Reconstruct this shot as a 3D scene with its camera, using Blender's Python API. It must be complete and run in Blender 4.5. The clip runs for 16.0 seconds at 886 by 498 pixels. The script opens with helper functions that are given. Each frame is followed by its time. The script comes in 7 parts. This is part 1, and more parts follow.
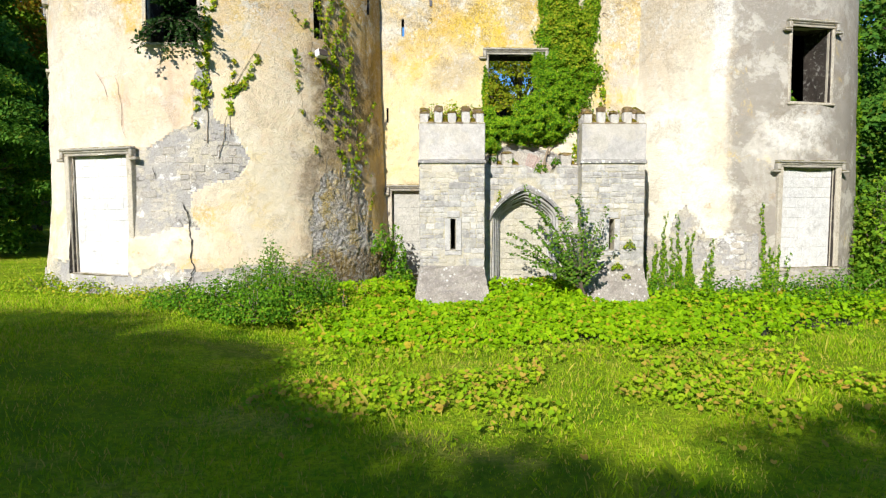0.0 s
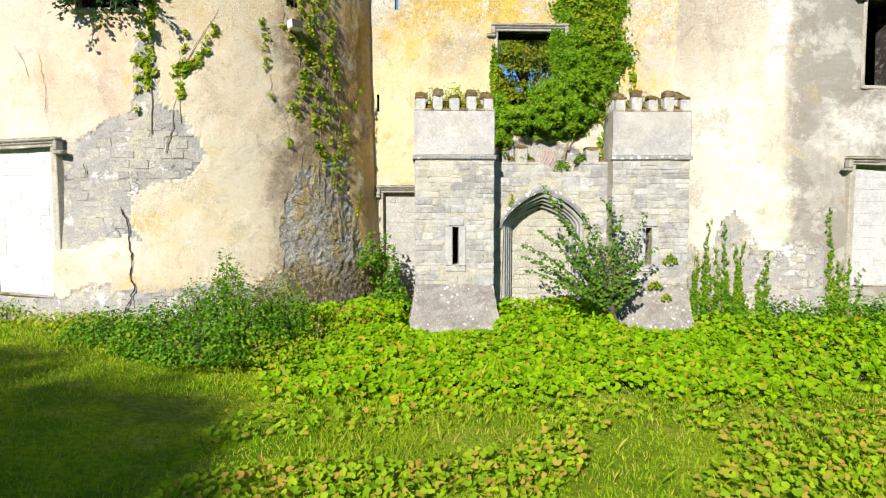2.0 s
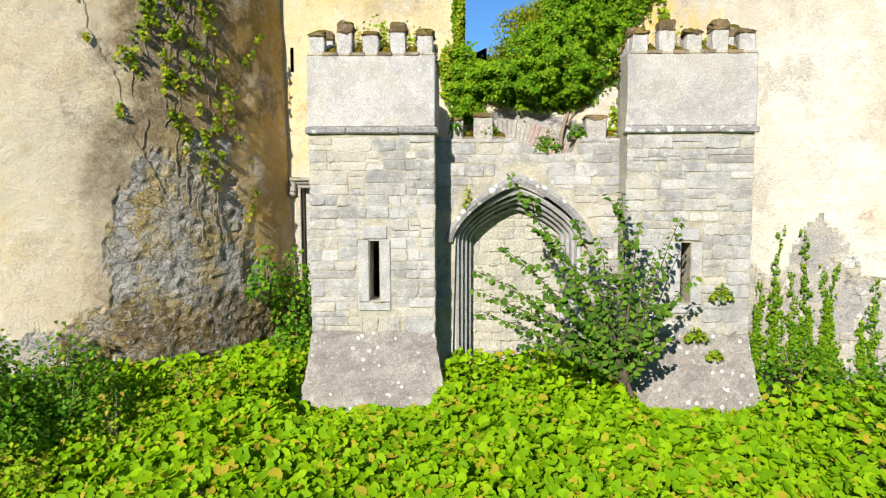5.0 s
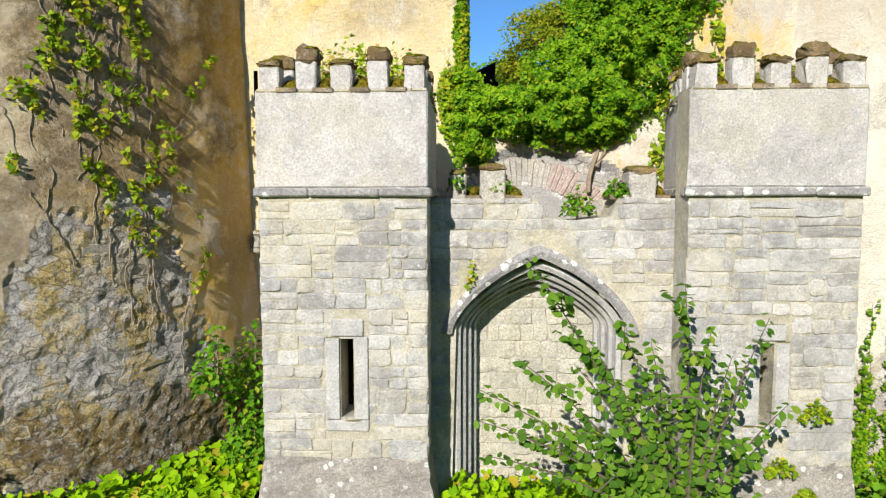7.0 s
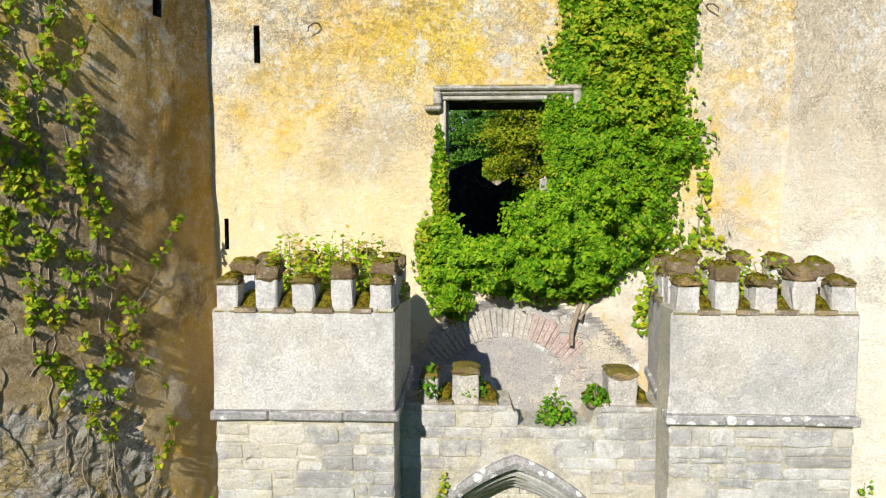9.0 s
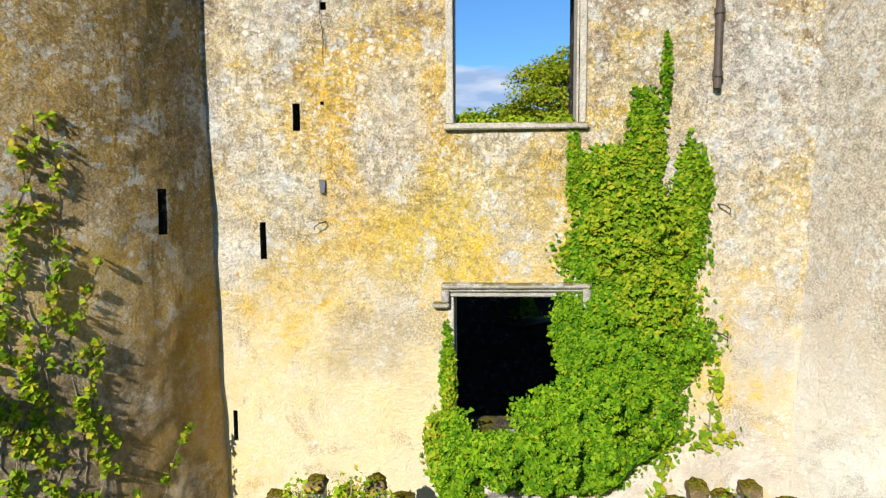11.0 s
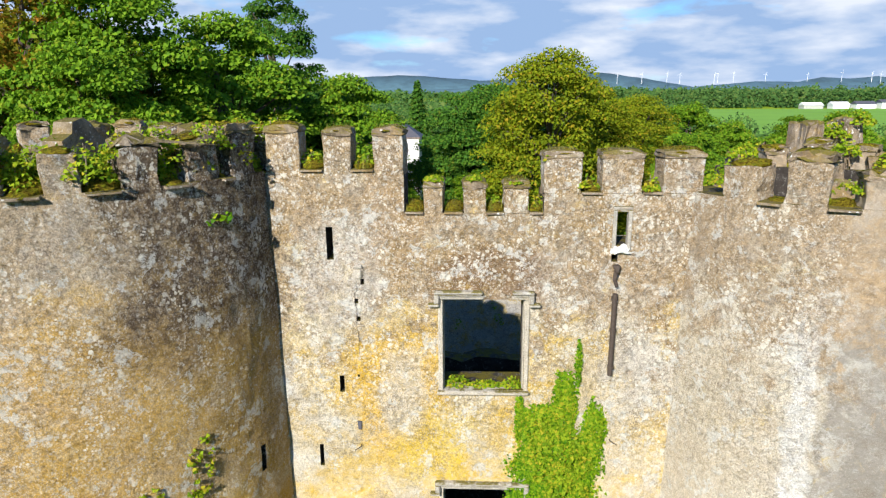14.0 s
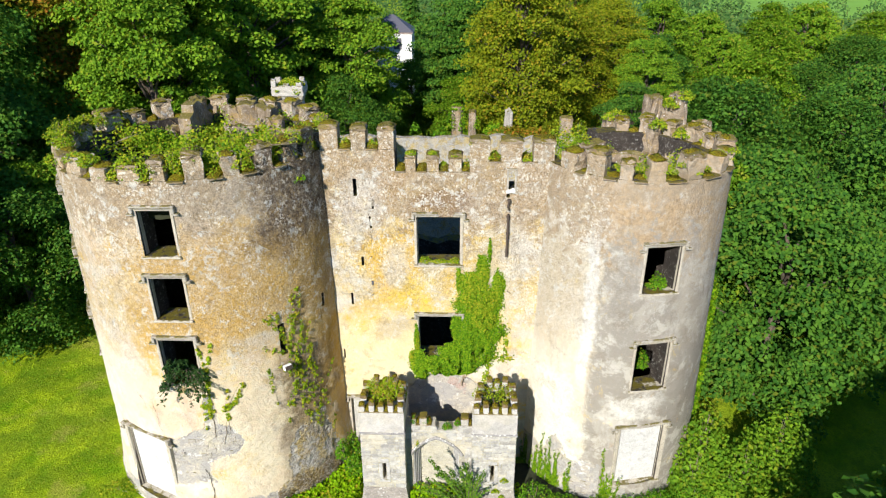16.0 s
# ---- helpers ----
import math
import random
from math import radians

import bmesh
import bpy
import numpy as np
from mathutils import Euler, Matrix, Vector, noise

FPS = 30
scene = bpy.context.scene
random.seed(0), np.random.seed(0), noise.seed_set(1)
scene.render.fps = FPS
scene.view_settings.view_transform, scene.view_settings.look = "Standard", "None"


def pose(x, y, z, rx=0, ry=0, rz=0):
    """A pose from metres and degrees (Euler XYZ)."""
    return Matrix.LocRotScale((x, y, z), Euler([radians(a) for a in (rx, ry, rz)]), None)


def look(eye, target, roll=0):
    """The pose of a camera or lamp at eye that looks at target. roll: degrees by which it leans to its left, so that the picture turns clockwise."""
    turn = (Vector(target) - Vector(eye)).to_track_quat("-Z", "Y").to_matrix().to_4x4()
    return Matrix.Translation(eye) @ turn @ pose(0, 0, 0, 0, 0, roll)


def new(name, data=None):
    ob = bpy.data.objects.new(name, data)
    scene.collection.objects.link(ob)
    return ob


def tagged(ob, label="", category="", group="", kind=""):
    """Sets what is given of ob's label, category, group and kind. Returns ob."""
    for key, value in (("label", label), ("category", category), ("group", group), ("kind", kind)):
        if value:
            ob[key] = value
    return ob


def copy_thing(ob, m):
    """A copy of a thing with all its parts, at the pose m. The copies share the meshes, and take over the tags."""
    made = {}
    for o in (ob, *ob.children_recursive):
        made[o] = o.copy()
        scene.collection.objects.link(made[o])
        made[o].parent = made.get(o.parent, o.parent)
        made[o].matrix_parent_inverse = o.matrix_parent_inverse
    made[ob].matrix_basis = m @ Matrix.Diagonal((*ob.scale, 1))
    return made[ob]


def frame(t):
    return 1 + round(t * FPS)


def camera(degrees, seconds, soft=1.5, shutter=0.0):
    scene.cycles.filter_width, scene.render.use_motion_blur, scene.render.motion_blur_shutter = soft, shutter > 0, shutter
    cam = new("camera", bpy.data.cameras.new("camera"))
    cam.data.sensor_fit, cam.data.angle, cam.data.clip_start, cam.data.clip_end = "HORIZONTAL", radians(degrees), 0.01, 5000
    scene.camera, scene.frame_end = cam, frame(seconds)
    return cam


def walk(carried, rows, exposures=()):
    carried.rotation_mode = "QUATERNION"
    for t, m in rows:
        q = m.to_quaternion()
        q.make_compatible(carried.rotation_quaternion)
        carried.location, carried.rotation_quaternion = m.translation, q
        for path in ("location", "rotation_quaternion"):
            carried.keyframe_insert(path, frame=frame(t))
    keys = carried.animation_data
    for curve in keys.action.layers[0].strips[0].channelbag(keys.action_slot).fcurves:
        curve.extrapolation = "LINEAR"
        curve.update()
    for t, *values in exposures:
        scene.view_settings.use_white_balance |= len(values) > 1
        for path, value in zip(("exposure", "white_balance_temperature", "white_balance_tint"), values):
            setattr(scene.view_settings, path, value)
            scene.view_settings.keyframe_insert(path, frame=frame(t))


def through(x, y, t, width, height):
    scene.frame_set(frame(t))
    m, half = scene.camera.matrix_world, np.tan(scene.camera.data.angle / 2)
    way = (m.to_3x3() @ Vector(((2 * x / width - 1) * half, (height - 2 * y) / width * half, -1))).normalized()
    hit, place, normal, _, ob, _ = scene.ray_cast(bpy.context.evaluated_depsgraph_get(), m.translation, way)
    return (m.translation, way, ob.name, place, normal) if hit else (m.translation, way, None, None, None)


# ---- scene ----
cam = camera(69.4, 16.0, soft=1.25)
PATH = [
    (0, (-0.001, -1.291, 2.047), (0.072, 0.702, 1.894), -0.1),
    (0.5, (-0.026, -0.67, 2.069), (0.047, 1.322, 1.916), -0.0),
    (1, (-0.068, -0.016, 2.089), (0.004, 1.977, 1.936), -0.1),
    (1.5, (-0.02, 0.585, 2.1), (0.045, 2.578, 1.947), -0.0),
    (2, (0.122, 1.231, 2.114), (0.189, 3.224, 1.962), -0.0),
    (2.5, (0.399, 1.858, 2.123), (0.465, 3.851, 1.97), -0.0),
    (3, (0.805, 2.554, 2.101), (0.869, 4.547, 1.948), -0.0),
    (5.5, (1.709, 6.11, 2.109), (1.65, 8.103, 1.953), -0.1),
    (6, (1.684, 6.707, 2.268), (1.626, 8.7, 2.109), -0.1),
    (6.5, (1.715, 7.173, 2.537), (1.646, 9.166, 2.378), -0.1),
    (7, (1.73, 7.353, 2.813), (1.661, 9.346, 2.658), -0.1),
    (7.5, (1.775, 7.52, 3.182), (1.7, 9.513, 3.03), -0.0),
    (8, (1.785, 7.653, 3.569), (1.719, 9.646, 3.42), 0.1),
    (8.5, (1.903, 7.732, 4.059), (1.836, 9.726, 3.914), -0.0),
    (9, (1.951, 7.762, 4.535), (1.889, 9.756, 4.393), 0.0),
    (11.5, (1.962, 8.024, 7.676), (1.867, 10.013, 7.484), -0.5),
    (12, (1.99, 7.963, 8.471), (1.891, 9.953, 8.29), -0.5),
    (12.5, (2.092, 7.695, 9.208), (1.98, 9.685, 9.048), -0.4),
    (13, (2.146, 7.1, 10.26), (2.038, 9.084, 10.03), -0.4),
    (13.5, (2.186, 6.234, 11.291), (2.083, 8.205, 10.966), -0.4),
    (14, (2.13, 5.008, 12.577), (2.061, 6.95, 12.103), -0.3),
    (14.5, (2.279, 3.469, 13.579), (2.212, 5.385, 13.01), -0.2),
    (15, (2.494, 1.466, 14.645), (2.431, 3.351, 13.977), -0.1),
    (15.5, (2.776, -0.577, 15.739), (2.717, 1.27, 14.975), -0.1),
    (16, (3.16, -3.056, 16.761), (3.102, -1.248, 15.906), -0.2),
]
walk(cam, [(t, look(eye, target, roll)) for t, eye, target, roll in PATH])

# ---- world, sun ----
SUN_AZ, SUN_EL = 22.0, 30.0  # degrees to the left of the facade's axis, behind the camera; height
world = bpy.data.worlds.new("sky")
scene.world = world
world.use_nodes = True
wn, wl = world.node_tree.nodes, world.node_tree.links
wn.clear()
sky = wn.new("ShaderNodeTexSky")
sky.sky_type, sky.sun_disc = "NISHITA", False
sky.sun_elevation, sky.sun_rotation = radians(SUN_EL), radians(180 + SUN_AZ)
sky.air_density, sky.dust_density, sky.ozone_density = 1.0, 0.2, 4.0
wtc, wmap, wnoise, wramp = (wn.new("ShaderNode" + k) for k in ("TexCoord", "Mapping", "TexNoise", "ValToRGB"))
wmap.inputs["Scale"].default_value = (1.4, 1.4, 5.0)
wnoise.inputs["Scale"].default_value, wnoise.inputs["Detail"].default_value = 2.2, 8
wnoise.inputs["Roughness"].default_value = 0.55
wramp.color_ramp.elements[0].position, wramp.color_ramp.elements[1].position = 0.62, 0.71
wsep, wfade, wmix, wbg, wout = (wn.new("ShaderNode" + k) for k in ("SeparateXYZ", "MapRange", "Mix", "Background", "OutputWorld"))
wfade.inputs["From Min"].default_value, wfade.inputs["From Max"].default_value = 0.215, 0.145
wmix.data_type = "RGBA"
wbg.inputs["Strength"].default_value = 0.082
wl.new(wtc.outputs["Generated"], wmap.inputs["Vector"])
wl.new(wmap.outputs["Vector"], wnoise.inputs["Vector"])
wcover = wn.new("ShaderNodeMath")
wcover.operation, wcover.inputs[1].default_value = "MULTIPLY_ADD", 0.30
wl.new(wfade.outputs["Result"], wcover.inputs[0])
wl.new(wnoise.outputs["Fac"], wcover.inputs[2])
wl.new(wcover.outputs["Value"], wramp.inputs["Fac"])
# the clouds' own light and shade
wnoise2, wtone = wn.new("ShaderNodeTexNoise"), wn.new("ShaderNodeMix")
wnoise2.inputs["Scale"].default_value, wnoise2.inputs["Detail"].default_value = 5.0, 7
wl.new(wmap.outputs["Vector"], wnoise2.inputs["Vector"])
wtone.data_type = "RGBA"
wtone.inputs["A"].default_value, wtone.inputs["B"].default_value = (2.7, 4.0, 6.3, 1), (6.6, 7.1, 8.0, 1)
wgain = wn.new("ShaderNodeMapRange")
wgain.inputs["From Min"].default_value, wgain.inputs["From Max"].default_value = 0.46, 0.68
wl.new(wnoise2.outputs["Fac"], wgain.inputs["Value"])
wl.new(wgain.outputs["Result"], wtone.inputs["Factor"])
wl.new(wtone.outputs["Result"], wmix.inputs["B"])
wl.new(wtc.outputs["Generated"], wsep.inputs["Vector"])
wl.new(wsep.outputs["Z"], wfade.inputs["Value"])
wl.new(wramp.outputs["Color"], wmix.inputs["Factor"])
wtint = wn.new("ShaderNodeMix")
wtint.data_type, wtint.blend_type = "RGBA", "MULTIPLY"
wtint.inputs["Factor"].default_value, wtint.inputs["B"].default_value = 1.0, (0.60, 0.94, 1.22, 1)
wl.new(sky.outputs["Color"], wtint.inputs["A"])
wl.new(wtint.outputs["Result"], wmix.inputs["A"])
wl.new(wmix.outputs["Result"], wbg.inputs["Color"])
wl.new(wbg.outputs["Background"], wout.inputs["Surface"])

sun = new("sun", bpy.data.lights.new("sun", "SUN"))
sun.data.energy, sun.data.angle, sun.data.color = 4.6, radians(0.53), (1.0, 0.945, 0.865)
_a, _e = radians(SUN_AZ), radians(SUN_EL)
SUN_DIR = Vector((-math.sin(_a) * math.cos(_e), -math.cos(_a) * math.cos(_e), math.sin(_e)))
sun.matrix_world = look(SUN_DIR * 60, (0, 0, 0))
scene.view_settings.exposure = 0.66

# ---- materials ----


class Nodes:
    """A small builder for node materials."""

    def __init__(self, name, rough=0.9):
        self.m = bpy.data.materials.new(name)
        self.m.use_nodes = True
        self.t = self.m.node_tree
        self.bsdf = self.t.nodes["Principled BSDF"]
        self.bsdf.inputs["Roughness"].default_value = rough
        # places in the world, so that the pieces of a wall do not repeat
        self.tc = self.t.nodes.new("ShaderNodeNewGeometry").outputs["Position"]

    def put(self, socket, value):
        if hasattr(value, "is_linked"):
            self.t.links.new(value, socket)
        elif isinstance(value, tuple) and len(value) == 3 and socket.type == "RGBA":
            socket.default_value = (*value, 1)
        else:
            socket.default_value = value

    def noise(self, scale, detail=4, rough=0.55, stretch=None, distort=0.0, shift=None):
        n = self.t.nodes.new("ShaderNodeTexNoise")
        n.inputs["Scale"].default_value, n.inputs["Detail"].default_value = scale, detail
        n.inputs["Roughness"].default_value, n.inputs["Distortion"].default_value = rough, distort
        self.t.links.new(self.coords(stretch, shift), n.inputs["Vector"])
        return n.outputs["Fac"]

    def coords(self, stretch=None, shift=None):
        if not stretch and not shift:
            return self.tc
        mp = self.t.nodes.new("ShaderNodeMapping")
        mp.inputs["Scale"].default_value = stretch or (1, 1, 1)
        mp.inputs["Location"].default_value = shift or (0, 0, 0)
        self.t.links.new(self.tc, mp.inputs["Vector"])
        return mp.outputs["Vector"]

    def voronoi(self, scale, feature="F1", out="Distance", stretch=None, rand=1.0):
        n = self.t.nodes.new("ShaderNodeTexVoronoi")
        n.feature = feature
        n.inputs["Scale"].default_value, n.inputs["Randomness"].default_value = scale, rand
        self.t.links.new(self.coords(stretch), n.inputs["Vector"])
        return n.outputs[out]

    def spots(self, scale, size, ragged=0.16):
        """Round patches of uneven size, one to a cell at most."""
        v = self.t.nodes.new("ShaderNodeTexVoronoi")
        v.inputs["Scale"].default_value = scale
        self.t.links.new(self.tc, v.inputs["Vector"])
        r = self.t.nodes.new("ShaderNodeSeparateColor")
        self.t.links.new(v.outputs["Color"], r.inputs["Color"])
        edge = self.math("MULTIPLY", self.math("SUBTRACT", self.noise(scale * 3.5, 3, 0.7), 0.5), ragged * 2)
        return self.ramp(self.math("SUBTRACT", self.math("ADD", v.outputs["Distance"], edge), self.math("MULTIPLY", r.outputs["Red"], size)), 0.025, -0.025)

    def ramp(self, value, a, b, lo=0.0, hi=1.0):
        n = self.t.nodes.new("ShaderNodeMapRange")
        n.interpolation_type = "SMOOTHSTEP"
        n.inputs["From Min"].default_value, n.inputs["From Max"].default_value = a, b
        n.inputs["To Min"].default_value, n.inputs["To Max"].default_value = lo, hi
        self.put(n.inputs["Value"], value)
        return n.outputs["Result"]

    def math(self, op, a, b=0.0):
        n = self.t.nodes.new("ShaderNodeMath")
        n.operation = op
        self.put(n.inputs[0], a), self.put(n.inputs[1], b)
        return n.outputs["Value"]

    def mix(self, fac, a, b, blend="MIX"):
        n = self.t.nodes.new("ShaderNodeMix")
        n.data_type, n.blend_type = "RGBA", blend
        self.put(n.inputs["Factor"], fac), self.put(n.inputs["A"], a), self.put(n.inputs["B"], b)
        return n.outputs["Result"]

    def axis(self, k):
        n = self.t.nodes.new("ShaderNodeSeparateXYZ")
        self.t.links.new(self.tc, n.inputs["Vector"])
        return n.outputs[k]

    def up(self):
        g = self.t.nodes.new("ShaderNodeNewGeometry")
        n = self.t.nodes.new("ShaderNodeSeparateXYZ")
        self.t.links.new(g.outputs["Normal"], n.inputs["Vector"])
        return n.outputs["Z"]

    def island(self):
        return self.t.nodes.new("ShaderNodeNewGeometry").outputs["Random Per Island"]

    def rand(self):
        return self.t.nodes.new("ShaderNodeObjectInfo").outputs["Random"]

    def done(self, colour, bump=None, strength=0.5, dist=0.02):
        self.put(self.bsdf.inputs["Base Color"], colour)
        if bump is not None:
            b = self.t.nodes.new("ShaderNodeBump")
            b.inputs["Strength"].default_value, b.inputs["Distance"].default_value = strength, dist
            self.t.links.new(bump, b.inputs["Height"])
            self.t.links.new(b.outputs["Normal"], self.bsdf.inputs["Normal"])
        return self.m


def plaster(name, base, second, weathered, top_from, top_to, ochre, ochre_amount, lichen=0.5, side=None, belt=(4.0, 9.5), streak=0.5, stains_and_shade=(), white=0.55, pitted=0.55, spread=0.50, stained=0.45, salted=0.6, calm=None, crusts=0.65):
    """Old lime render: two tints, pale limewash left in patches, weathered brown towards the wall's top, ochre algae, lichen spots, pits and grain.
    side: (x from, x to, colour, share): another tint that takes over along the wall."""
    n = Nodes(name, 0.95)
    n.bsdf.inputs["Specular IOR Level"].default_value = 0.15
    z = n.axis("Z")
    clouds, wash = n.noise(0.6, 8, 0.62, distort=0.5), n.noise(1.5, 12, 0.72, distort=0.3, shift=(4, 4, 2))
    blotch, fine, grain = n.noise(2.4, 12, 0.74, distort=0.25), n.noise(9.0, 9, 0.78), n.noise(48.0, 5, 0.8)
    c = n.mix(n.ramp(clouds, 0.44, 0.57), base, second)
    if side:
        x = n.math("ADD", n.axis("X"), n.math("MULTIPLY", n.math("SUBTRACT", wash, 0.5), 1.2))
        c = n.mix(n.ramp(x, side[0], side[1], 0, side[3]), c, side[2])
    c = n.mix(n.ramp(wash, 0.52, 0.58, 0, white), c, n.mix(0.75, c, (0.80, 0.77, 0.68)))
    c = n.mix(n.ramp(n.noise(0.45, 9, 0.66, distort=0.6, shift=(5, 1, 8)), 0.53, 0.56, 0, 0.45), c, n.mix(0.6, c, (0.62, 0.59, 0.52)))
    c = n.mix(n.ramp(n.noise(1.1, 9, 0.68, stretch=(1.3, 1.3, 0.22), shift=(1, 6, 3)), 0.52, 0.68, 0, streak), c, n.mix(0.5, c, (0.30, 0.25, 0.20)))
    och = n.math("MULTIPLY", n.ramp(n.noise(0.9, 10, 0.72, distort=0.5, shift=(3.1, 7.7, 1.9)), 0.60 - ochre_amount, 0.70 - ochre_amount), n.ramp(fine, 0.36, 0.56))
    c = n.mix(n.math("MULTIPLY", och, 0.85), c, ochre)
    mid = n.math("MULTIPLY", n.ramp(z, belt[0] - 1.5, belt[0] + 1.5), n.ramp(z, belt[1] + 1.0, belt[1] - 2.0))
    c = n.mix(n.math("MULTIPLY", mid, n.ramp(n.noise(0.7, 9, 0.7, distort=0.4, shift=(7, 3, 3)), 0.40, 0.56, 0, 0.85)), c, n.mix(n.ramp(fine, 0.40, 0.58, 0.55, 0.9), c, ochre))
    high = n.math("ADD", n.ramp(z, top_from, top_to, 0, 0.80), n.math("MULTIPLY", n.math("SUBTRACT", blotch, 0.5), 3.0))
    old = n.mix(n.ramp(fine, 0.42, 0.60), weathered, tuple(v * 0.66 for v in weathered))
    old = n.mix(n.ramp(wash, 0.40, 0.50, 0.45, 0), old, (0.46, 0.42, 0.36))
    c = n.mix(n.ramp(high, 0.30, 0.62, 0, 0.88), c, old)
    c = n.mix(n.math("MULTIPLY", n.ramp(n.noise(0.8, 10, 0.74, distort=0.5, shift=(2, 8, 4)), 0.52, 0.58, 0, white * 0.7), n.ramp(fine, 0.40, 0.54, 0.3, 1)), c, n.mix(0.75, c, (0.70, 0.67, 0.62)))
    # patches with a place of their own, staining and painted shade: (x from, to, z from, to, colour, share)
    for x0, x1, z0, z1, tint, share in stains_and_shade:
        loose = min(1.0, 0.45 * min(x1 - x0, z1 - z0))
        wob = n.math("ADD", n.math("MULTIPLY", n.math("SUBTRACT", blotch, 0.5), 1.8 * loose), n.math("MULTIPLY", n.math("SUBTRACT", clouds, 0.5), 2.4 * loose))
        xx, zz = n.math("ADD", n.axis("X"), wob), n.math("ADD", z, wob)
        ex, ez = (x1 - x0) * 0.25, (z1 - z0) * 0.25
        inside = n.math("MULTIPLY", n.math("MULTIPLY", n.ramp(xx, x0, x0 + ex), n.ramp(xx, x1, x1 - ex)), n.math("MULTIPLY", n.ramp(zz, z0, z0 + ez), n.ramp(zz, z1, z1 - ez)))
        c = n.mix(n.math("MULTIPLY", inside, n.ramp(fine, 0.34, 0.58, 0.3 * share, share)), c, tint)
    # grey-brown stains broken up by the grain
    c = n.mix(n.math("MULTIPLY", n.ramp(n.noise(1.25, 8, 0.7, distort=0.4, shift=(6, 4, 7)), 0.53, 0.60, 0, stained), n.ramp(grain, 0.44, 0.54, 0.1, 1)), c, (0.23, 0.18, 0.125))
    rise = n.ramp(z, 4.2, 7.6, 0.16, 1.0)
    if calm:
        rise = n.math("MULTIPLY", rise, n.ramp(n.axis("X"), calm[0], calm[1], 1.0, 0.3))
    # sooty grain and pits
    pits = n.math("MULTIPLY", n.ramp(n.noise(13, 9, 0.8), 0.47, 0.70, 0, pitted), rise)
    c = n.mix(n.math("MULTIPLY", pits, n.ramp(blotch, 0.38, 0.56, 0.25, 1)), c, n.mix(0.8, c, (0.07, 0.055, 0.04)))
    c = n.mix(n.math("MULTIPLY", n.ramp(grain, 0.42, 0.58, 0.0, 0.72), rise), c, n.mix(0.75, c, (0.09, 0.07, 0.05)))
    crust = n.math("MULTIPLY", n.ramp(n.noise(3.2, 11, 0.80, distort=0.2, shift=(4, 2, 2)), 0.55, 0.575, 0, crusts), n.ramp(z, 4.0, 6.5, 0.1, 1.0))
    if calm:
        crust = n.math("MULTIPLY", crust, n.ramp(n.axis("X"), calm[0], calm[1], 1.0, 0.3))
    c = n.mix(crust, c, n.mix(n.ramp(grain, 0.40, 0.60), (0.70, 0.71, 0.67), (0.52, 0.52, 0.49)))
    # lichen: round pale patches of several sizes, and a salt of small ones
    density = n.ramp(n.math("ADD", n.noise(0.9, 6, 0.7, shift=(9, 2, 5)), n.ramp(z, top_from - 4, top_to, -0.12, 0.04)), spread, spread + 0.12, 0.12 * lichen, lichen)
    if calm:
        density = n.math("MULTIPLY", density, n.ramp(n.axis("X"), calm[0], calm[1], 1.0, 0.25))
    density = n.math("MULTIPLY", density, n.ramp(n.noise(2.6, 6, 0.7, shift=(1, 1, 6)), 0.42, 0.58, 0.30, 1.0))
    for scale, size in ((3.4, 0.15), (5.2, 0.23), (8.0, 0.34), (14.0, 0.42), (25.0, 0.46)):
        c = n.mix(n.math("MULTIPLY", n.spots(scale, size), density), c, n.mix(0.82, c, (0.76, 0.72, 0.62)))
    salt = n.math("MULTIPLY", n.ramp(n.noise(34, 6, 0.8, shift=(2, 2, 9)), 0.53, 0.60, 0, salted), n.math("MULTIPLY", rise, n.ramp(wash, 0.44, 0.56, 0.35, 1)))
    c = n.mix(salt, c, (0.78, 0.75, 0.68))
    h = n.math("ADD", n.math("MULTIPLY", fine, 1.0), n.math("ADD", n.math("MULTIPLY", grain, 0.5), n.math("SUBTRACT", n.math("MULTIPLY", blotch, 1.2), pits)))
    return n.done(c, h, 0.9, 0.03)


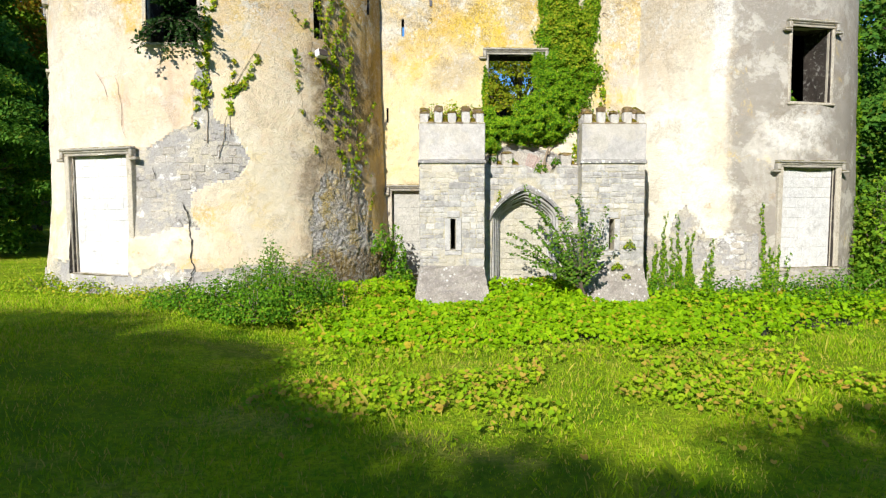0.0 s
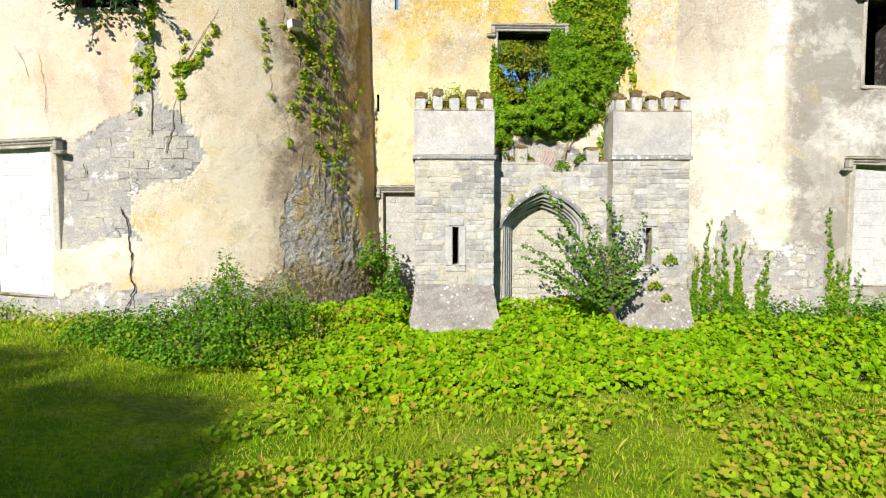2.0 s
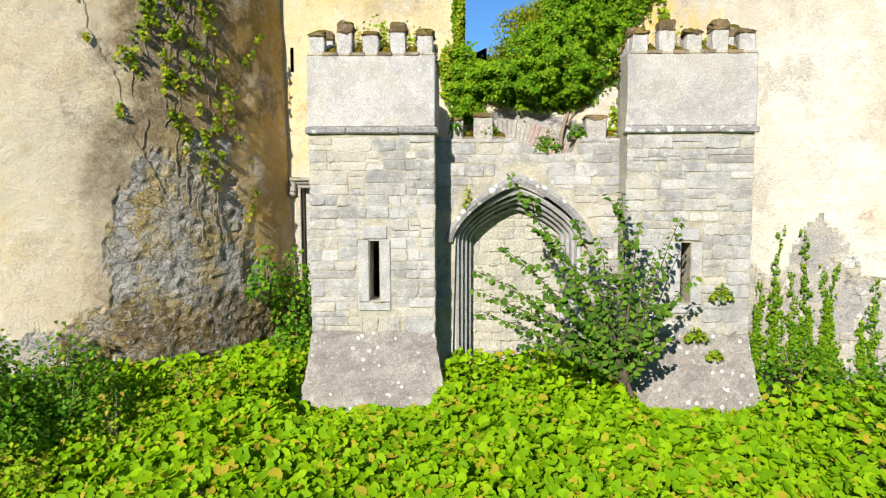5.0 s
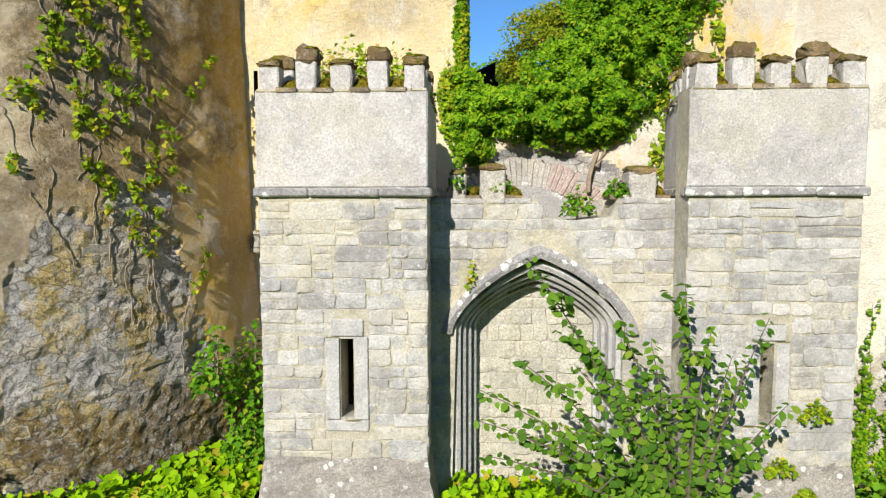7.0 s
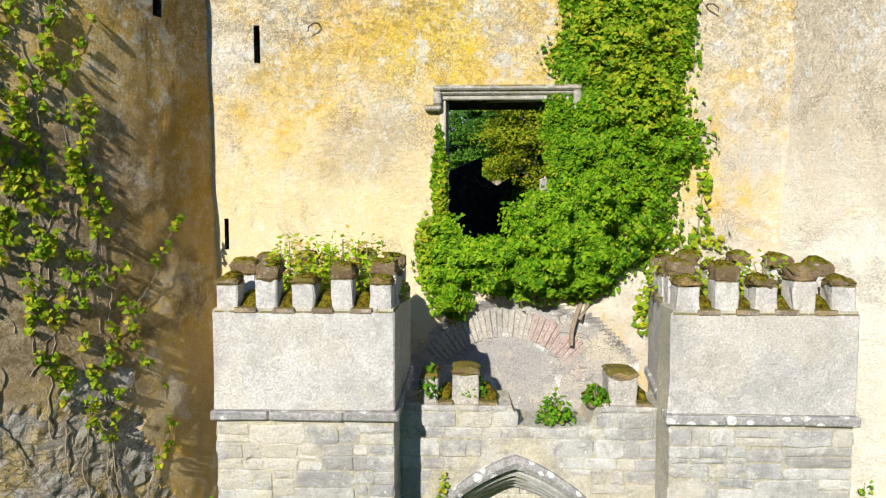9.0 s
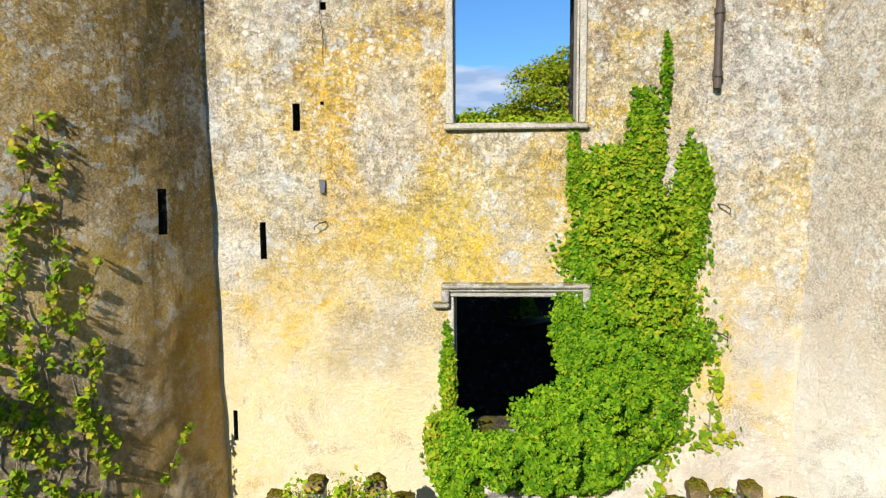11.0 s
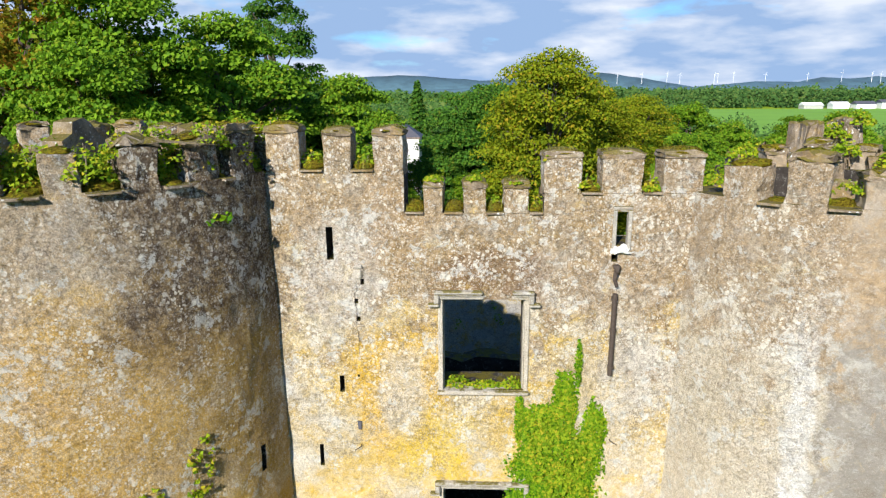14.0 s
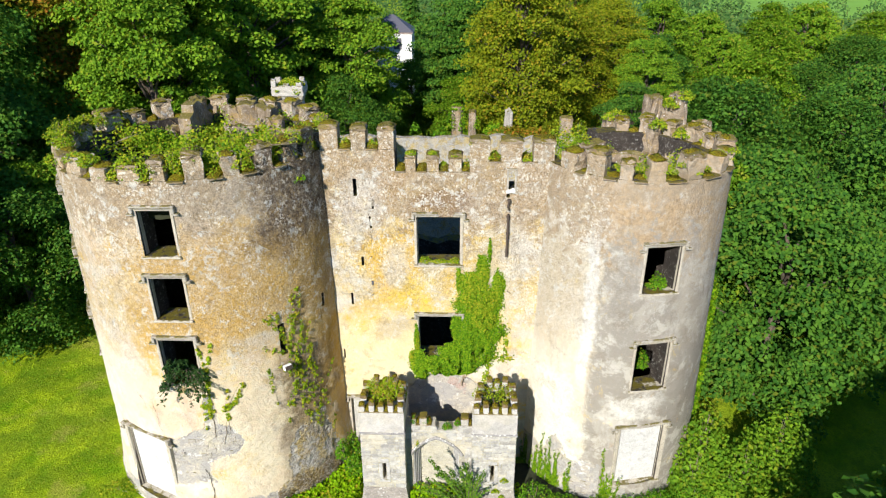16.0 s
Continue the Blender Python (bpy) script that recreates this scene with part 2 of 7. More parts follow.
def stone(name, a, b, lichen=0.5, moss=0.0, scale=1.0, per_object=0.0, ochre=0.0, gate=0.5, spot=0.24, smear=0.0, grit=0.6):
    """Weathered limestone, with lichen spots and moss on its upper sides."""
    n = Nodes(name, 0.92)
    n.bsdf.inputs["Specular IOR Level"].default_value = 0.2
    big, fine, grain = n.noise(1.9 * scale, 9, 0.7), n.noise(9 * scale, 9, 0.76), n.noise(55, 5, 0.8)
    c = n.mix(n.ramp(big, 0.42, 0.60), a, b)
    if per_object:
        r = n.rand()
        c = n.mix(n.ramp(r, 0.4, 1.0, 0, per_object), c, (0.60, 0.55, 0.43))
        c = n.mix(n.ramp(n.math("FRACT", n.math("MULTIPLY", r, 7.3)), 0.50, 1.0, 0, min(1, per_object * 1.1)), c, (0.34, 0.325, 0.305))
        c = n.mix(n.ramp(n.math("FRACT", n.math("MULTIPLY", r, 17.9)), 0.70, 0.9, 0, per_object * 0.8), c, (0.66, 0.64, 0.60))
    c = n.mix(n.ramp(fine, 0.50, 0.66, 0, 0.6), c, tuple(v * 0.5 for v in a))
    c = n.mix(n.ramp(fine, 0.46, 0.36, 0, 0.35), c, (0.72, 0.71, 0.66))
    if smear:
        # lime spread over stones and joints alike
        c = n.mix(n.ramp(n.noise(2.3, 9, 0.74, distort=0.4, shift=(7, 7, 3)), 0.49, 0.57, 0, smear), c, (0.58, 0.565, 0.525))
        c = n.mix(n.ramp(n.noise(1.9, 9, 0.76, shift=(1, 4, 9)), 0.51, 0.58, 0, smear * 0.9), c, (0.31, 0.30, 0.285))
        c = n.mix(n.ramp(n.noise(1.2, 8, 0.74, shift=(8, 1, 5)), 0.53, 0.60, 0, smear * 0.8), c, (0.60, 0.54, 0.40))
    spots = n.ramp(n.math("ADD", n.voronoi(9), n.math("MULTIPLY", n.noise(22, 4), 0.3)), spot, spot + 0.05, 1, 0)
    c = n.mix(n.math("MULTIPLY", spots, n.ramp(n.noise(1.6, 5, shift=(2, 8, 4)), gate, gate + 0.12, 0, lichen)), c, (0.80, 0.80, 0.76))
    if ochre:
        c = n.mix(n.ramp(n.noise(2.6, 8, 0.72, shift=(5, 5, 1)), 0.50, 0.62, 0, ochre), c, (0.40, 0.26, 0.07))
        c = n.mix(n.ramp(n.noise(4.0, 8, 0.72, shift=(1, 9, 6)), 0.54, 0.64, 0, ochre), c, (0.07, 0.055, 0.035))
    if moss:
        mossy = n.math("MULTIPLY", n.ramp(n.up(), 0.25, 0.7), n.ramp(n.noise(5, 5), 0.5 - moss * 0.4, 0.6 - moss * 0.2))
        mc = n.mix(n.noise(16, 5, 0.7), (0.05, 0.04, 0.008), (0.24, 0.20, 0.015))
        c = n.mix(mossy, c, mc)
    c = n.mix(n.ramp(n.noise(24, 8, 0.8, shift=(6, 1, 2)), 0.54, 0.64, 0, grit * 0.8), c, tuple(min(0.85, v * 1.75) for v in a))
    c = n.mix(n.ramp(grain, 0.42, 0.62, 0, grit), c, tuple(v * 0.35 for v in a))
    h = n.math("ADD", n.math("MULTIPLY", fine, 1.0), n.math("MULTIPLY", grain, 0.3))
    return n.done(c, h, 1.0, 0.025)


def leaf(name, dark, light, odd, odd_share=0.12, rough=0.5, through=0.35):
    """Leaves: each one has its own green; light passes through them a little."""
    n = Nodes(name, 0.62)
    n.bsdf.inputs["Specular IOR Level"].default_value = 0.10
    r = n.island()
    c = n.mix(n.ramp(r, 0.0, 1.0), dark, light)
    c = n.mix(n.ramp(n.math("FRACT", n.math("MULTIPLY", r, 13.7)), 1 - odd_share, 1 - odd_share * 0.6), c, odd)
    c = n.mix(n.ramp(n.noise(0.5, 3), 0.35, 0.65, 0, 0.5), c, n.mix(0.5, c, dark))
    m = n.done(c)
    tr, add, out = n.t.nodes.new("ShaderNodeBsdfTranslucent"), n.t.nodes.new("ShaderNodeMixShader"), n.t.nodes["Material Output"]
    n.t.links.new(c, tr.inputs["Color"])
    add.inputs["Fac"].default_value = through
    n.t.links.new(n.bsdf.outputs["BSDF"], add.inputs[1])
    n.t.links.new(tr.outputs["BSDF"], add.inputs[2])
    n.t.links.new(add.outputs["Shader"], out.inputs["Surface"])
    return m


def plain(name, colour, rough=0.6, metallic=0.0, vary=0.3, scale=12.0):
    n = Nodes(name, rough)
    n.bsdf.inputs["Metallic"].default_value = metallic
    f = n.noise(scale, 6, 0.65)
    c = n.mix(n.ramp(f, 0.35, 0.7, 0, vary), colour, tuple(v * 0.4 for v in colour))
    return n.done(c, f, 0.3, 0.01)


def moss_material():
    """Thick cushions of moss, olive to brown, with a few green shoots."""
    n = Nodes("moss", 1.0)
    n.bsdf.inputs["Specular IOR Level"].default_value = 0.05
    f, g = n.noise(26, 8, 0.75), n.noise(7, 5, 0.6)
    c = n.mix(n.ramp(f, 0.38, 0.62), (0.07, 0.045, 0.008), (0.32, 0.26, 0.02))
    c = n.mix(n.ramp(g, 0.48, 0.62, 0, 0.7), c, n.mix(n.ramp(f, 0.4, 0.6), (0.07, 0.08, 0.008), (0.26, 0.30, 0.015)))
    return n.done(c, n.math("ADD", f, n.math("MULTIPLY", n.noise(60, 3), 0.5)), 1.0, 0.06)


# dark patches right of x = -3: brown staining with the flank's shade coloured in
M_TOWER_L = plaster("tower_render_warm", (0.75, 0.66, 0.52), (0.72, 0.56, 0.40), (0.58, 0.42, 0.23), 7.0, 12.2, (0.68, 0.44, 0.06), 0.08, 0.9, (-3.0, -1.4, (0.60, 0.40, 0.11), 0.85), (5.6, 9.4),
                     white=0.6, spread=0.46, stained=0.3, salted=0.5, stains_and_shade=((-9.5, -6.0, -1.0, 9.0, (0.80, 0.74, 0.63), 0.5), (-7.6, -5.6, 3.2, 5.4, (0.74, 0.50, 0.36), 0.5), (-6.6, -1.2, 5.8, 10.4, (0.62, 0.37, 0.07), 0.9), (-8.5, -2.5, 9.9, 11.8, (0.36, 0.26, 0.15), 0.6),
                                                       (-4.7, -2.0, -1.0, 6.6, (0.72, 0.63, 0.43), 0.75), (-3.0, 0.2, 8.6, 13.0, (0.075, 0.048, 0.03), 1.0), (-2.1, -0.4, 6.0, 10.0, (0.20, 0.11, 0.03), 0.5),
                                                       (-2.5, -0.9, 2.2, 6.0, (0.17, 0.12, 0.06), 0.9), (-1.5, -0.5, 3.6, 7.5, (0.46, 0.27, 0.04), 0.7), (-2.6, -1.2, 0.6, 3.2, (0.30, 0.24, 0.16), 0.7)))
M_FRONT = plaster("front_render_yellow", (0.70, 0.62, 0.46), (0.69, 0.58, 0.35), (0.48, 0.33, 0.17), 6.4, 11.0, (0.76, 0.50, 0.06), 0.11, 0.9, (2.6, 4.2, (0.60, 0.53, 0.43), 0.9), (4.5, 9.0), spread=0.44,
                   # dark strip at x -1.4 to -0.8: the tower's shadow, painted into the render
                   stains_and_shade=((1.35, 3.6, 9.05, 10.1, (0.22, 0.12, 0.05), 0.9), (-1.4, -0.8, 6.5, 11.5, (0.16, 0.11, 0.06), 0.5), (-0.7, 1.0, 8.4, 10.8, (0.66, 0.63, 0.58), 0.7), (0.0, 2.0, 6.2, 9.2, (0.76, 0.46, 0.04), 0.85), (0.9, 2.4, 5.6, 7.4, (0.80, 0.56, 0.03), 0.7), (0.9, 1.5, 4.4, 5.6, (0.26, 0.19, 0.12), 0.5), (0.7, 1.5, 6.6, 8.6, (0.70, 0.67, 0.60), 0.7), (3.2, 5.6, 5.4, 8.6, (0.66, 0.61, 0.53), 0.6), (0.3, 1.7, 9.6, 11.6, (0.42, 0.27, 0.12), 0.6), (-1.2, 2.0, 2.4, 5.6, (0.76, 0.64, 0.39), 0.85),
                           (0.2, 1.2, 4.6, 5.6, (0.30, 0.23, 0.15), 0.45), (5.6, 6.1, 2.0, 9.0, (0.78, 0.73, 0.62), 0.5)))
# side: a dark grey tint takes over from x = 7.0 to the right
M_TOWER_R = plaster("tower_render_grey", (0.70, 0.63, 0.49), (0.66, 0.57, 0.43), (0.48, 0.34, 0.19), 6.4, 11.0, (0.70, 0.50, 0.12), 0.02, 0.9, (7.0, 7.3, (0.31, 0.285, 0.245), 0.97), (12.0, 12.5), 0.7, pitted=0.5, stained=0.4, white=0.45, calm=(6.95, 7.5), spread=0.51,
                     stains_and_shade=((5.2, 7.2, -1.0, 5.4, (0.80, 0.78, 0.67), 0.85), (5.2, 6.8, 5.2, 9.6, (0.60, 0.50, 0.35), 0.6), (6.8, 7.2, 3.6, 10.2, (0.80, 0.80, 0.78), 0.8), (7.6, 9.6, 3.0, 4.2, (0.78, 0.76, 0.70), 0.7), (7.0, 11.5, 10.3, 11.6, (0.36, 0.30, 0.22), 0.6),
                             (7.4, 8.5, 4.8, 10.0, (0.29, 0.27, 0.235), 0.7), (9.3, 11.0, 5.0, 10.0, (0.42, 0.37, 0.29), 0.5)))
M_RUBBLE = stone("rubble_stone", (0.47, 0.425, 0.34), (0.37, 0.335, 0.28), 0.7, 0.35, per_object=0.35, ochre=0.75)


def bare_masonry(name, dark, pale, coat, grey, joints=0.5, core=False):
    """Small stones with thin joints, smeared with old lime; core: crumbling, with ochre lichen, moss and deep dark joints."""
    n = Nodes(name, 0.95)
    n.bsdf.inputs["Specular IOR Level"].default_value = 0.15
    warp = n.t.nodes.new("ShaderNodeMix")
    warp.data_type = "VECTOR"
    warp.inputs["Factor"].default_value = 0.11 if core else 0.06
    wob = n.t.nodes.new("ShaderNodeTexNoise")
    wob.inputs["Scale"].default_value = 7.0
    n.t.links.new(n.tc, wob.inputs["Vector"])
    n.t.links.new(n.tc, warp.inputs["A"])
    n.t.links.new(wob.outputs["Color"], warp.inputs["B"])
    mp = n.t.nodes.new("ShaderNodeMapping")
    mp.inputs["Scale"].default_value = (1, 1, 2.0)
    n.t.links.new(warp.outputs[1], mp.inputs["Vector"])
    edge, cell = n.t.nodes.new("ShaderNodeTexVoronoi"), n.t.nodes.new("ShaderNodeTexVoronoi")
    edge.feature = "DISTANCE_TO_EDGE"
    for v in (edge, cell):
        v.inputs["Scale"].default_value, v.inputs["Randomness"].default_value = (6.0, 1.0) if core else (5.2, 0.85)
        n.t.links.new(mp.outputs["Vector"], v.inputs["Vector"])
    fine, big, grain = n.noise(13, 9, 0.8), n.noise(1.5, 9, 0.72, distort=0.4), n.noise(52, 4, 0.8)
    joint = n.ramp(n.math("ADD", edge.outputs["Distance"], n.math("MULTIPLY", n.math("SUBTRACT", fine, 0.5), 0.3 if core else 0.16)), 0.0, 0.06 if core else 0.045)
    c = n.mix(n.ramp(cell.outputs["Color"], 0.15, 0.85), dark, pale)
    c = n.mix(n.ramp(big, 0.50, 0.57, 0, 0.65), c, coat)
    c = n.mix(n.ramp(n.noise(1.1, 8, 0.7, shift=(4, 9, 1)), 0.47, 0.54, 0, 0.75), c, grey)
    c = n.mix(n.ramp(n.noise(2.6, 8, 0.74, shift=(1, 3, 8)), 0.56, 0.60, 0, 0.35 if core else 0.9), c, (0.80, 0.79, 0.75))
    where = n.ramp(n.noise(2.1, 5, shift=(2, 7, 1)), 0.40 if core else 0.50, 0.56 if core else 0.64, 0.25 if core else 0.06, 1.0)
    if core:
        c = n.mix(n.math("MULTIPLY", n.ramp(n.noise(1.9, 10, 0.76, shift=(3, 1, 7)), 0.49, 0.55, 0, 0.8), n.ramp(fine, 0.40, 0.52, 0.3, 1)), c, (0.56, 0.40, 0.08))
        c = n.mix(n.ramp(fine, 0.53, 0.61, 0, 0.65), c, (0.12, 0.10, 0.08))
        c = n.mix(n.ramp(n.noise(20, 8, 0.8, shift=(5, 5, 5)), 0.55, 0.60, 0, 0.7), c, (0.58, 0.55, 0.49))
        low = n.math("ADD", n.axis("Z"), n.math("MULTIPLY", n.math("SUBTRACT", big, 0.5), 2.2))
        c = n.mix(n.math("MULTIPLY", n.ramp(low, 0.95, 0.55, 0, 0.85), n.ramp(fine, 0.42, 0.52, 0.35, 1)), c, n.mix(n.noise(9, 6, 0.7), (0.06, 0.035, 0.010), (0.24, 0.15, 0.025)))
    else:
        c = n.mix(n.ramp(fine, 0.52, 0.66, 0, 0.45), c, (0.24, 0.21, 0.18))
    c = n.mix(n.math("MULTIPLY", n.ramp(joint, 1.0, 0.0, 0, joints), where), c, (0.10, 0.085, 0.07))
    c = n.mix(n.ramp(grain, 0.44, 0.62, 0, 0.4), c, (0.16, 0.14, 0.12))
    h = n.math("ADD", n.math("MULTIPLY", n.math("MULTIPLY", joint, where), 1.2 if core else 0.7), n.math("ADD", n.math("MULTIPLY", fine, 1.6 if core else 1.0), n.math("MULTIPLY", grain, 0.4)))
    return n.done(c, h, 0.8, 0.045 if core else 0.03)


M_RUBBLE_BED = bare_masonry("bare_core", (0.40, 0.38, 0.345), (0.58, 0.55, 0.49), (0.60, 0.51, 0.35), (0.46, 0.45, 0.43), 0.6, True)
M_FLUSH = bare_masonry("flush_masonry", (0.44, 0.415, 0.385), (0.58, 0.54, 0.45), (0.66, 0.60, 0.45), (0.41, 0.40, 0.39), 0.65)
M_PALESTONE = stone("pale_bare_stone", (0.54, 0.49, 0.42), (0.46, 0.43, 0.38), 0.4, 0.05, per_object=0.3)
M_ASHLAR = stone("limestone_block", (0.47, 0.46, 0.44), (0.32, 0.315, 0.305), 0.8, 0.0, per_object=0.8, smear=0.65, grit=0.3)
M_CARVED = stone("carved_limestone", (0.50, 0.465, 0.40), (0.39, 0.365, 0.32), 0.9, 0.3, gate=0.46, ochre=0.25)
M_CEMENT = stone("turret_cement_render", (0.64, 0.61, 0.58), (0.50, 0.475, 0.455), 0.6, 0.6, scale=0.7, smear=0.4, grit=0.5)
M_MORTAR = stone("lime_mortar", (0.52, 0.475, 0.35), (0.41, 0.375, 0.29), 0.3, 0.0, smear=0.65, grit=0.35)
M_DRESSED = stone("grey_dressed_stone", (0.55, 0.535, 0.51), (0.44, 0.43, 0.415), 0.9, 0.1, gate=0.46, grit=0.35)
M_JAMB = stone("pale_dressed_stone", (0.60, 0.54, 0.43), (0.50, 0.45, 0.37), 0.6, 0.1, gate=0.46)
M_MERLON = stone("mossy_battlement_stone", (0.36, 0.29, 0.21), (0.20, 0.15, 0.10), 0.9, 1.0, ochre=0.6, gate=0.42, spot=0.32)
# near-black inner faces: the shade inside openings is put into the colour
M_INNER_SHADE = stone("shaded_inner_masonry", (0.06, 0.05, 0.042), (0.035, 0.03, 0.026), 0.1, 0.3)
# rear walls coloured dark to stand for masonry in deep shade
M_REAR_SHADE = stone("shaded_rear_masonry", (0.09, 0.08, 0.065), (0.055, 0.05, 0.04), 0.3, 0.3)
M_BLOCKWORK = stone("painted_blockwork", (0.76, 0.75, 0.73), (0.66, 0.66, 0.65), 0.2, 0.0, scale=0.5)
M_BRICK = stone("old_brick", (0.52, 0.40, 0.35), (0.56, 0.46, 0.40), 0.2, 0.0)
M_MOSS = moss_material()
M_IRON = plain("rusty_iron", (0.10, 0.075, 0.06), 0.7, 0.3, 0.6, 25)
M_SLATE = plain("slate_roof", (0.10, 0.10, 0.12), 0.6)
M_WHITEWASH = plain("whitewash", (0.78, 0.78, 0.76), 0.8, 0, 0.12, 4)
M_TURBINE = plain("turbine_white", (0.8, 0.8, 0.8), 0.5, 0, 0.05)
M_BARK = plain("bark", (0.13, 0.10, 0.075), 0.95, 0, 0.7, 9)
M_STEM = plain("ivy_stem", (0.30, 0.24, 0.17), 0.95, 0, 0.5, 30)
L_IVY = leaf("ivy_leaf", (0.05, 0.165, 0.006), (0.26, 0.44, 0.012), (0.36, 0.44, 0.02), 0.14)
L_IVY_Y = leaf("young_ivy_leaf", (0.13, 0.25, 0.010), (0.36, 0.46, 0.02), (0.50, 0.44, 0.03), 0.25)
L_COVER = leaf("round_leaf", (0.15, 0.32, 0.003), (0.32, 0.52, 0.005), (0.46, 0.36, 0.03), 0.12)
L_BUSH = leaf("nettle_leaf", (0.05, 0.16, 0.008), (0.17, 0.36, 0.014), (0.30, 0.34, 0.03), 0.12)
L_SHRUB = leaf("shrub_leaf", (0.05, 0.13, 0.012), (0.15, 0.28, 0.022), (0.22, 0.30, 0.03), 0.06)
L_FIR = leaf("dark_needle", (0.02, 0.06, 0.015), (0.05, 0.11, 0.025), (0.05, 0.08, 0.02), 0.1)
L_TREE_A = leaf("tree_leaf_green", (0.085, 0.20, 0.012), (0.23, 0.39, 0.02), (0.27, 0.33, 0.02), 0.14)
L_TREE_B = leaf("tree_leaf_olive", (0.13, 0.19, 0.008), (0.30, 0.34, 0.012), (0.40, 0.30, 0.02), 0.15)
L_TREE_C = leaf("tree_leaf_autumn", (0.14, 0.16, 0.010), (0.30, 0.25, 0.015), (0.48, 0.21, 0.03), 0.3)
L_TREE_D = leaf("tree_leaf_dark", (0.04, 0.13, 0.016), (0.12, 0.26, 0.026), (0.15, 0.20, 0.02), 0.12)
L_TREE_E = leaf("tree_leaf_bright", (0.09, 0.21, 0.010), (0.21, 0.35, 0.016), (0.32, 0.35, 0.03), 0.15)
# paler, bluer greens carry the haze over the far woods
L_HAZY_WOOD = leaf("hazy_far_wood_leaf", (0.05, 0.13, 0.03), (0.12, 0.22, 0.05), (0.16, 0.22, 0.05), 0.15)
L_WEED = leaf("weed_leaf", (0.18, 0.34, 0.008), (0.38, 0.50, 0.015), (0.48, 0.32, 0.06), 0.3)
L_DRY = leaf("dry_grass", (0.16, 0.16, 0.03), (0.36, 0.32, 0.08), (0.20, 0.30, 0.02), 0.25)
L_GRASS = leaf("grass_blade", (0.17, 0.34, 0.006), (0.40, 0.53, 0.012), (0.54, 0.46, 0.08), 0.28, 0.6)


def ground_material():
    n = Nodes("meadow", 1.0)
    n.bsdf.inputs["Specular IOR Level"].default_value = 0.05
    big, mid, fine = n.noise(0.12, 5), n.noise(0.9, 6, 0.65), n.noise(14, 6, 0.7)
    c = n.mix(n.ramp(mid, 0.35, 0.65), (0.15, 0.31, 0.006), (0.41, 0.53, 0.014))
    c = n.mix(n.ramp(big, 0.4, 0.65, 0, 0.6), c, (0.38, 0.42, 0.04))
    c = n.mix(n.ramp(n.noise(0.35, 7, 0.7, shift=(3, 5, 0)), 0.48, 0.58, 0, 0.6), c, (0.13, 0.22, 0.012))
    c = n.mix(n.ramp(n.noise(0.5, 7, 0.7, shift=(9, 1, 0)), 0.54, 0.64, 0, 0.5), c, (0.46, 0.40, 0.09))
    c = n.mix(n.ramp(fine, 0.40, 0.62, 0, 0.6), c, (0.12, 0.19, 0.010))
    return n.done(c, n.math("ADD", fine, n.math("MULTIPLY", mid, 2.0)), 1.0, 0.08)


M_GROUND = ground_material()
M_CRACK = plain("dark_crack", (0.03, 0.026, 0.022), 1.0, 0, 0.5, 40)
M_SOIL = plain("dark_soil", (0.035, 0.04, 0.018), 1.0, 0, 0.6, 6)
# the blue haze of distance is mixed into the hill colour
M_HAZY_HILL = plain("hazy_far_hill", (0.11, 0.22, 0.26), 1.0, 0, 0.6, 0.008)
M_FARFIELD = plain("far_field", (0.17, 0.36, 0.02), 1.0, 0, 0.25, 0.03)

# ---- mesh helpers ----
rng = np.random.default_rng(7)


def part(name, bm, material, parent=None, label="", smooth=False):
    """Links a bmesh (or a mesh) as one object under a thing or a part."""
    if isinstance(bm, bmesh.types.BMesh):
        me = bpy.data.meshes.new(name)
        bm.to_mesh(me)
        bm.free()
    else:
        me = bm
    if material and not me.materials:
        me.materials.append(material)
    if smooth:
        me.shade_smooth()
    ob = new(name, me)
    if parent:
        ob.parent = parent
    if label:
        tagged(ob, label)
    return ob


def raw(name, verts, faces, material=None):
    me = bpy.data.meshes.new(name)
    me.from_pydata([tuple(v) for v in verts], [], faces)
    me.update()
    if material:
        me.materials.append(material)
    return me


def thing(name, label, category, group="", kind="", at=(0, 0, 0)):
    ob = new(name)
    ob.location = at
    return tagged(ob, label, category, group, kind)


def box(x0, x1, y0, y1, z0, z1, bevel=0.015, jitter=0.0, m=None, cuts=0):
    """A block with worn edges, as a bmesh."""
    bm = bmesh.new()
    bmesh.ops.create_cube(bm, size=1)
    bmesh.ops.scale(bm, vec=(x1 - x0, y1 - y0, z1 - z0), verts=bm.verts)
    if cuts:
        bmesh.ops.subdivide_edges(bm, edges=bm.edges, cuts=cuts, use_grid_fill=True)
    if jitter:
        for v in bm.verts:
            v.co += Vector([random.uniform(-jitter, jitter) for _ in range(3)])
    if bevel:
        bmesh.ops.bevel(bm, geom=list(bm.edges) if not cuts else [e for e in bm.edges if e.calc_face_angle(0) > 0.7], offset=bevel, segments=1, affect="EDGES")
    bmesh.ops.translate(bm, vec=((x0 + x1) / 2, (y0 + y1) / 2, (z0 + z1) / 2), verts=bm.verts)
    if m is not None:
        bm.transform(m)
    return bm


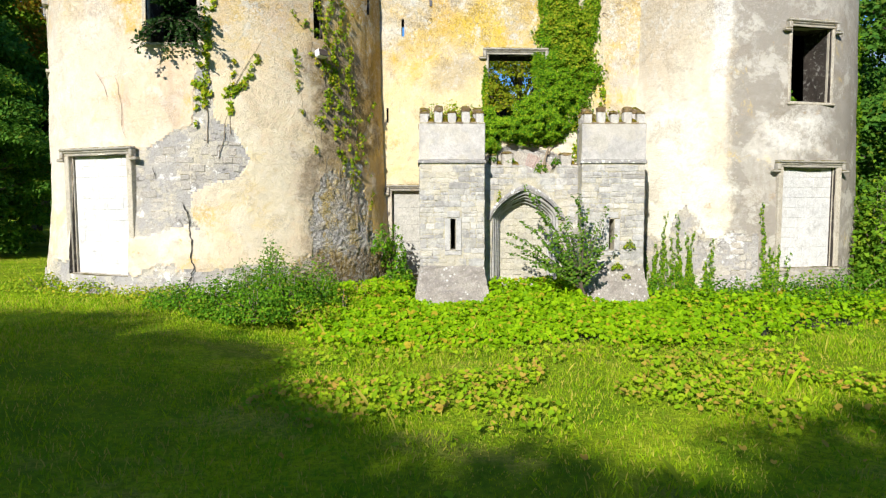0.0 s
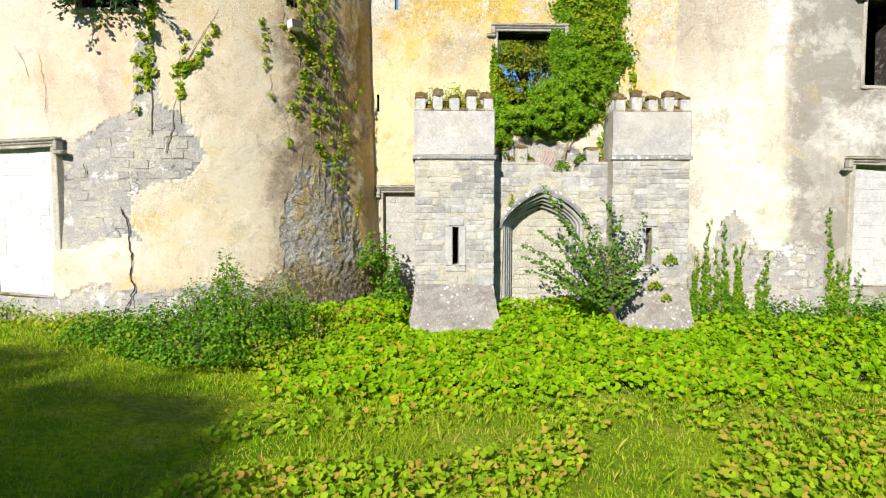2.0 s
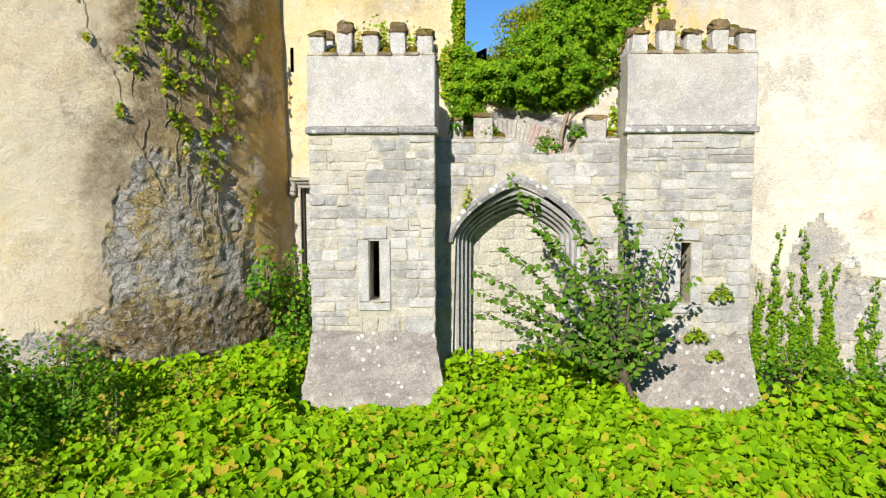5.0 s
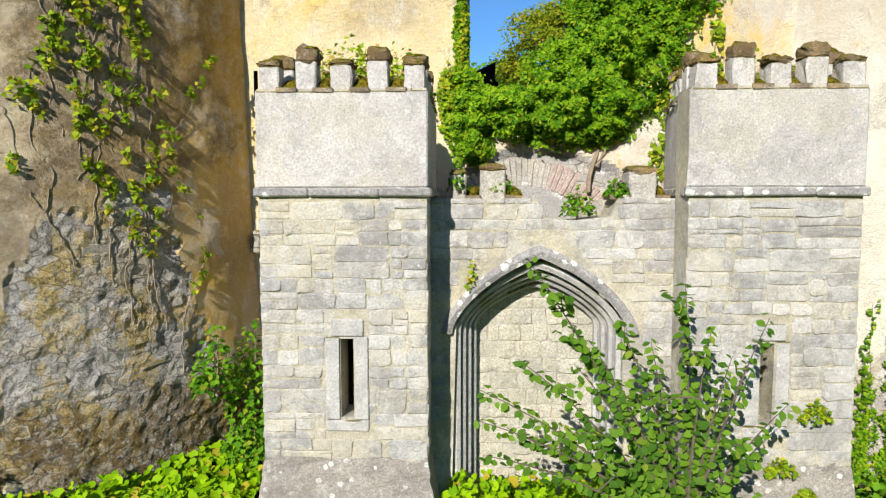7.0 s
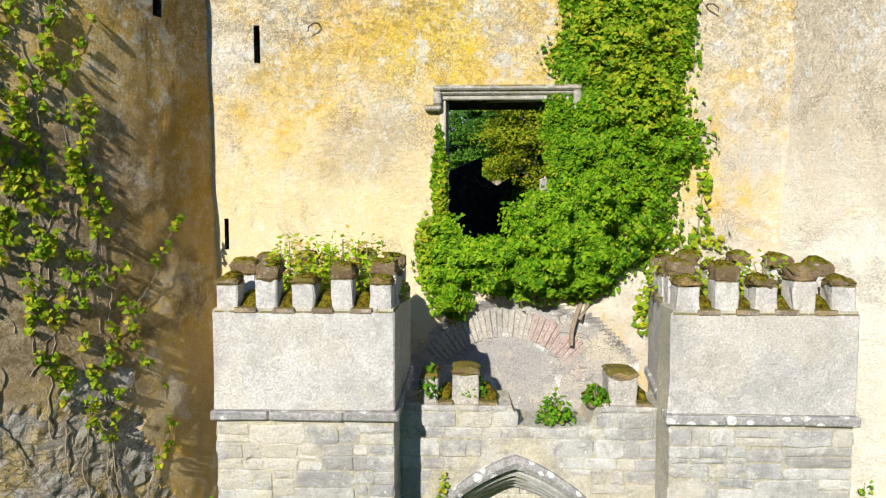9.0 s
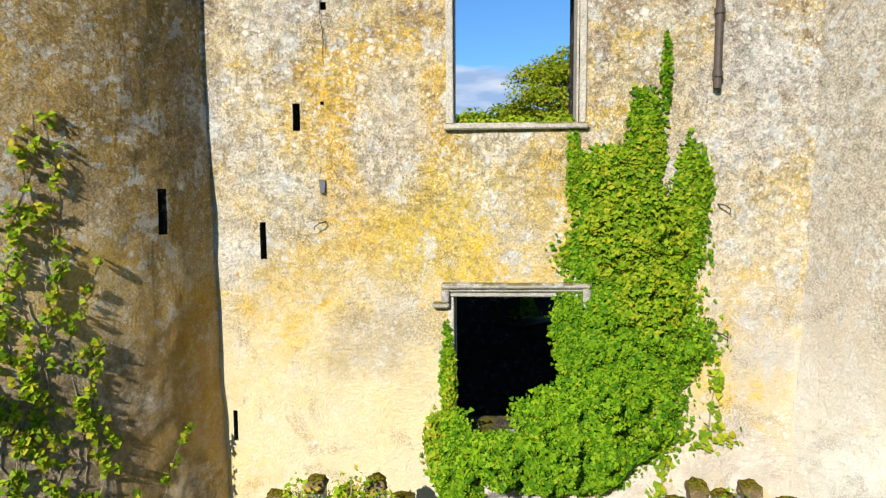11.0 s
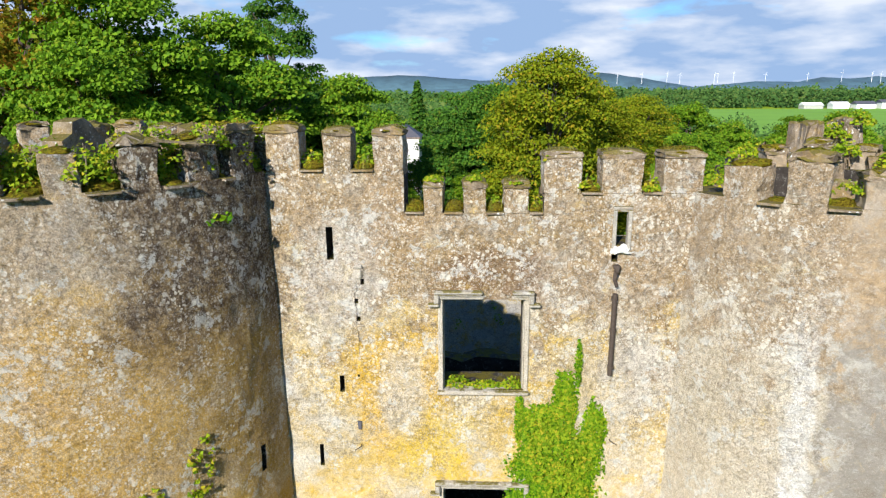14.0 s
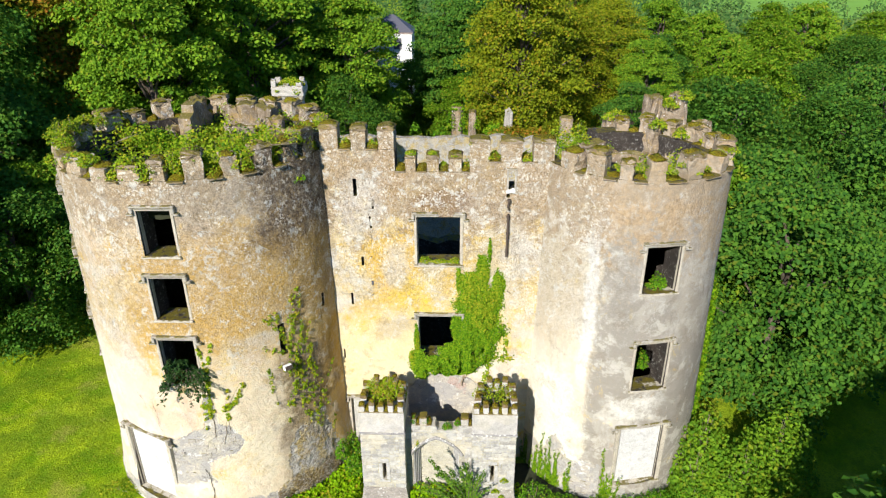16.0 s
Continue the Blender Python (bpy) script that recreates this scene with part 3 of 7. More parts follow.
def tube(points, radii, sides=7):
    """A tapered tube along points, as vertices and faces."""
    vs, fs = [], []
    pts = [Vector(p) for p in points]
    for i, p in enumerate(pts):
        d = (pts[min(i + 1, len(pts) - 1)] - pts[max(i - 1, 0)]).normalized()
        a = d.cross(Vector((0, 0, 1)) if abs(d.z) < 0.9 else Vector((1, 0, 0))).normalized()
        b = d.cross(a)
        for k in range(sides):
            w = 2 * math.pi * k / sides
            vs.append(p + (a * math.cos(w) + b * math.sin(w)) * radii[i])
        if i:
            o = (i - 1) * sides
            fs += [(o + k, o + (k + 1) % sides, o + sides + (k + 1) % sides, o + sides + k) for k in range(sides)]
    fs += [tuple(range(sides))[::-1], tuple(range((len(pts) - 1) * sides, len(pts) * sides))]
    return vs, fs


def tubes(name, lines, material, sides=6):
    vs, fs = [], []
    for pts, radii in lines:
        v, f = tube(pts, radii, sides)
        fs += [tuple(i + len(vs) for i in q) for q in f]
        vs += v
    return raw(name, vs, fs, material)


# leaf outlines: (x, y, z) with y along the leaf
LEAF_POINT = (np.array([(0, -.5, 0), (.36, -.12, .10), (0, .55, -.04), (-.36, -.12, .10)]), [(0, 1, 2), (0, 2, 3)])
LEAF_OVAL = (np.array([(0, -.5, 0), (.27, -.25, .05), (.33, .1, .07), (0, .55, -.05), (-.33, .1, .07), (-.27, -.25, .05)]), [(0, 1, 2), (0, 2, 3), (0, 3, 4), (0, 4, 5)])
LEAF_IVY = (np.array([(0, -.35, 0), (.5, -.38, .06), (.36, .1, .05), (0, .6, -.06), (-.36, .1, .05), (-.5, -.38, .06)]), [(0, 1, 2), (0, 2, 3), (0, 3, 4), (0, 4, 5)])
LEAF_ROUND = (np.array([(0, -.1, -.08)] + [(.5 * math.sin(w), -.5 * math.cos(w) * (1 if abs(w - math.pi) < 2.6 else .5), .05) for w in [0.3 + i * (2 * math.pi - 0.6) / 8 for i in range(9)]]),
              [(0, i, i + 1) for i in range(1, 9)])
LEAF_TRI = (np.array([(0.42, -.4, .05), (0, .6, -.05), (-.42, -.35, .05)]), [(0, 1, 2)])


def leaf_mesh(name, P, N, S, shape, material, tilt=0.5):
    """One mesh of many leaves at places P, facing about along N, with sizes S."""
    V, F = shape
    P, N, S = np.asarray(P, float), np.asarray(N, float), np.asarray(S, float)
    c = len(P)
    N = N / np.maximum(np.linalg.norm(N, axis=1, keepdims=True), 1e-6)
    N = N + rng.normal(0, tilt, (c, 3))
    N /= np.linalg.norm(N, axis=1, keepdims=True)
    A = np.cross(N, rng.normal(0, 1, (c, 3)))
    A /= np.maximum(np.linalg.norm(A, axis=1, keepdims=True), 1e-6)
    B = np.cross(N, A)
    X = P[:, None, :] + S[:, None, None] * (V[None, :, 0, None] * A[:, None, :] + V[None, :, 1, None] * B[:, None, :] + V[None, :, 2, None] * N[:, None, :])
    X = X.reshape(-1, 3)
    k = len(V)
    T = (np.array(F)[None] + (np.arange(c) * k)[:, None, None]).reshape(-1, 3)
    me = bpy.data.meshes.new(name)
    me.vertices.add(len(X))
    me.vertices.foreach_set("co", X.astype(np.float32).ravel())
    me.loops.add(T.size)
    me.loops.foreach_set("vertex_index", T.astype(np.int32).ravel())
    me.polygons.add(len(T))
    me.polygons.foreach_set("loop_start", np.arange(0, T.size, 3, dtype=np.int32))
    me.update(calc_edges=True)
    me.materials.append(material)
    return me


def grid_wall(name, us, zs, outer, inner, solid, material, inside, worn=None, worn_material=None, flush_material=None):
    """A thick wall over a grid of stations and heights; cells that are not solid are openings, whose reveals are closed."""
    vs, fs, mats, seen = [], [], [], {}

    def vert(i, j, k):
        key = (i, j, k)
        if key not in seen:
            seen[key] = len(vs)
            vs.append((outer if k == 0 else inner)(us[i], zs[j]))
        return seen[key]

    full = [[solid((us[i] + us[i + 1]) / 2, (zs[j] + zs[j + 1]) / 2) for j in range(len(zs) - 1)] for i in range(len(us) - 1)]

    def is_full(i, j):
        return 0 <= i < len(us) - 1 and 0 <= j < len(zs) - 1 and full[i][j]

    for i in range(len(us) - 1):
        for j in range(len(zs) - 1):
            if not full[i][j]:
                continue
            fs.append((vert(i, j, 0), vert(i + 1, j, 0), vert(i + 1, j + 1, 0), vert(i, j + 1, 0)))
            fs.append((vert(i, j, 1), vert(i, j + 1, 1), vert(i + 1, j + 1, 1), vert(i + 1, j, 1)))
            bare = int(worn((us[i] + us[i + 1]) / 2, (zs[j] + zs[j + 1]) / 2)) if worn else 0
            mats += [bare + 1 if bare else 0, 1]
            for (di, dj, a, b) in ((-1, 0, (i, j), (i, j + 1)), (1, 0, (i + 1, j + 1), (i + 1, j)), (0, -1, (i + 1, j), (i, j)), (0, 1, (i, j + 1), (i + 1, j + 1))):
                if not is_full(i + di, j + dj):
                    fs.append((vert(*a, 0), vert(*b, 0), vert(*b, 1), vert(*a, 1)))
                    mats.append(1)
    me = raw(name, vs, fs)
    me.materials.append(material), me.materials.append(inside), me.materials.append(worn_material or material), me.materials.append(flush_material or material)
    me.polygons.foreach_set("material_index", mats)
    return me


def stations(lo, hi, step, extra):
    """Even stations with those of the openings among them."""
    xs = sorted({round(lo + (hi - lo) * i / max(1, round((hi - lo) / step)), 4) for i in range(max(1, round((hi - lo) / step)) + 1)})
    xs = [x for x in xs if all(abs(x - e) > step * 0.3 for e in extra) or x in (xs[0], xs[-1])]
    return sorted({*xs, *[round(e, 4) for e in extra if lo < e < hi]})

# ---- ground and distance ----


def ground_z(x, y):
    """The lawn: nearly level, rising a little towards the large tower."""
    s = min(1.0, max(0.0, (-x - 1.5) / 4.0))
    near = max(0.0, 1 - max(0.0, abs(y - 11) - 6) / 14)
    z = -0.30 + 0.42 * s * s * (3 - 2 * s) * near
    if y < 60 and abs(x) < 60:
        z += 0.05 * noise.noise((x * 0.35, y * 0.35, 0)) + 0.02 * noise.noise((x * 1.3, y * 1.3, 4))
    return z


def ground():
    xs = [-4500, -1500, -500, -200, -100, -60, -40] + [-28 + i * 0.8 for i in range(71)] + [40, 60, 100, 200, 500, 1500, 4500]
    ys = [-300, -100, -50, -25] + [-14 + i * 0.7 for i in range(60)] + [32, 40, 60, 100, 180, 260, 400, 700, 1200, 2500, 4700]
    vs = [(x, y, ground_z(x, y)) for y in ys for x in xs]
    w = len(xs)
    fs = [(j * w + i, j * w + i + 1, (j + 1) * w + i + 1, (j + 1) * w + i) for j in range(len(ys) - 1) for i in range(w - 1)]
    ob = part("ground", raw("ground", vs, fs, M_GROUND), None, smooth=True)
    tagged(ob, "uneven green meadow ground around the ruin", "ground", kind="structure")


ground()


def hills():
    """Two long ridges far off."""
    for name, dist, peak, seed, mat in (("far_hill_ridge", 4600, 150, 3.0, M_HAZY_HILL), ("near_hill_ridge", 3900, 62, 9.0, M_HAZY_HILL)):
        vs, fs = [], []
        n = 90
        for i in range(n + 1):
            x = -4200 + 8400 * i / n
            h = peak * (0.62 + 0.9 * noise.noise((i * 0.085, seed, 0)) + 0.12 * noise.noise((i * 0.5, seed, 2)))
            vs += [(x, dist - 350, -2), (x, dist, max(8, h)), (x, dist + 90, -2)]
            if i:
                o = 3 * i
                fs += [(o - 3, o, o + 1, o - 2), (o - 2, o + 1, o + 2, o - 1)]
        tagged(part(name, raw(name, vs, fs, mat), None, smooth=True), "low hills on the horizon with blue haze in their colour", "backdrop", kind="structure")


hills()

# ---- the castle ----
WALL_Y, WALL_T = 15.12, 0.75
LT = (-4.95, 16.1)  # the large tower's axis
RT = (8.4, 16.25)  # the small tower's axis


def lt_r(z):
    return 4.42 - 0.11 * min(max(z, 0), 2.0) - 0.022 * max(0, z - 2.0)


def rt_r(z):
    return 3.17 - 0.025 * max(z, 0)


def rough(x, y, z, amp):
    return amp * (noise.noise((x * 1.1, y * 1.1, z * 1.1)) + 0.5 * noise.noise((x * 3.3, y * 3.3, z * 3.3 + 5)))


castle = thing("castle_ruin", "roofless ruined castle with two round towers, stained render and battlements", "castle", at=(0, 0, 0))


def lumps(a, z, k):
    return 0.9 * noise.noise((a * 0.09, z * 0.9, k)) + 0.5 * noise.noise((a * 0.3, z * 3.0, k + 3)) + 0.25 * noise.noise((a * 0.9, z * 9.0, k + 7))


BARE_PATCH = ((-19, 3.05), (-8, 3.08), (-3.5, 3.25), (0, 3.45), (4.7, 3.52), (5.2, 4.05), (6, 4.7), (10, 4.7), (11, 3.8), (17.3, 3.3), (19.3, 2.8), (16, 2.45), (8.5, 2.35),
              (4.6, 2.2), (4.5, 1.72), (6.5, 1.45), (2.5, 1.55), (-3, 1.42), (-10, 1.32), (-19, 1.30))


def within(a, z, outline):
    """Whether a place lies inside an outline."""
    hit = False
    for (a0, z0), (a1, z1) in zip(outline, outline[1:] + outline[:1]):
        if (z0 > z) != (z1 > z) and a < a0 + (a1 - a0) * (z - z0) / (z1 - z0):
            hit = not hit
    return hit


def large_worn(a, z):
    """Where the large tower has lost its render: 1 rough core, 2 flush masonry."""
    n = lumps(a, z, 1.0)
    if ((a - 52) / (13.0 + 4 * n)) ** 2 + ((z - 1.1) / (2.0 + 0.5 * n)) ** 2 < 1:
        return 1
    if z < 0.72 + 0.35 * n and a > -60:
        return 2 if a < 30 else 1
    return 2 if within(a + 1.6 * n, z + 0.12 * n, BARE_PATCH) else 0


def small_worn(a, z):
    n = lumps(a, z, 4.0)
    foot = -75 < a < -24 and z < 1.15 + 0.25 * n + max(0.0, 1 - abs(a + 40) / 9) * 0.85
    return 2 if foot or (-24 <= a < -11 and z < 1.25 + 0.2 * n) or (a < 6 and z < 0.25 + 0.2 * n) else 0


def tower(name, axis, radius, top, openings, material, label, worn):
    """A round tower wall. openings: (angle from, angle to, z from, z to), with angles in degrees from the front, to the right."""
    marks = [a for o in openings for a in o[:2]]
    us = sorted({*stations(-180, -90, 6.0, []), *stations(-90, 90, 0.6, marks), *stations(90, 180, 6.0, [])})
    marks = [z for o in openings for z in o[2:4]]
    zs = sorted({*stations(-0.6, 4.8, 0.06, [z for z in marks if z < 4.8]), *stations(4.8, top, 0.3, [z for z in marks if z > 4.8])})

    def place(r, a, z):
        w = radians(a)
        return (axis[0] + r * math.sin(w), axis[1] - r * math.cos(w), z)

    def outer(a, z):
        r = radius(z)
        a = -180 if a == 180 else a
        x, y, _ = place(r, a, z)
        r += rough(x, y, z, 0.022) + 0.006 * noise.noise((x * 7, y * 7, z * 7))
        if z < 4.8 and worn(a, z):
            if worn(a, z) == 2:
                r -= 0.018 + 0.010 * noise.noise((x * 2.5, y * 2.5, z * 4)) + 0.006 * noise.noise((x * 11, y * 11, z * 16))
                return place(r, a, z)
            r -= 0.010 + 0.016 * noise.noise((x * 1.7, y * 1.7, z * 2.2)) + 0.018 * noise.noise((x * 4, y * 4, z * 6)) + 0.022 * noise.noise((x * 11, y * 11, z * 14))
        return place(r, a, z)

    def inner(a, z):
        return place(radius(z) - 0.7, a, z)

    def solid(a, z):
        return not any(o[0] < a < o[1] and o[2] < z < o[3] for o in openings)

    return part(name, grid_wall(name, us, zs, outer, inner, solid, material, M_INNER_SHADE, lambda a, z: worn(a, z) if z < 4.8 else 0, M_RUBBLE_BED, M_FLUSH), None, castle, label)


L_WINDOWS = [(-4.9, 7.7, 9.30, 10.60), (-5.5, 7.6, 7.34, 8.64), (-6.9, 7.2, 5.20, 6.68)]
L_SIDE = [(-66, -54, 9.3, 10.6), (-67, -55, 7.3, 8.6), (-68, -56, 5.0, 6.5), (-74, -56, 0.5, 2.9)]
L_DOOR = (-35.6, -13.0, 0.50, 2.98)
L_SLITS = [(40.6, 43.6, 5.55, 6.62), (65.2, 66.7, 6.46, 6.93)]
R_WINDOWS = [(-0.4, 19.6, 7.66, 9.13), (1.0, 21.4, 4.27, 5.95)]
R_DOOR = (-1.8, 25.6, 0.46, 2.78)
L_TOP, R_TOP = 11.38, 11.05
R_GAP = (-160, -78, 9.95, 11.2)  # where the rim has fallen on the side towards the courtyard
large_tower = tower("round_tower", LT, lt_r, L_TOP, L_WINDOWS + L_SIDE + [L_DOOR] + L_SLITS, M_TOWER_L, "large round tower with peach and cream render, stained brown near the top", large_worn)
small_tower = tower("round_tower", RT, rt_r, R_TOP, R_WINDOWS + [R_DOOR, R_GAP], M_TOWER_R, "smaller round tower with weathered render that turns dark grey to the right", small_worn)

# front wall between the towers
F_OPEN = [(1.76, 3.13, 7.62, 9.25), (1.76, 3.13, 4.05, 5.70), (-0.14, -0.03, 9.92, 10.47), (-0.02, 0.06, 7.56, 7.86), (-0.43, -0.36, 6.13, 6.55),
          (-0.82, -0.77, 4.00, 4.36), (4.55, 4.73, 10.17, 10.73), (4.50, 4.60, 9.90, 10.02), (0.40, 0.46, 9.50, 9.60), (0.29, 0.35, 9.17, 9.25), (0.31, 0.38, 8.86, 8.94), (0.29, 0.33, 7.84, 7.88), (-0.70, 0.62, 0.1, 2.28)]
F_X0, F_X1 = -1.3, 5.95


RECESS = 0.08  # depth of the old doorway's arched recess


def recess_depth(x, z):
    """How far the bare masonry under the wide arch over the old doorway lies back, easing in at its worn edge."""
    inner = 1.60 + 0.05 * noise.noise((x * 3, z * 3, 1)) - math.hypot(x - 2.64, z - 1.84)
    return RECESS * min(1.0, max(0.0, min(inner, x - 1.25, 3.98 - x, 3.46 - z) / 0.09))


def in_recess(x, z):
    return recess_depth(x, z) > 0


def front_top(x):
    """The wall head steps down in the middle."""
    return 11.38 if x < 1.15 else 10.70 if x < 3.38 else 11.02


def front_wall():
    us = stations(F_X0, F_X1, 0.1, [x for o in F_OPEN for x in o[:2]] + [1.15, 3.38] + [1.24 + 0.045 * i for i in range(62)])
    zs = stations(-0.6, 11.38, 0.1, [z for o in F_OPEN for z in o[2:4]] + [10.70, 11.02] + [2.42 + 0.045 * i for i in range(25)])

    def solid(x, z):
        if z > front_top(x):
            return False
        return not any(o[0] < x < o[1] and o[2] < z < o[3] for o in F_OPEN)

    def inside(x, z):
        # the slit beside the drainpipe splays open towards the back
        splay = 0.42 * max(0.0, 1 - (x - 4.73) / 0.55) if x > 4.7 and 10.1 < z < 10.8 else 0.0
        return (x + splay, WALL_Y + WALL_T, z)

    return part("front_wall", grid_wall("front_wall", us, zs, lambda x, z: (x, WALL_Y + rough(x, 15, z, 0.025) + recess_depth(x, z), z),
                                        inside, solid, M_FRONT, M_INNER_SHADE, in_recess, M_FLUSH), None, castle, "tall flat wall with yellow and cream weathered render")


facade = front_wall()


def back_walls():
    """What is left of the walls behind the facade, plus one added dark wall."""
    def broken(x, y, z0, z1, k):
        return z0 + (z1 - z0) * (0.5 + 0.5 * noise.noise((x * 0.5 + k, y * 0.5, k)))

    def run(name, a, b, z0, z1, k, thick=0.6, material=M_REAR_SHADE):
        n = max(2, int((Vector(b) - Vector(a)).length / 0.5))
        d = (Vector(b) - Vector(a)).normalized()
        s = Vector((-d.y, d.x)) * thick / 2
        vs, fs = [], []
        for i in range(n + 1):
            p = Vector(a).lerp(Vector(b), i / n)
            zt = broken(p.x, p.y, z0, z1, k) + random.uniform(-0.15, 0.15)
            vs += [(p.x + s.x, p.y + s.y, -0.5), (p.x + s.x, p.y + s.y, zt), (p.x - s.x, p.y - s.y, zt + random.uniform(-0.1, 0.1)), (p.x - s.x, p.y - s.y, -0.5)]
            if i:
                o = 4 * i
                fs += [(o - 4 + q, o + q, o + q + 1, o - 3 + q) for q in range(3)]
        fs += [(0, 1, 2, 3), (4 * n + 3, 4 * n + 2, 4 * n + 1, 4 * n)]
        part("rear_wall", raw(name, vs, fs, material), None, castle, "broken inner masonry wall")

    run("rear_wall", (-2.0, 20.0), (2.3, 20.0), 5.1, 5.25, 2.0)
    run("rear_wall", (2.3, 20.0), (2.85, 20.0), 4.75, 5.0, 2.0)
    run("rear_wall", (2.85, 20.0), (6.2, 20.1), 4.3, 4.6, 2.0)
    run("rear_wall", (-3.0, 30.0), (9.0, 30.2), 4.5, 4.8, 6.0, 0.6, M_RUBBLE_BED)
    # added cross wall, so that the upper window looks black inside
    run("rear_wall", (-2.0, 24.5), (6.6, 24.5), 4.2, 4.5, 3.0)
    run("rear_wall", (7.4, 20.5), (11.6, 20.3), 10.1, 10.5, 9.0, 0.6, M_MERLON)
    run("rear_wall", (-1.6, 19.0), (-1.8, 26.0), 6.5, 8.0, 5.0)
    run("rear_wall", (5.9, 18.2), (6.8, 26.0), 6.0, 7.5, 8.0)


back_walls()


def disc(axis, r, z, name, material, label):
    n = 40
    vs = [(axis[0], axis[1], z + 0.2)]
    for k, q in enumerate((0.5, 1.0)):
        vs += [(axis[0] + r * q * math.sin(2 * math.pi * i / n), axis[1] + r * q * math.cos(2 * math.pi * i / n), z + random.uniform(-0.1, 0.1)) for i in range(n)]
    fs = [(0, 1 + (i + 1) % n, 1 + i) for i in range(n)] + [(1 + i, 1 + (i + 1) % n, 1 + n + (i + 1) % n, 1 + n + i) for i in range(n)]
    low = len(vs)
    vs += [(x, y, zz - 0.4) for x, y, zz in vs[1 + n:]]
    fs += [(1 + n + i, 1 + n + (i + 1) % n, low + (i + 1) % n, low + i) for i in range(n)] + [tuple(range(low, low + n))]
    return part(name, raw(name, vs, fs, material), None, castle, label)


disc(LT, 3.5, 10.6, "tower_roof_floor", M_SOIL, "earth-covered roof inside the battlements")
disc(RT, 2.3, 10.3, "tower_roof_floor", M_RUBBLE_BED, "rubble-covered roof inside the battlements")

# ---- battlements ----


def merlon(width, depth, height, parent, m, coping=True, material=M_MERLON, cap=0.09, cap_material=None, worn=0.014):
    j = min(worn, width * 0.08 if worn > 0.02 else width * 0.035)
    body = part("merlon", box(-width / 2, width / 2, -depth / 2, depth / 2, -0.08, height, 0.012, j, cuts=2), material, parent)
    body.matrix_basis = m
    if coping:
        o = 0.014 if width > 0.25 else 0.006
        bm = box(-width / 2 - o, width / 2 + o, -depth / 2 - o, depth / 2 + o, height - 0.01, height + cap, 0.016, j, cuts=2)
        for v in bm.verts:
            if v.co.z > height + cap * 0.7:
                v.co.z += (0.05 if width > 0.25 else 0.012) * (1 - abs(v.co.x) / (width / 2 + 0.05)) + random.uniform(-0.01, 0.015)
                v.co.y *= 0.9
        ob = part("coping", bm, cap_material or M_MERLON, parent)
        ob.matrix_basis = m
    return body


def crenel_sill(width, depth, parent, m):
    ob = part("crenel_sill", box(-width / 2, width / 2, -depth / 2 - 0.025, depth / 2, -0.012, 0.03, 0.005, 0.004), M_MERLON, parent)
    ob.matrix_basis = m


def moss_cushion(width, depth, parent, m, tall=0.2):
    """A mound of moss in a crenel."""
    bm = bmesh.new()
    bmesh.ops.create_icosphere(bm, subdivisions=2, radius=0.5)
    p = m.translation
    for v in bm.verts:
        v.co *= 1 + 0.45 * noise.noise(v.co * 2.6 + p * 3) + 0.18 * noise.noise(v.co * 9 + p)
        v.co = Vector((v.co.x * width, v.co.y * depth, max(-0.1, v.co.z) * tall * 2 * (1 + 0.9 * v.co.y)))
    ob = part("moss_cushion", bm, M_MOSS, parent, smooth=True)
    ob.matrix_basis = m


for x0, x1, z0, z1 in ((-0.13, 0.31, 11.38, 11.93), (0.68, 1.15, 11.38, 11.93), (1.47, 1.78, 10.70, 11.10), (2.10, 2.45, 10.70, 11.10), (2.76, 3.15, 10.70, 11.10),
                       (3.38, 3.96, 11.02, 11.57), (4.30, 4.93, 11.02, 11.57), (5.24, 5.87, 11.02, 11.57), (-1.05, -0.52, 11.38, 11.98)):
    merlon(x1 - x0, 0.55, z1 - z0, facade, pose((x0 + x1) / 2, WALL_Y + 0.29, z0, 0, 0, random.uniform(-2, 2)), material=M_FRONT)
    moss_cushion((x1 - x0) * 1.02, 0.56, facade, pose((x0 + x1) / 2, WALL_Y + 0.28, z1 + 0.075), random.uniform(0.06, 0.09))
for x0, x1, z in ((-0.52, -0.13, 11.38), (0.31, 0.68, 11.38), (1.15, 1.47, 10.70), (1.78, 2.10, 10.70), (2.45, 2.76, 10.70), (3.15, 3.38, 10.70), (3.96, 4.30, 11.02), (4.93, 5.24, 11.02)):
    crenel_sill(x1 - x0 - 0.02, 0.6, facade, pose((x0 + x1) / 2, WALL_Y + 0.27, z))
    moss_cushion((x1 - x0) * 1.05, 0.6, facade, pose((x0 + x1) / 2, WALL_Y + 0.28, z + 0.04), 0.13)


def ring(parent, axis, r, z, spans, heights, material, tilt=4.5):
    for (a0, a1), h in zip(spans, heights):
        a = radians((a0 + a1) / 2)
        w = radians(a1 - a0) * r
        m = pose(axis[0] + (r - 0.27) * math.sin(a), axis[1] - (r - 0.27) * math.cos(a), z, random.uniform(-tilt, tilt), random.uniform(-tilt, tilt), (a0 + a1) / 2)
        if h > 0:
            capped = random.random() < 0.7
            merlon(w, 0.5, h, parent, m, capped, material, worn=0.042)
            moss_cushion(w * 1.02, 0.5, parent, m @ pose(0, 0.02, h + (0.08 if capped else 0.0)), random.uniform(0.05, 0.11))


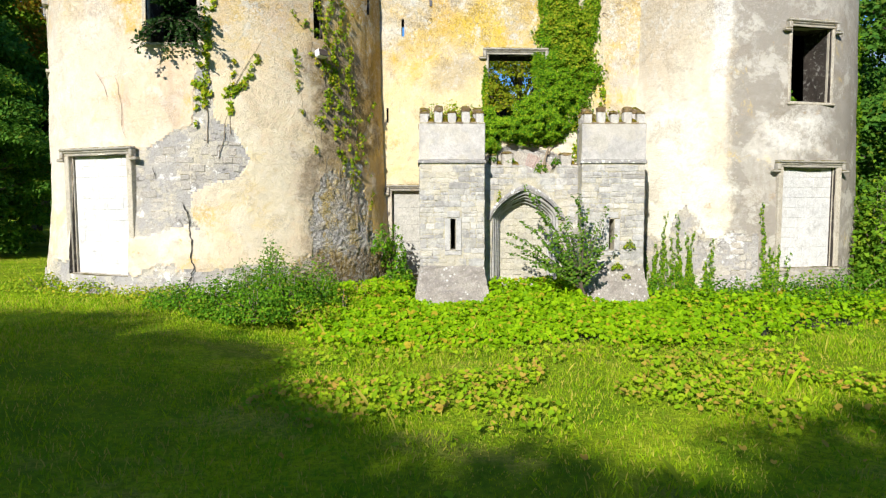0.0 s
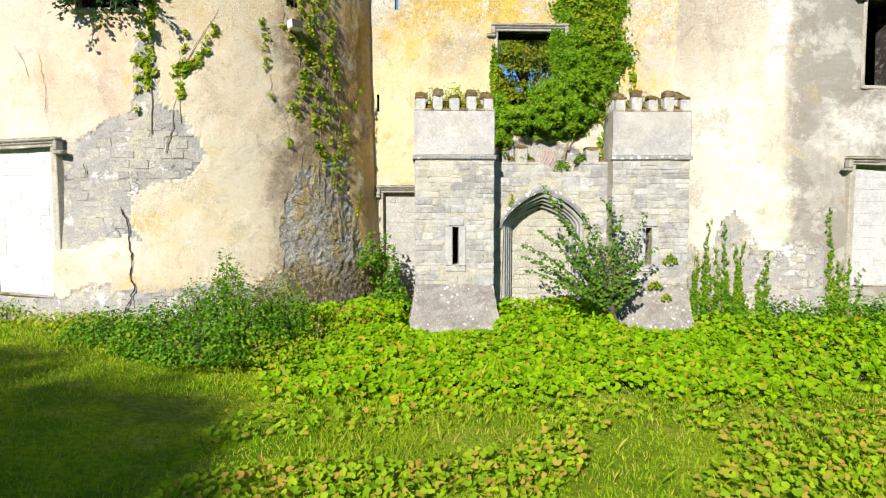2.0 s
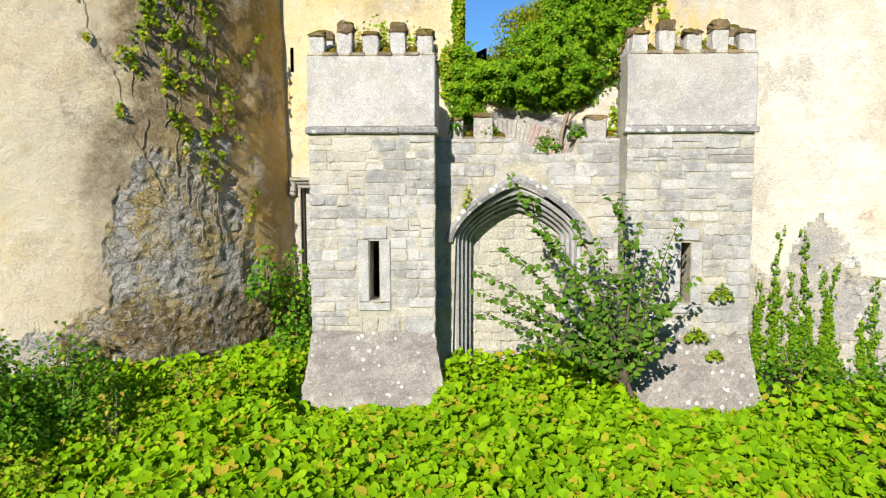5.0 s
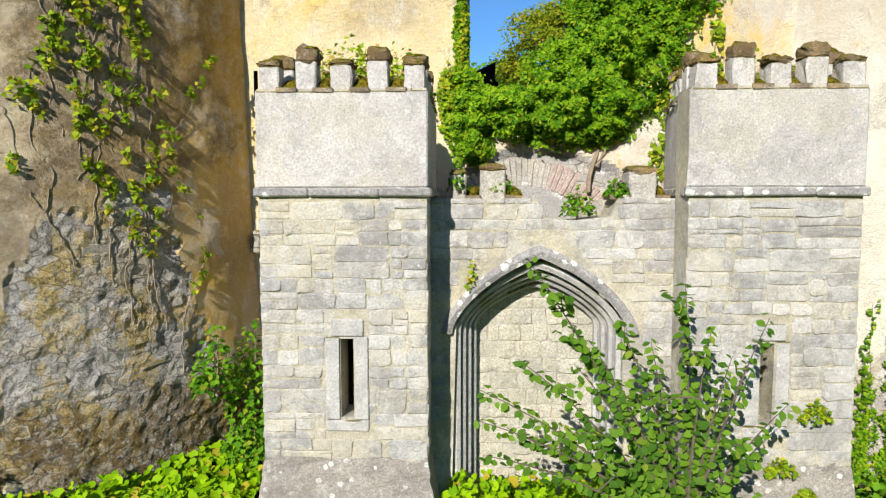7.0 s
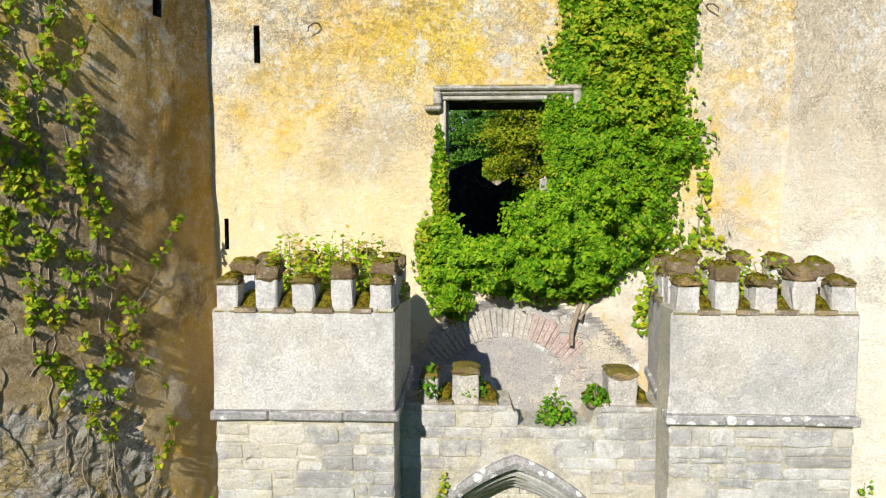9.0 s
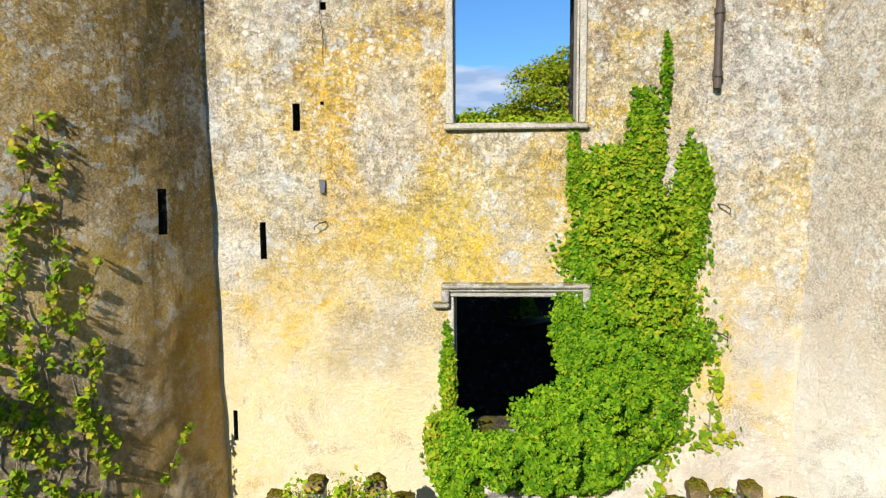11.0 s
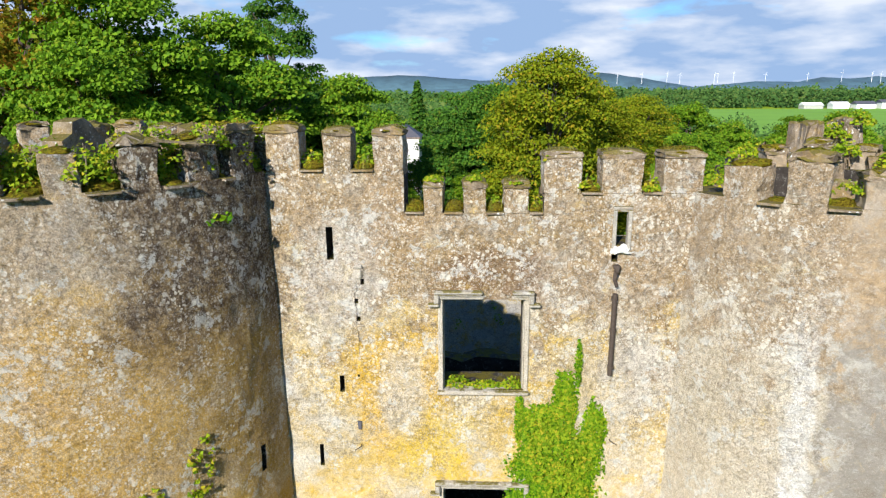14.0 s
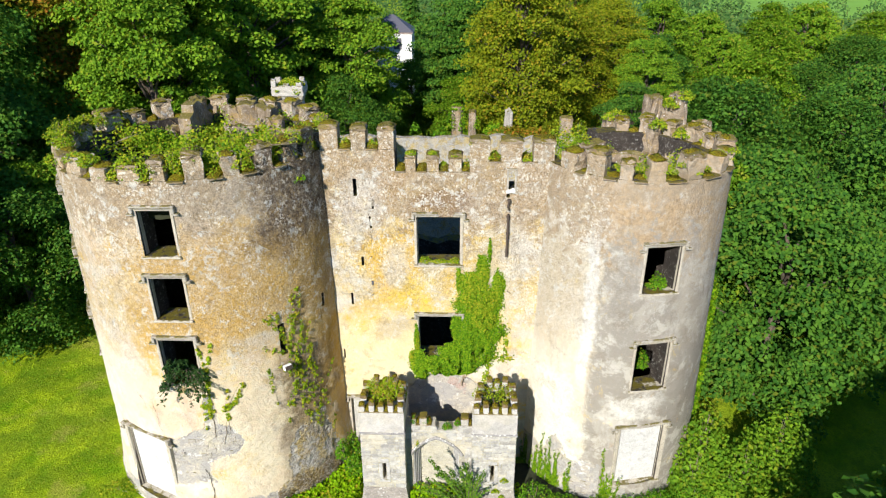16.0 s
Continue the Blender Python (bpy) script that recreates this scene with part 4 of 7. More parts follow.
# large tower: angle from, to, height; the far side in even steps
L_MERLONS = [(-92, -84, .36), (-78, -70, .32), (-64, -56, .40), (-50, -42, .28), (-36, -28, .44), (-22, -15, .30), (-9, -1, .30), (2.5, 8.2, .44), (15, 22, .60), (28.8, 34.6, .50), (41.6, 48.4, .54), (54.2, 61.5, .52), (65, 73, .62), (79, 87, .58)]
L_MERLONS += [(a, a + random.uniform(7.5, 9.5), random.choice((.3, .42, .5))) for a in range(96, 258, 15)]
ring(large_tower, LT, lt_r(11.4), L_TOP, [q[:2] for q in L_MERLONS], [q[2] for q in L_MERLONS], M_TOWER_L, 3.0)
for (a0, a1, _), (b0, b1, _) in zip(L_MERLONS, L_MERLONS[1:]):
    mid, w = radians((a1 + b0) / 2), radians(b0 - a1) * 3.78
    m = pose(LT[0] + 3.74 * math.sin(mid), LT[1] - 3.74 * math.cos(mid), L_TOP, 0, 0, math.degrees(mid))
    moss_cushion(w * 1.1, random.uniform(0.5, 0.75), large_tower, m @ pose(0, 0.05, -0.02), random.uniform(0.10, 0.2))
    if -60 < a1 < 70:
        crenel_sill(w * 0.9, 0.6, large_tower, m @ pose(0, -0.02, -0.03))
R_MERLONS = [(-57, -46, .48), (-39, -29, .60), (-20, -13, .38), (-4.7, 4.5, .54), (16.5, 27, .60), (41, 49, .46), (60, 68, .34), (78, 87, .46), (97, 105, .30), (115, 124, .42), (134, 142, .36), (152, 161, .44), (171, 179, .30)]
ring(small_tower, RT, rt_r(11), R_TOP, [q[:2] for q in R_MERLONS], [q[2] for q in R_MERLONS], M_TOWER_R, 4.0)
for (a0, a1, _), (b0, b1, _) in zip(R_MERLONS, R_MERLONS[1:]):
    mid, w = radians((a1 + b0) / 2), radians(b0 - a1) * 2.7
    m = pose(RT[0] + 2.66 * math.sin(mid), RT[1] - 2.66 * math.cos(mid), R_TOP, 0, 0, math.degrees(mid))
    moss_cushion(w * 0.95, random.uniform(0.4, 0.6), small_tower, m @ pose(0, 0.08, -0.03), random.uniform(0.07, 0.14))
    if -60 < a1 < 60:
        crenel_sill(w * 0.92, 0.55, small_tower, m @ pose(0, -0.02, -0.03))

# ---- window surrounds ----


def on_tower(axis, radius, a0, a1, z):
    """The frame of a flat surround at a tower's opening: x along the wall, y inwards; and its width."""
    a = radians((a0 + a1) / 2)
    half = radians((a1 - a0) / 2)
    r = radius(z)
    return pose(axis[0] + r * math.cos(half) * math.sin(a), axis[1] - r * math.cos(half) * math.cos(a), 0, 0, 0, (a0 + a1) / 2), 2 * r * math.sin(half)


def surround(parent, m, w, z0, z1, hood=True, sill=True, broken=False, jamb=0.075, drop=0.16):
    """Dressed stone round an opening: jambs, a lintel, a hood mould with returned ends, and a sill."""
    h = w / 2
    for s in (-1, 1):
        x0, x1 = sorted((s * h, s * (h + jamb)))
        part("jamb", box(x0, x1, -0.014 - 0.02 * (jamb > 0.1), 0.30, z0, z1, 0.010, 0.004, m), M_JAMB, parent)
        x0, x1 = sorted((s * (h - 0.022), s * h))
        part("inner_jamb", box(x0, x1, 0.06, 0.30, z0, z1, 0.006, 0.003, m), M_JAMB, parent)
    for x0, x1 in ((-h - jamb, h + jamb),) if not broken else ((-h - jamb, 0.0), (0.46, h + jamb)):
        part("lintel", box(x0, x1, -0.03, 0.30, z1, z1 + 0.08, 0.012, 0.004, m), M_CARVED, parent)
    if hood:
        e = h + jamb + 0.07
        ends = ((-e, e),) if not broken else ((-e, -0.02), (0.47, e))
        for x0, x1 in ends:
            part("hood_mould", box(x0, x1, -0.10, 0.05, z1 + 0.10, z1 + 0.16, 0.02, 0.004, m), M_CARVED, parent)
            part("hood_roll", box(x0 + 0.02, x1 - 0.02, -0.065, 0.05, z1 + 0.055, z1 + 0.10, 0.018, 0.003, m), M_CARVED, parent)
        for s in (-1, 1):
            x0, x1 = sorted((s * (e - 0.09), s * e))
            part("hood_drop", box(x0, x1, -0.09, 0.05, z1 + 0.10 - drop, z1 + 0.105, 0.018, 0.003, m), M_CARVED, parent)
            x0, x1 = sorted((s * (e - 0.09), s * (e + 0.10)))
            part("hood_stop", box(x0, x1, -0.085, 0.05, z1 + 0.04 - drop, z1 + 0.105 - drop, 0.018, 0.003, m), M_CARVED, parent)
    if sill:
        part("sill", box(-h - jamb - 0.02, h + jamb + 0.02, -0.075, 0.32, z0 - 0.07, z0, 0.015, 0.006, m), M_JAMB, parent)


for a0, a1, z0, z1 in L_WINDOWS + L_SIDE[:3]:
    m, w = on_tower(LT, lt_r, a0, a1, (z0 + z1) / 2)
    surround(large_tower, m, w, z0, z1)
m, w = on_tower(LT, lt_r, L_DOOR[0], L_DOOR[1], 1.7)
surround(large_tower, m, w, L_DOOR[2], L_DOOR[3], jamb=0.13)
for a0, a1, z0, z1 in R_WINDOWS:
    m, w = on_tower(RT, rt_r, a0, a1, (z0 + z1) / 2)
    surround(small_tower, m, w, z0, z1)
mR, wR = on_tower(RT, rt_r, R_DOOR[0], R_DOOR[1], 1.6)
surround(small_tower, mR, wR, R_DOOR[2], R_DOOR[3], jamb=0.13)
surround(facade, pose(2.445, WALL_Y, 0), 1.37, 7.62, 9.25, broken=True)
surround(facade, pose(2.445, WALL_Y, 0), 1.37, 4.05, 5.70)
surround(facade, pose(-0.04, WALL_Y, 0), 1.32, 0.1, 2.28, jamb=0.08)


def blocked(parent, m, w, z0, z1, block_w, block_h, material, depth=0.06):
    """An opening built up with blocks, each its own piece, on a mortar backing."""
    part("mortar_backing", box(-w / 2, w / 2, depth + 0.007, depth + 0.25, z0, z1, 0, 0, m), material, parent)
    rows = max(1, round((z1 - z0) / block_h))
    bh = (z1 - z0) / rows
    for j in range(rows):
        x = -w / 2 - (block_w / 2 if j % 2 else 0)
        while x < w / 2:
            a, b = max(x, -w / 2), min(x + block_w, w / 2)
            if b - a > 0.05:
                d = depth + random.uniform(-0.003, 0.003)
                part("block", box(a + 0.005, b - 0.005, d, d + 0.1, z0 + j * bh + 0.005, z0 + (j + 1) * bh - 0.005, 0.005, 0.002, m), material, parent)
            x += block_w


m, w = on_tower(LT, lt_r, L_DOOR[0], L_DOOR[1], 1.7)
blocked(large_tower, m, w - 0.08, L_DOOR[2], L_DOOR[3], 0.45, 0.225, M_BLOCKWORK, 0.10)
blocked(small_tower, mR, wR - 0.08, R_DOOR[2], R_DOOR[3], 0.45, 0.225, M_BLOCKWORK, 0.10)
M_BLOCKGREY = stone("grey_blockwork", (0.56, 0.55, 0.50), (0.48, 0.47, 0.43), 0.1)
blocked(facade, pose(-0.04, WALL_Y, 0), 1.24, 0.1, 2.28, 0.45, 0.225, M_BLOCKGREY, 0.12)

# ---- entrance porch ----
porch = thing("entrance_porch", "grey limestone porch with battlemented turrets and a blocked pointed doorway", "porch")
TZ = 0.58  # top of the battered base


def stone_piece(r, a, b, z0, z1, m, proud, name, material, parent, deep=0.06, gap=0.006):
    """One roughly squared stone with an uneven outline, worn edges and a slightly bulging face."""
    w, h = b - a, z1 - z0
    e = min(0.02, 0.12 * min(w, h))
    cut = [min(w, h) * r.uniform(0.05, 0.22) for _ in range(4)]
    pts = [(a + cut[0], z0), (a + w * r.uniform(0.4, 0.6), z0), (b - cut[1], z0), (b, z0 + cut[1]), (b, z1 - cut[2]), (b - cut[2], z1), (a + w * r.uniform(0.4, 0.6), z1), (a + cut[3], z1), (a, z1 - cut[3]), (a, z0 + cut[0])]
    pts = [(x + r.uniform(-e, e) * 0.6, z + r.uniform(-e, e) * 0.6) for x, z in pts]
    cx, cz = (a + b) / 2, (z0 + z1) / 2
    pts = [(cx + (x - cx) * (1 - gap / w), cz + (z - cz) * (1 - gap / h)) for x, z in pts]
    tx, tz = r.uniform(-0.012, 0.012) / max(w, 0.1), r.uniform(-0.012, 0.012) / max(h, 0.08)
    k = len(pts)
    face = lambda x, z: proud + tx * (x - cx) + tz * (z - cz)
    q = min(0.007, 0.10 * h)
    inset = [(cx + (x - cx) * (1 - 2 * q / w), cz + (z - cz) * (1 - 2 * q / h)) for x, z in pts]
    vs = [(cx, face(cx, cz) - 0.004, cz)] + [(x, face(x, z) + r.uniform(-0.003, 0.003), z) for x, z in inset] + [(x, face(x, z) + 0.007, z) for x, z in pts] + [(x, deep, z) for x, z in pts]
    fs = [(0, 1 + i, 1 + (i + 1) % k) for i in range(k)]
    for o in (1, 1 + k):
        fs += [(o + i, o + k + i, o + k + (i + 1) % k, o + (i + 1) % k) for i in range(k)]
    return part(name, raw(name, [m @ Vector(v) for v in vs], fs, material), None, parent)


def coursed(parent, m, width, z0, z1, holes, name="stone", seed=1, material=M_ASHLAR):
    """Squared rubble in uneven courses: every stone is a piece, bedded in flush mortar. m: x along the wall, y inwards."""
    r = random.Random(seed)
    z = z0
    while z < z1 - 0.03:
        h = min(r.uniform(0.17, 0.29), z1 - z)
        if z1 - z - h < 0.1:
            h = z1 - z
        x = 0.0
        while x < width - 0.01:
            w = r.choice((0.13, 0.19, 0.26, 0.35, 0.46)) * r.uniform(0.85, 1.15) * (1.2 if x == 0 else 1)
            if width - x - w < 0.14:
                w = width - x
            k = 1 if h < 0.21 and r.random() < 0.4 else r.choice((2, 2, 3)) if h > 0.21 else 2
            cuts = sorted(min(0.85, max(0.15, (i + 1) / k + r.uniform(-0.12, 0.12))) for i in range(k - 1))
            zz = [z] + [z + h * q for q in cuts] + [z + h]
            for za, zb in zip(zz, zz[1:]):
                pieces = [(x, x + w)]
                if w > 0.30 and r.random() < (0.75 if zb - za < 0.13 else 0.4):
                    m_ = x + w * r.uniform(0.3, 0.7)
                    pieces = [(x, m_), (m_, x + w)]
                for hx0, hx1, hz0, hz1 in holes:
                    nxt = []
                    for a, b in pieces:
                        if zb <= hz0 + 0.01 or za >= hz1 - 0.01 or b <= hx0 or a >= hx1:
                            nxt.append((a, b))
                        else:
                            nxt += [(a, hx0)] * (a < hx0 - 0.04) + [(hx1, b)] * (b > hx1 + 0.04)
                    pieces = nxt
                for a, b in pieces:
                    stone_piece(r, a, b, za, zb, m, r.uniform(-0.008, 0.0), name, material, parent)
            x += w
        z += h


def turret(x0, x1, slit, seed):
    """A square turret: battered base, coursed stone, string course, rendered top stage and battlements."""
    y0, y1 = 12.65, 14.15
    w = x1 - x0
    cx, cy = (x0 + x1) / 2, (y0 + y1) / 2
    zs, ze = slit
    # core with the slit through it
    us = [x0 + 0.001, cx - 0.055 + (0.02 if seed == 1 else -0.02), cx + 0.055 + (0.02 if seed == 1 else -0.02), x1 - 0.001]
    zz = [-0.6, zs, ze, 3.72]
    t = part("turret", grid_wall("turret", us, zz, lambda x, z: (x, y0 + 0.003, z), lambda x, z: (x, y0 + 0.35, z),
                                 lambda x, z: not (us[1] < x < us[2] and zs < z < ze), M_MORTAR, M_MORTAR), None, porch,
             "square turret of coursed grey limestone with a rendered top stage")
    for a, b, c, d in ((x0 + 0.001, x0 + 0.35, y0 + 0.35, y1), (x1 - 0.35, x1 - 0.001, y0 + 0.35, y1), (x0 + 0.35, x1 - 0.35, y1 - 0.3, y1)):
        part("core_wall", box(a, b, c, d, -0.6, 3.72, 0), M_MORTAR, t)
    part("turret_roof", box(x0 + 0.05, x1 - 0.05, y0 + 0.05, y1 - 0.05, 3.50, 3.66, 0), M_SOIL, t)
    sw = (us[1] - 0.13 - x0, us[2] + 0.13 - x0, zs - 0.12, ze + 0.17)
    coursed(t, pose(x0, y0, 0), w, TZ, 2.80, [sw], seed=seed)
    coursed(t, pose(x1, y0, 0, 0, 0, 90), y1 - y0, TZ, 2.80, [], seed=seed + 10)
    coursed(t, pose(x0, y1, 0, 0, 0, -90), y1 - y0, TZ, 2.80, [], seed=seed + 20)
    # slit surround
    m = pose(x0, y0, 0)
    for a, b, c, d in ((sw[0], us[1] - x0, zs - 0.02, ze + 0.02), (us[2] - x0, sw[1], zs - 0.02, ze + 0.02), (sw[0] + 0.05, sw[1] - 0.04, ze + 0.02, sw[3]), (sw[0], sw[1], sw[2], zs - 0.02)):
        bm = box(a + 0.003, b - 0.003, -0.016, 0.2, c + 0.003, d - 0.003, 0.008, 0.002, m)
        for v in bm.verts:
            # splay towards the slit
            if us[1] - 0.01 <= v.co.x <= us[2] + 0.01 and abs(v.co.y - (y0 - 0.016)) < 0.02 and d - c > 0.3:
                v.co.x += -0.045 if v.co.x < (us[1] + us[2]) / 2 else 0.045
        part("slit_surround", bm, M_DRESSED, t)
    # battered base
    bm = bmesh.new()
    prof = [(0.0, TZ + 0.03), (0.02, 0.42), (0.065, 0.15), (0.12, -0.1), (0.2, -0.5)]
    rows_ = []
    for o, z in prof:
        rows_.append([bm.verts.new((x, y, z)) for x, y in ((x0 - o, y1), (x0 - o, cy), (x0 - o, y0 - o), (cx - 0.3, y0 - o - 0.01), (cx + 0.3, y0 - o), (x1 + o, y0 - o), (x1 + o, cy), (x1 + o, y1))])
    for a, b in zip(rows_, rows_[1:]):
        for i in range(7):
            bm.faces.new((b[i], b[i + 1], a[i + 1], a[i]))
    top = [bm.verts.new((x, y, TZ + 0.03)) for x, y in ((x0 + 0.1, y1), (x0 + 0.1, y0 + 0.1), (x1 - 0.1, y0 + 0.1), (x1 - 0.1, y1))]
    a = rows_[0]
    bm.faces.new((a[0], a[1], a[2], top[1], top[0])), bm.faces.new((a[2], a[3], a[4], a[5], top[2], top[1])), bm.faces.new((a[5], a[6], a[7], top[3], top[2]))
    bmesh.ops.subdivide_edges(bm, edges=bm.edges, cuts=2, use_grid_fill=True)
    for v in bm.verts:
        v.co += Vector([random.uniform(-0.01, 0.01) for _ in range(3)])
    part("battered_base", bm, M_BASE, t, "battered stone base with white lichen")
    # string course, in lengths
    xs = [x0 - 0.04, x0 + w * 0.3, x0 + w * 0.72, x1 + 0.04]
    for a, b in zip(xs, xs[1:]):
        part("string_course", box(a + 0.002, b - 0.002, y0 - 0.04, y0 + 0.06, 2.835, 2.908, 0.012, 0.006), M_HOOD, t)
    for a, b in ((x0 - 0.04, x0 + 0.06), (x1 - 0.06, x1 + 0.04)):
        part("string_course", box(a, b, y0 + 0.062, y1, 2.83, 2.912, 0.016, 0.004), M_HOOD, t)
    # rendered stage
    for a, b, c, d in ((x0 - 0.01, x1 + 0.01, y0 - 0.012, y0 + 0.04), (x0 - 0.01, x0 + 0.04, y0 + 0.042, y1), (x1 - 0.04, x1 + 0.01, y0 + 0.042, y1)):
        part("render_coat", box(a, b, c, d, 2.91, 3.70, 0.012, 0.003, cuts=2), M_CEMENT, t)
    # battlements: five to a side
    pitch = w / 4.45
    for side in range(4):
        L = w if side % 2 == 0 else y1 - y0
        for i in range(5):
            if side and i in ((0, 4) if side == 2 else (0, 4) if side % 2 else ()):
                continue
            q = (i - 2) * (L - 0.20) / 4
            mm = {0: pose(cx + q, y0 + 0.11, 3.70), 1: pose(x1 - 0.11, cy + q, 3.70, 0, 0, 90), 2: pose(cx + q, y1 - 0.11, 3.70), 3: pose(x0 + 0.11, cy + q, 3.70, 0, 0, 90)}[side]
            mm = mm @ pose(0, 0, 0, random.uniform(-2, 2), random.uniform(-2, 2), random.uniform(-3, 3))
            high = i in (1, 3)
            merlon(0.17, 0.2, 0.25 if high else 0.21, t, mm, material=M_CEMENT, cap=0.10 if high else 0.04, cap_material=M_TMERLON)
            moss_cushion(0.165, 0.2, t, mm @ pose(random.uniform(-.015, .015), 0.01, 0.352 if high else 0.248), random.uniform(0.02, 0.05))
            if i < 4:
                q2 = q + (L - 0.2) / 8
                m2 = {0: pose(cx + q2, y0 + 0.12, 3.70), 1: pose(x1 - 0.12, cy + q2, 3.70, 0, 0, 90), 2: pose(cx + q2, y1 - 0.12, 3.70), 3: pose(x0 + 0.12, cy + q2, 3.70, 0, 0, -90)}[side]
                crenel_sill(0.17, 0.24, t, m2)
                moss_cushion(0.19, 0.28, t, m2 @ pose(0, 0.06, 0.02), 0.11)
    return t


M_HOOD = stone("lichened_hood", (0.40, 0.385, 0.37), (0.31, 0.30, 0.295), 1.0, 0.0, gate=0.30, spot=0.46)
M_BASE = stone("battered_base_stone", (0.42, 0.385, 0.34), (0.30, 0.27, 0.245), 0.9, 0.1, gate=0.42, spot=0.34)
M_TMERLON = stone("mossy_grey_battlement", (0.26, 0.19, 0.11), (0.15, 0.10, 0.05), 0.5, 1.0, ochre=0.5)
left_turret = turret(0.01, 1.415, (0.96, 1.64), 1)
right_turret = turret(3.555, 4.945, (0.94, 1.62), 2)


def splay(t, x0, x1, y0, y1, shift):
    """Narrows a turret towards the castle: its inner side runs back at an angle."""
    def moved(p):
        k = min(1.0, max(0.0, (p.y - y0) / (y1 - y0))) * min(1.0, max(0.0, (x1 - p.x) / (x1 - x0)))
        return Vector((p.x + shift * k, p.y, p.z))

    for ob in t.children:
        m = ob.matrix_basis
        if m.translation.length > 0.01:
            ob.matrix_basis = pose(moved(m.translation).x - m.translation.x, 0, 0) @ m
        else:
            for v in ob.data.vertices:
                v.co = moved(v.co)


splay(right_turret, 3.555, 4.945, 12.65, 14.15, 0.26)

# porch wall with the pointed arch
AX, ASP, AY = 2.40, 1.62, 13.10  # the arch's middle, its springing, the wall's face


def arch_points(half, rise, n=14):
    """A pointed arch from the left springing over the apex to the right one, about its middle: x, z."""
    left = [(-half + half * (i / n) ** 1.5, rise * (1 - (1 - i / n) ** 1.22)) for i in range(n + 1)]
    return left + [(-x, z) for x, z in left[-2::-1]]


def arch_strip(name, half, rise, y0, y1, thick, parent, material, foot=-0.5):
    """One roll of the arch moulding with its jambs down to the ground."""
    a, b = arch_points(half, rise), arch_points(half + thick, rise + thick * 1.15)
    a = [(-half, foot - ASP)] + a + [(half, foot - ASP)]
    b = [(-half - thick, foot - ASP)] + b + [(half + thick, foot - ASP)]
    vs, fs = [], []
    for (xa, za), (xb, zb) in zip(a, b):
        mx, mz = (xa + xb) / 2, (za + zb) / 2
        vs += [(AX + xa, y1, ASP + za), (AX + xa, y0 + 0.02, ASP + za), (AX + mx, y0, ASP + mz), (AX + xb, y0 + 0.02, ASP + zb), (AX + xb, y1, ASP + zb)]
    for i in range(len(a) - 1):
        o = 5 * i
        fs += [(o + k, o + 5 + k, o + 6 + k, o + 1 + k) for k in range(4)]
    part(name, raw(name, vs, fs, material), None, parent)


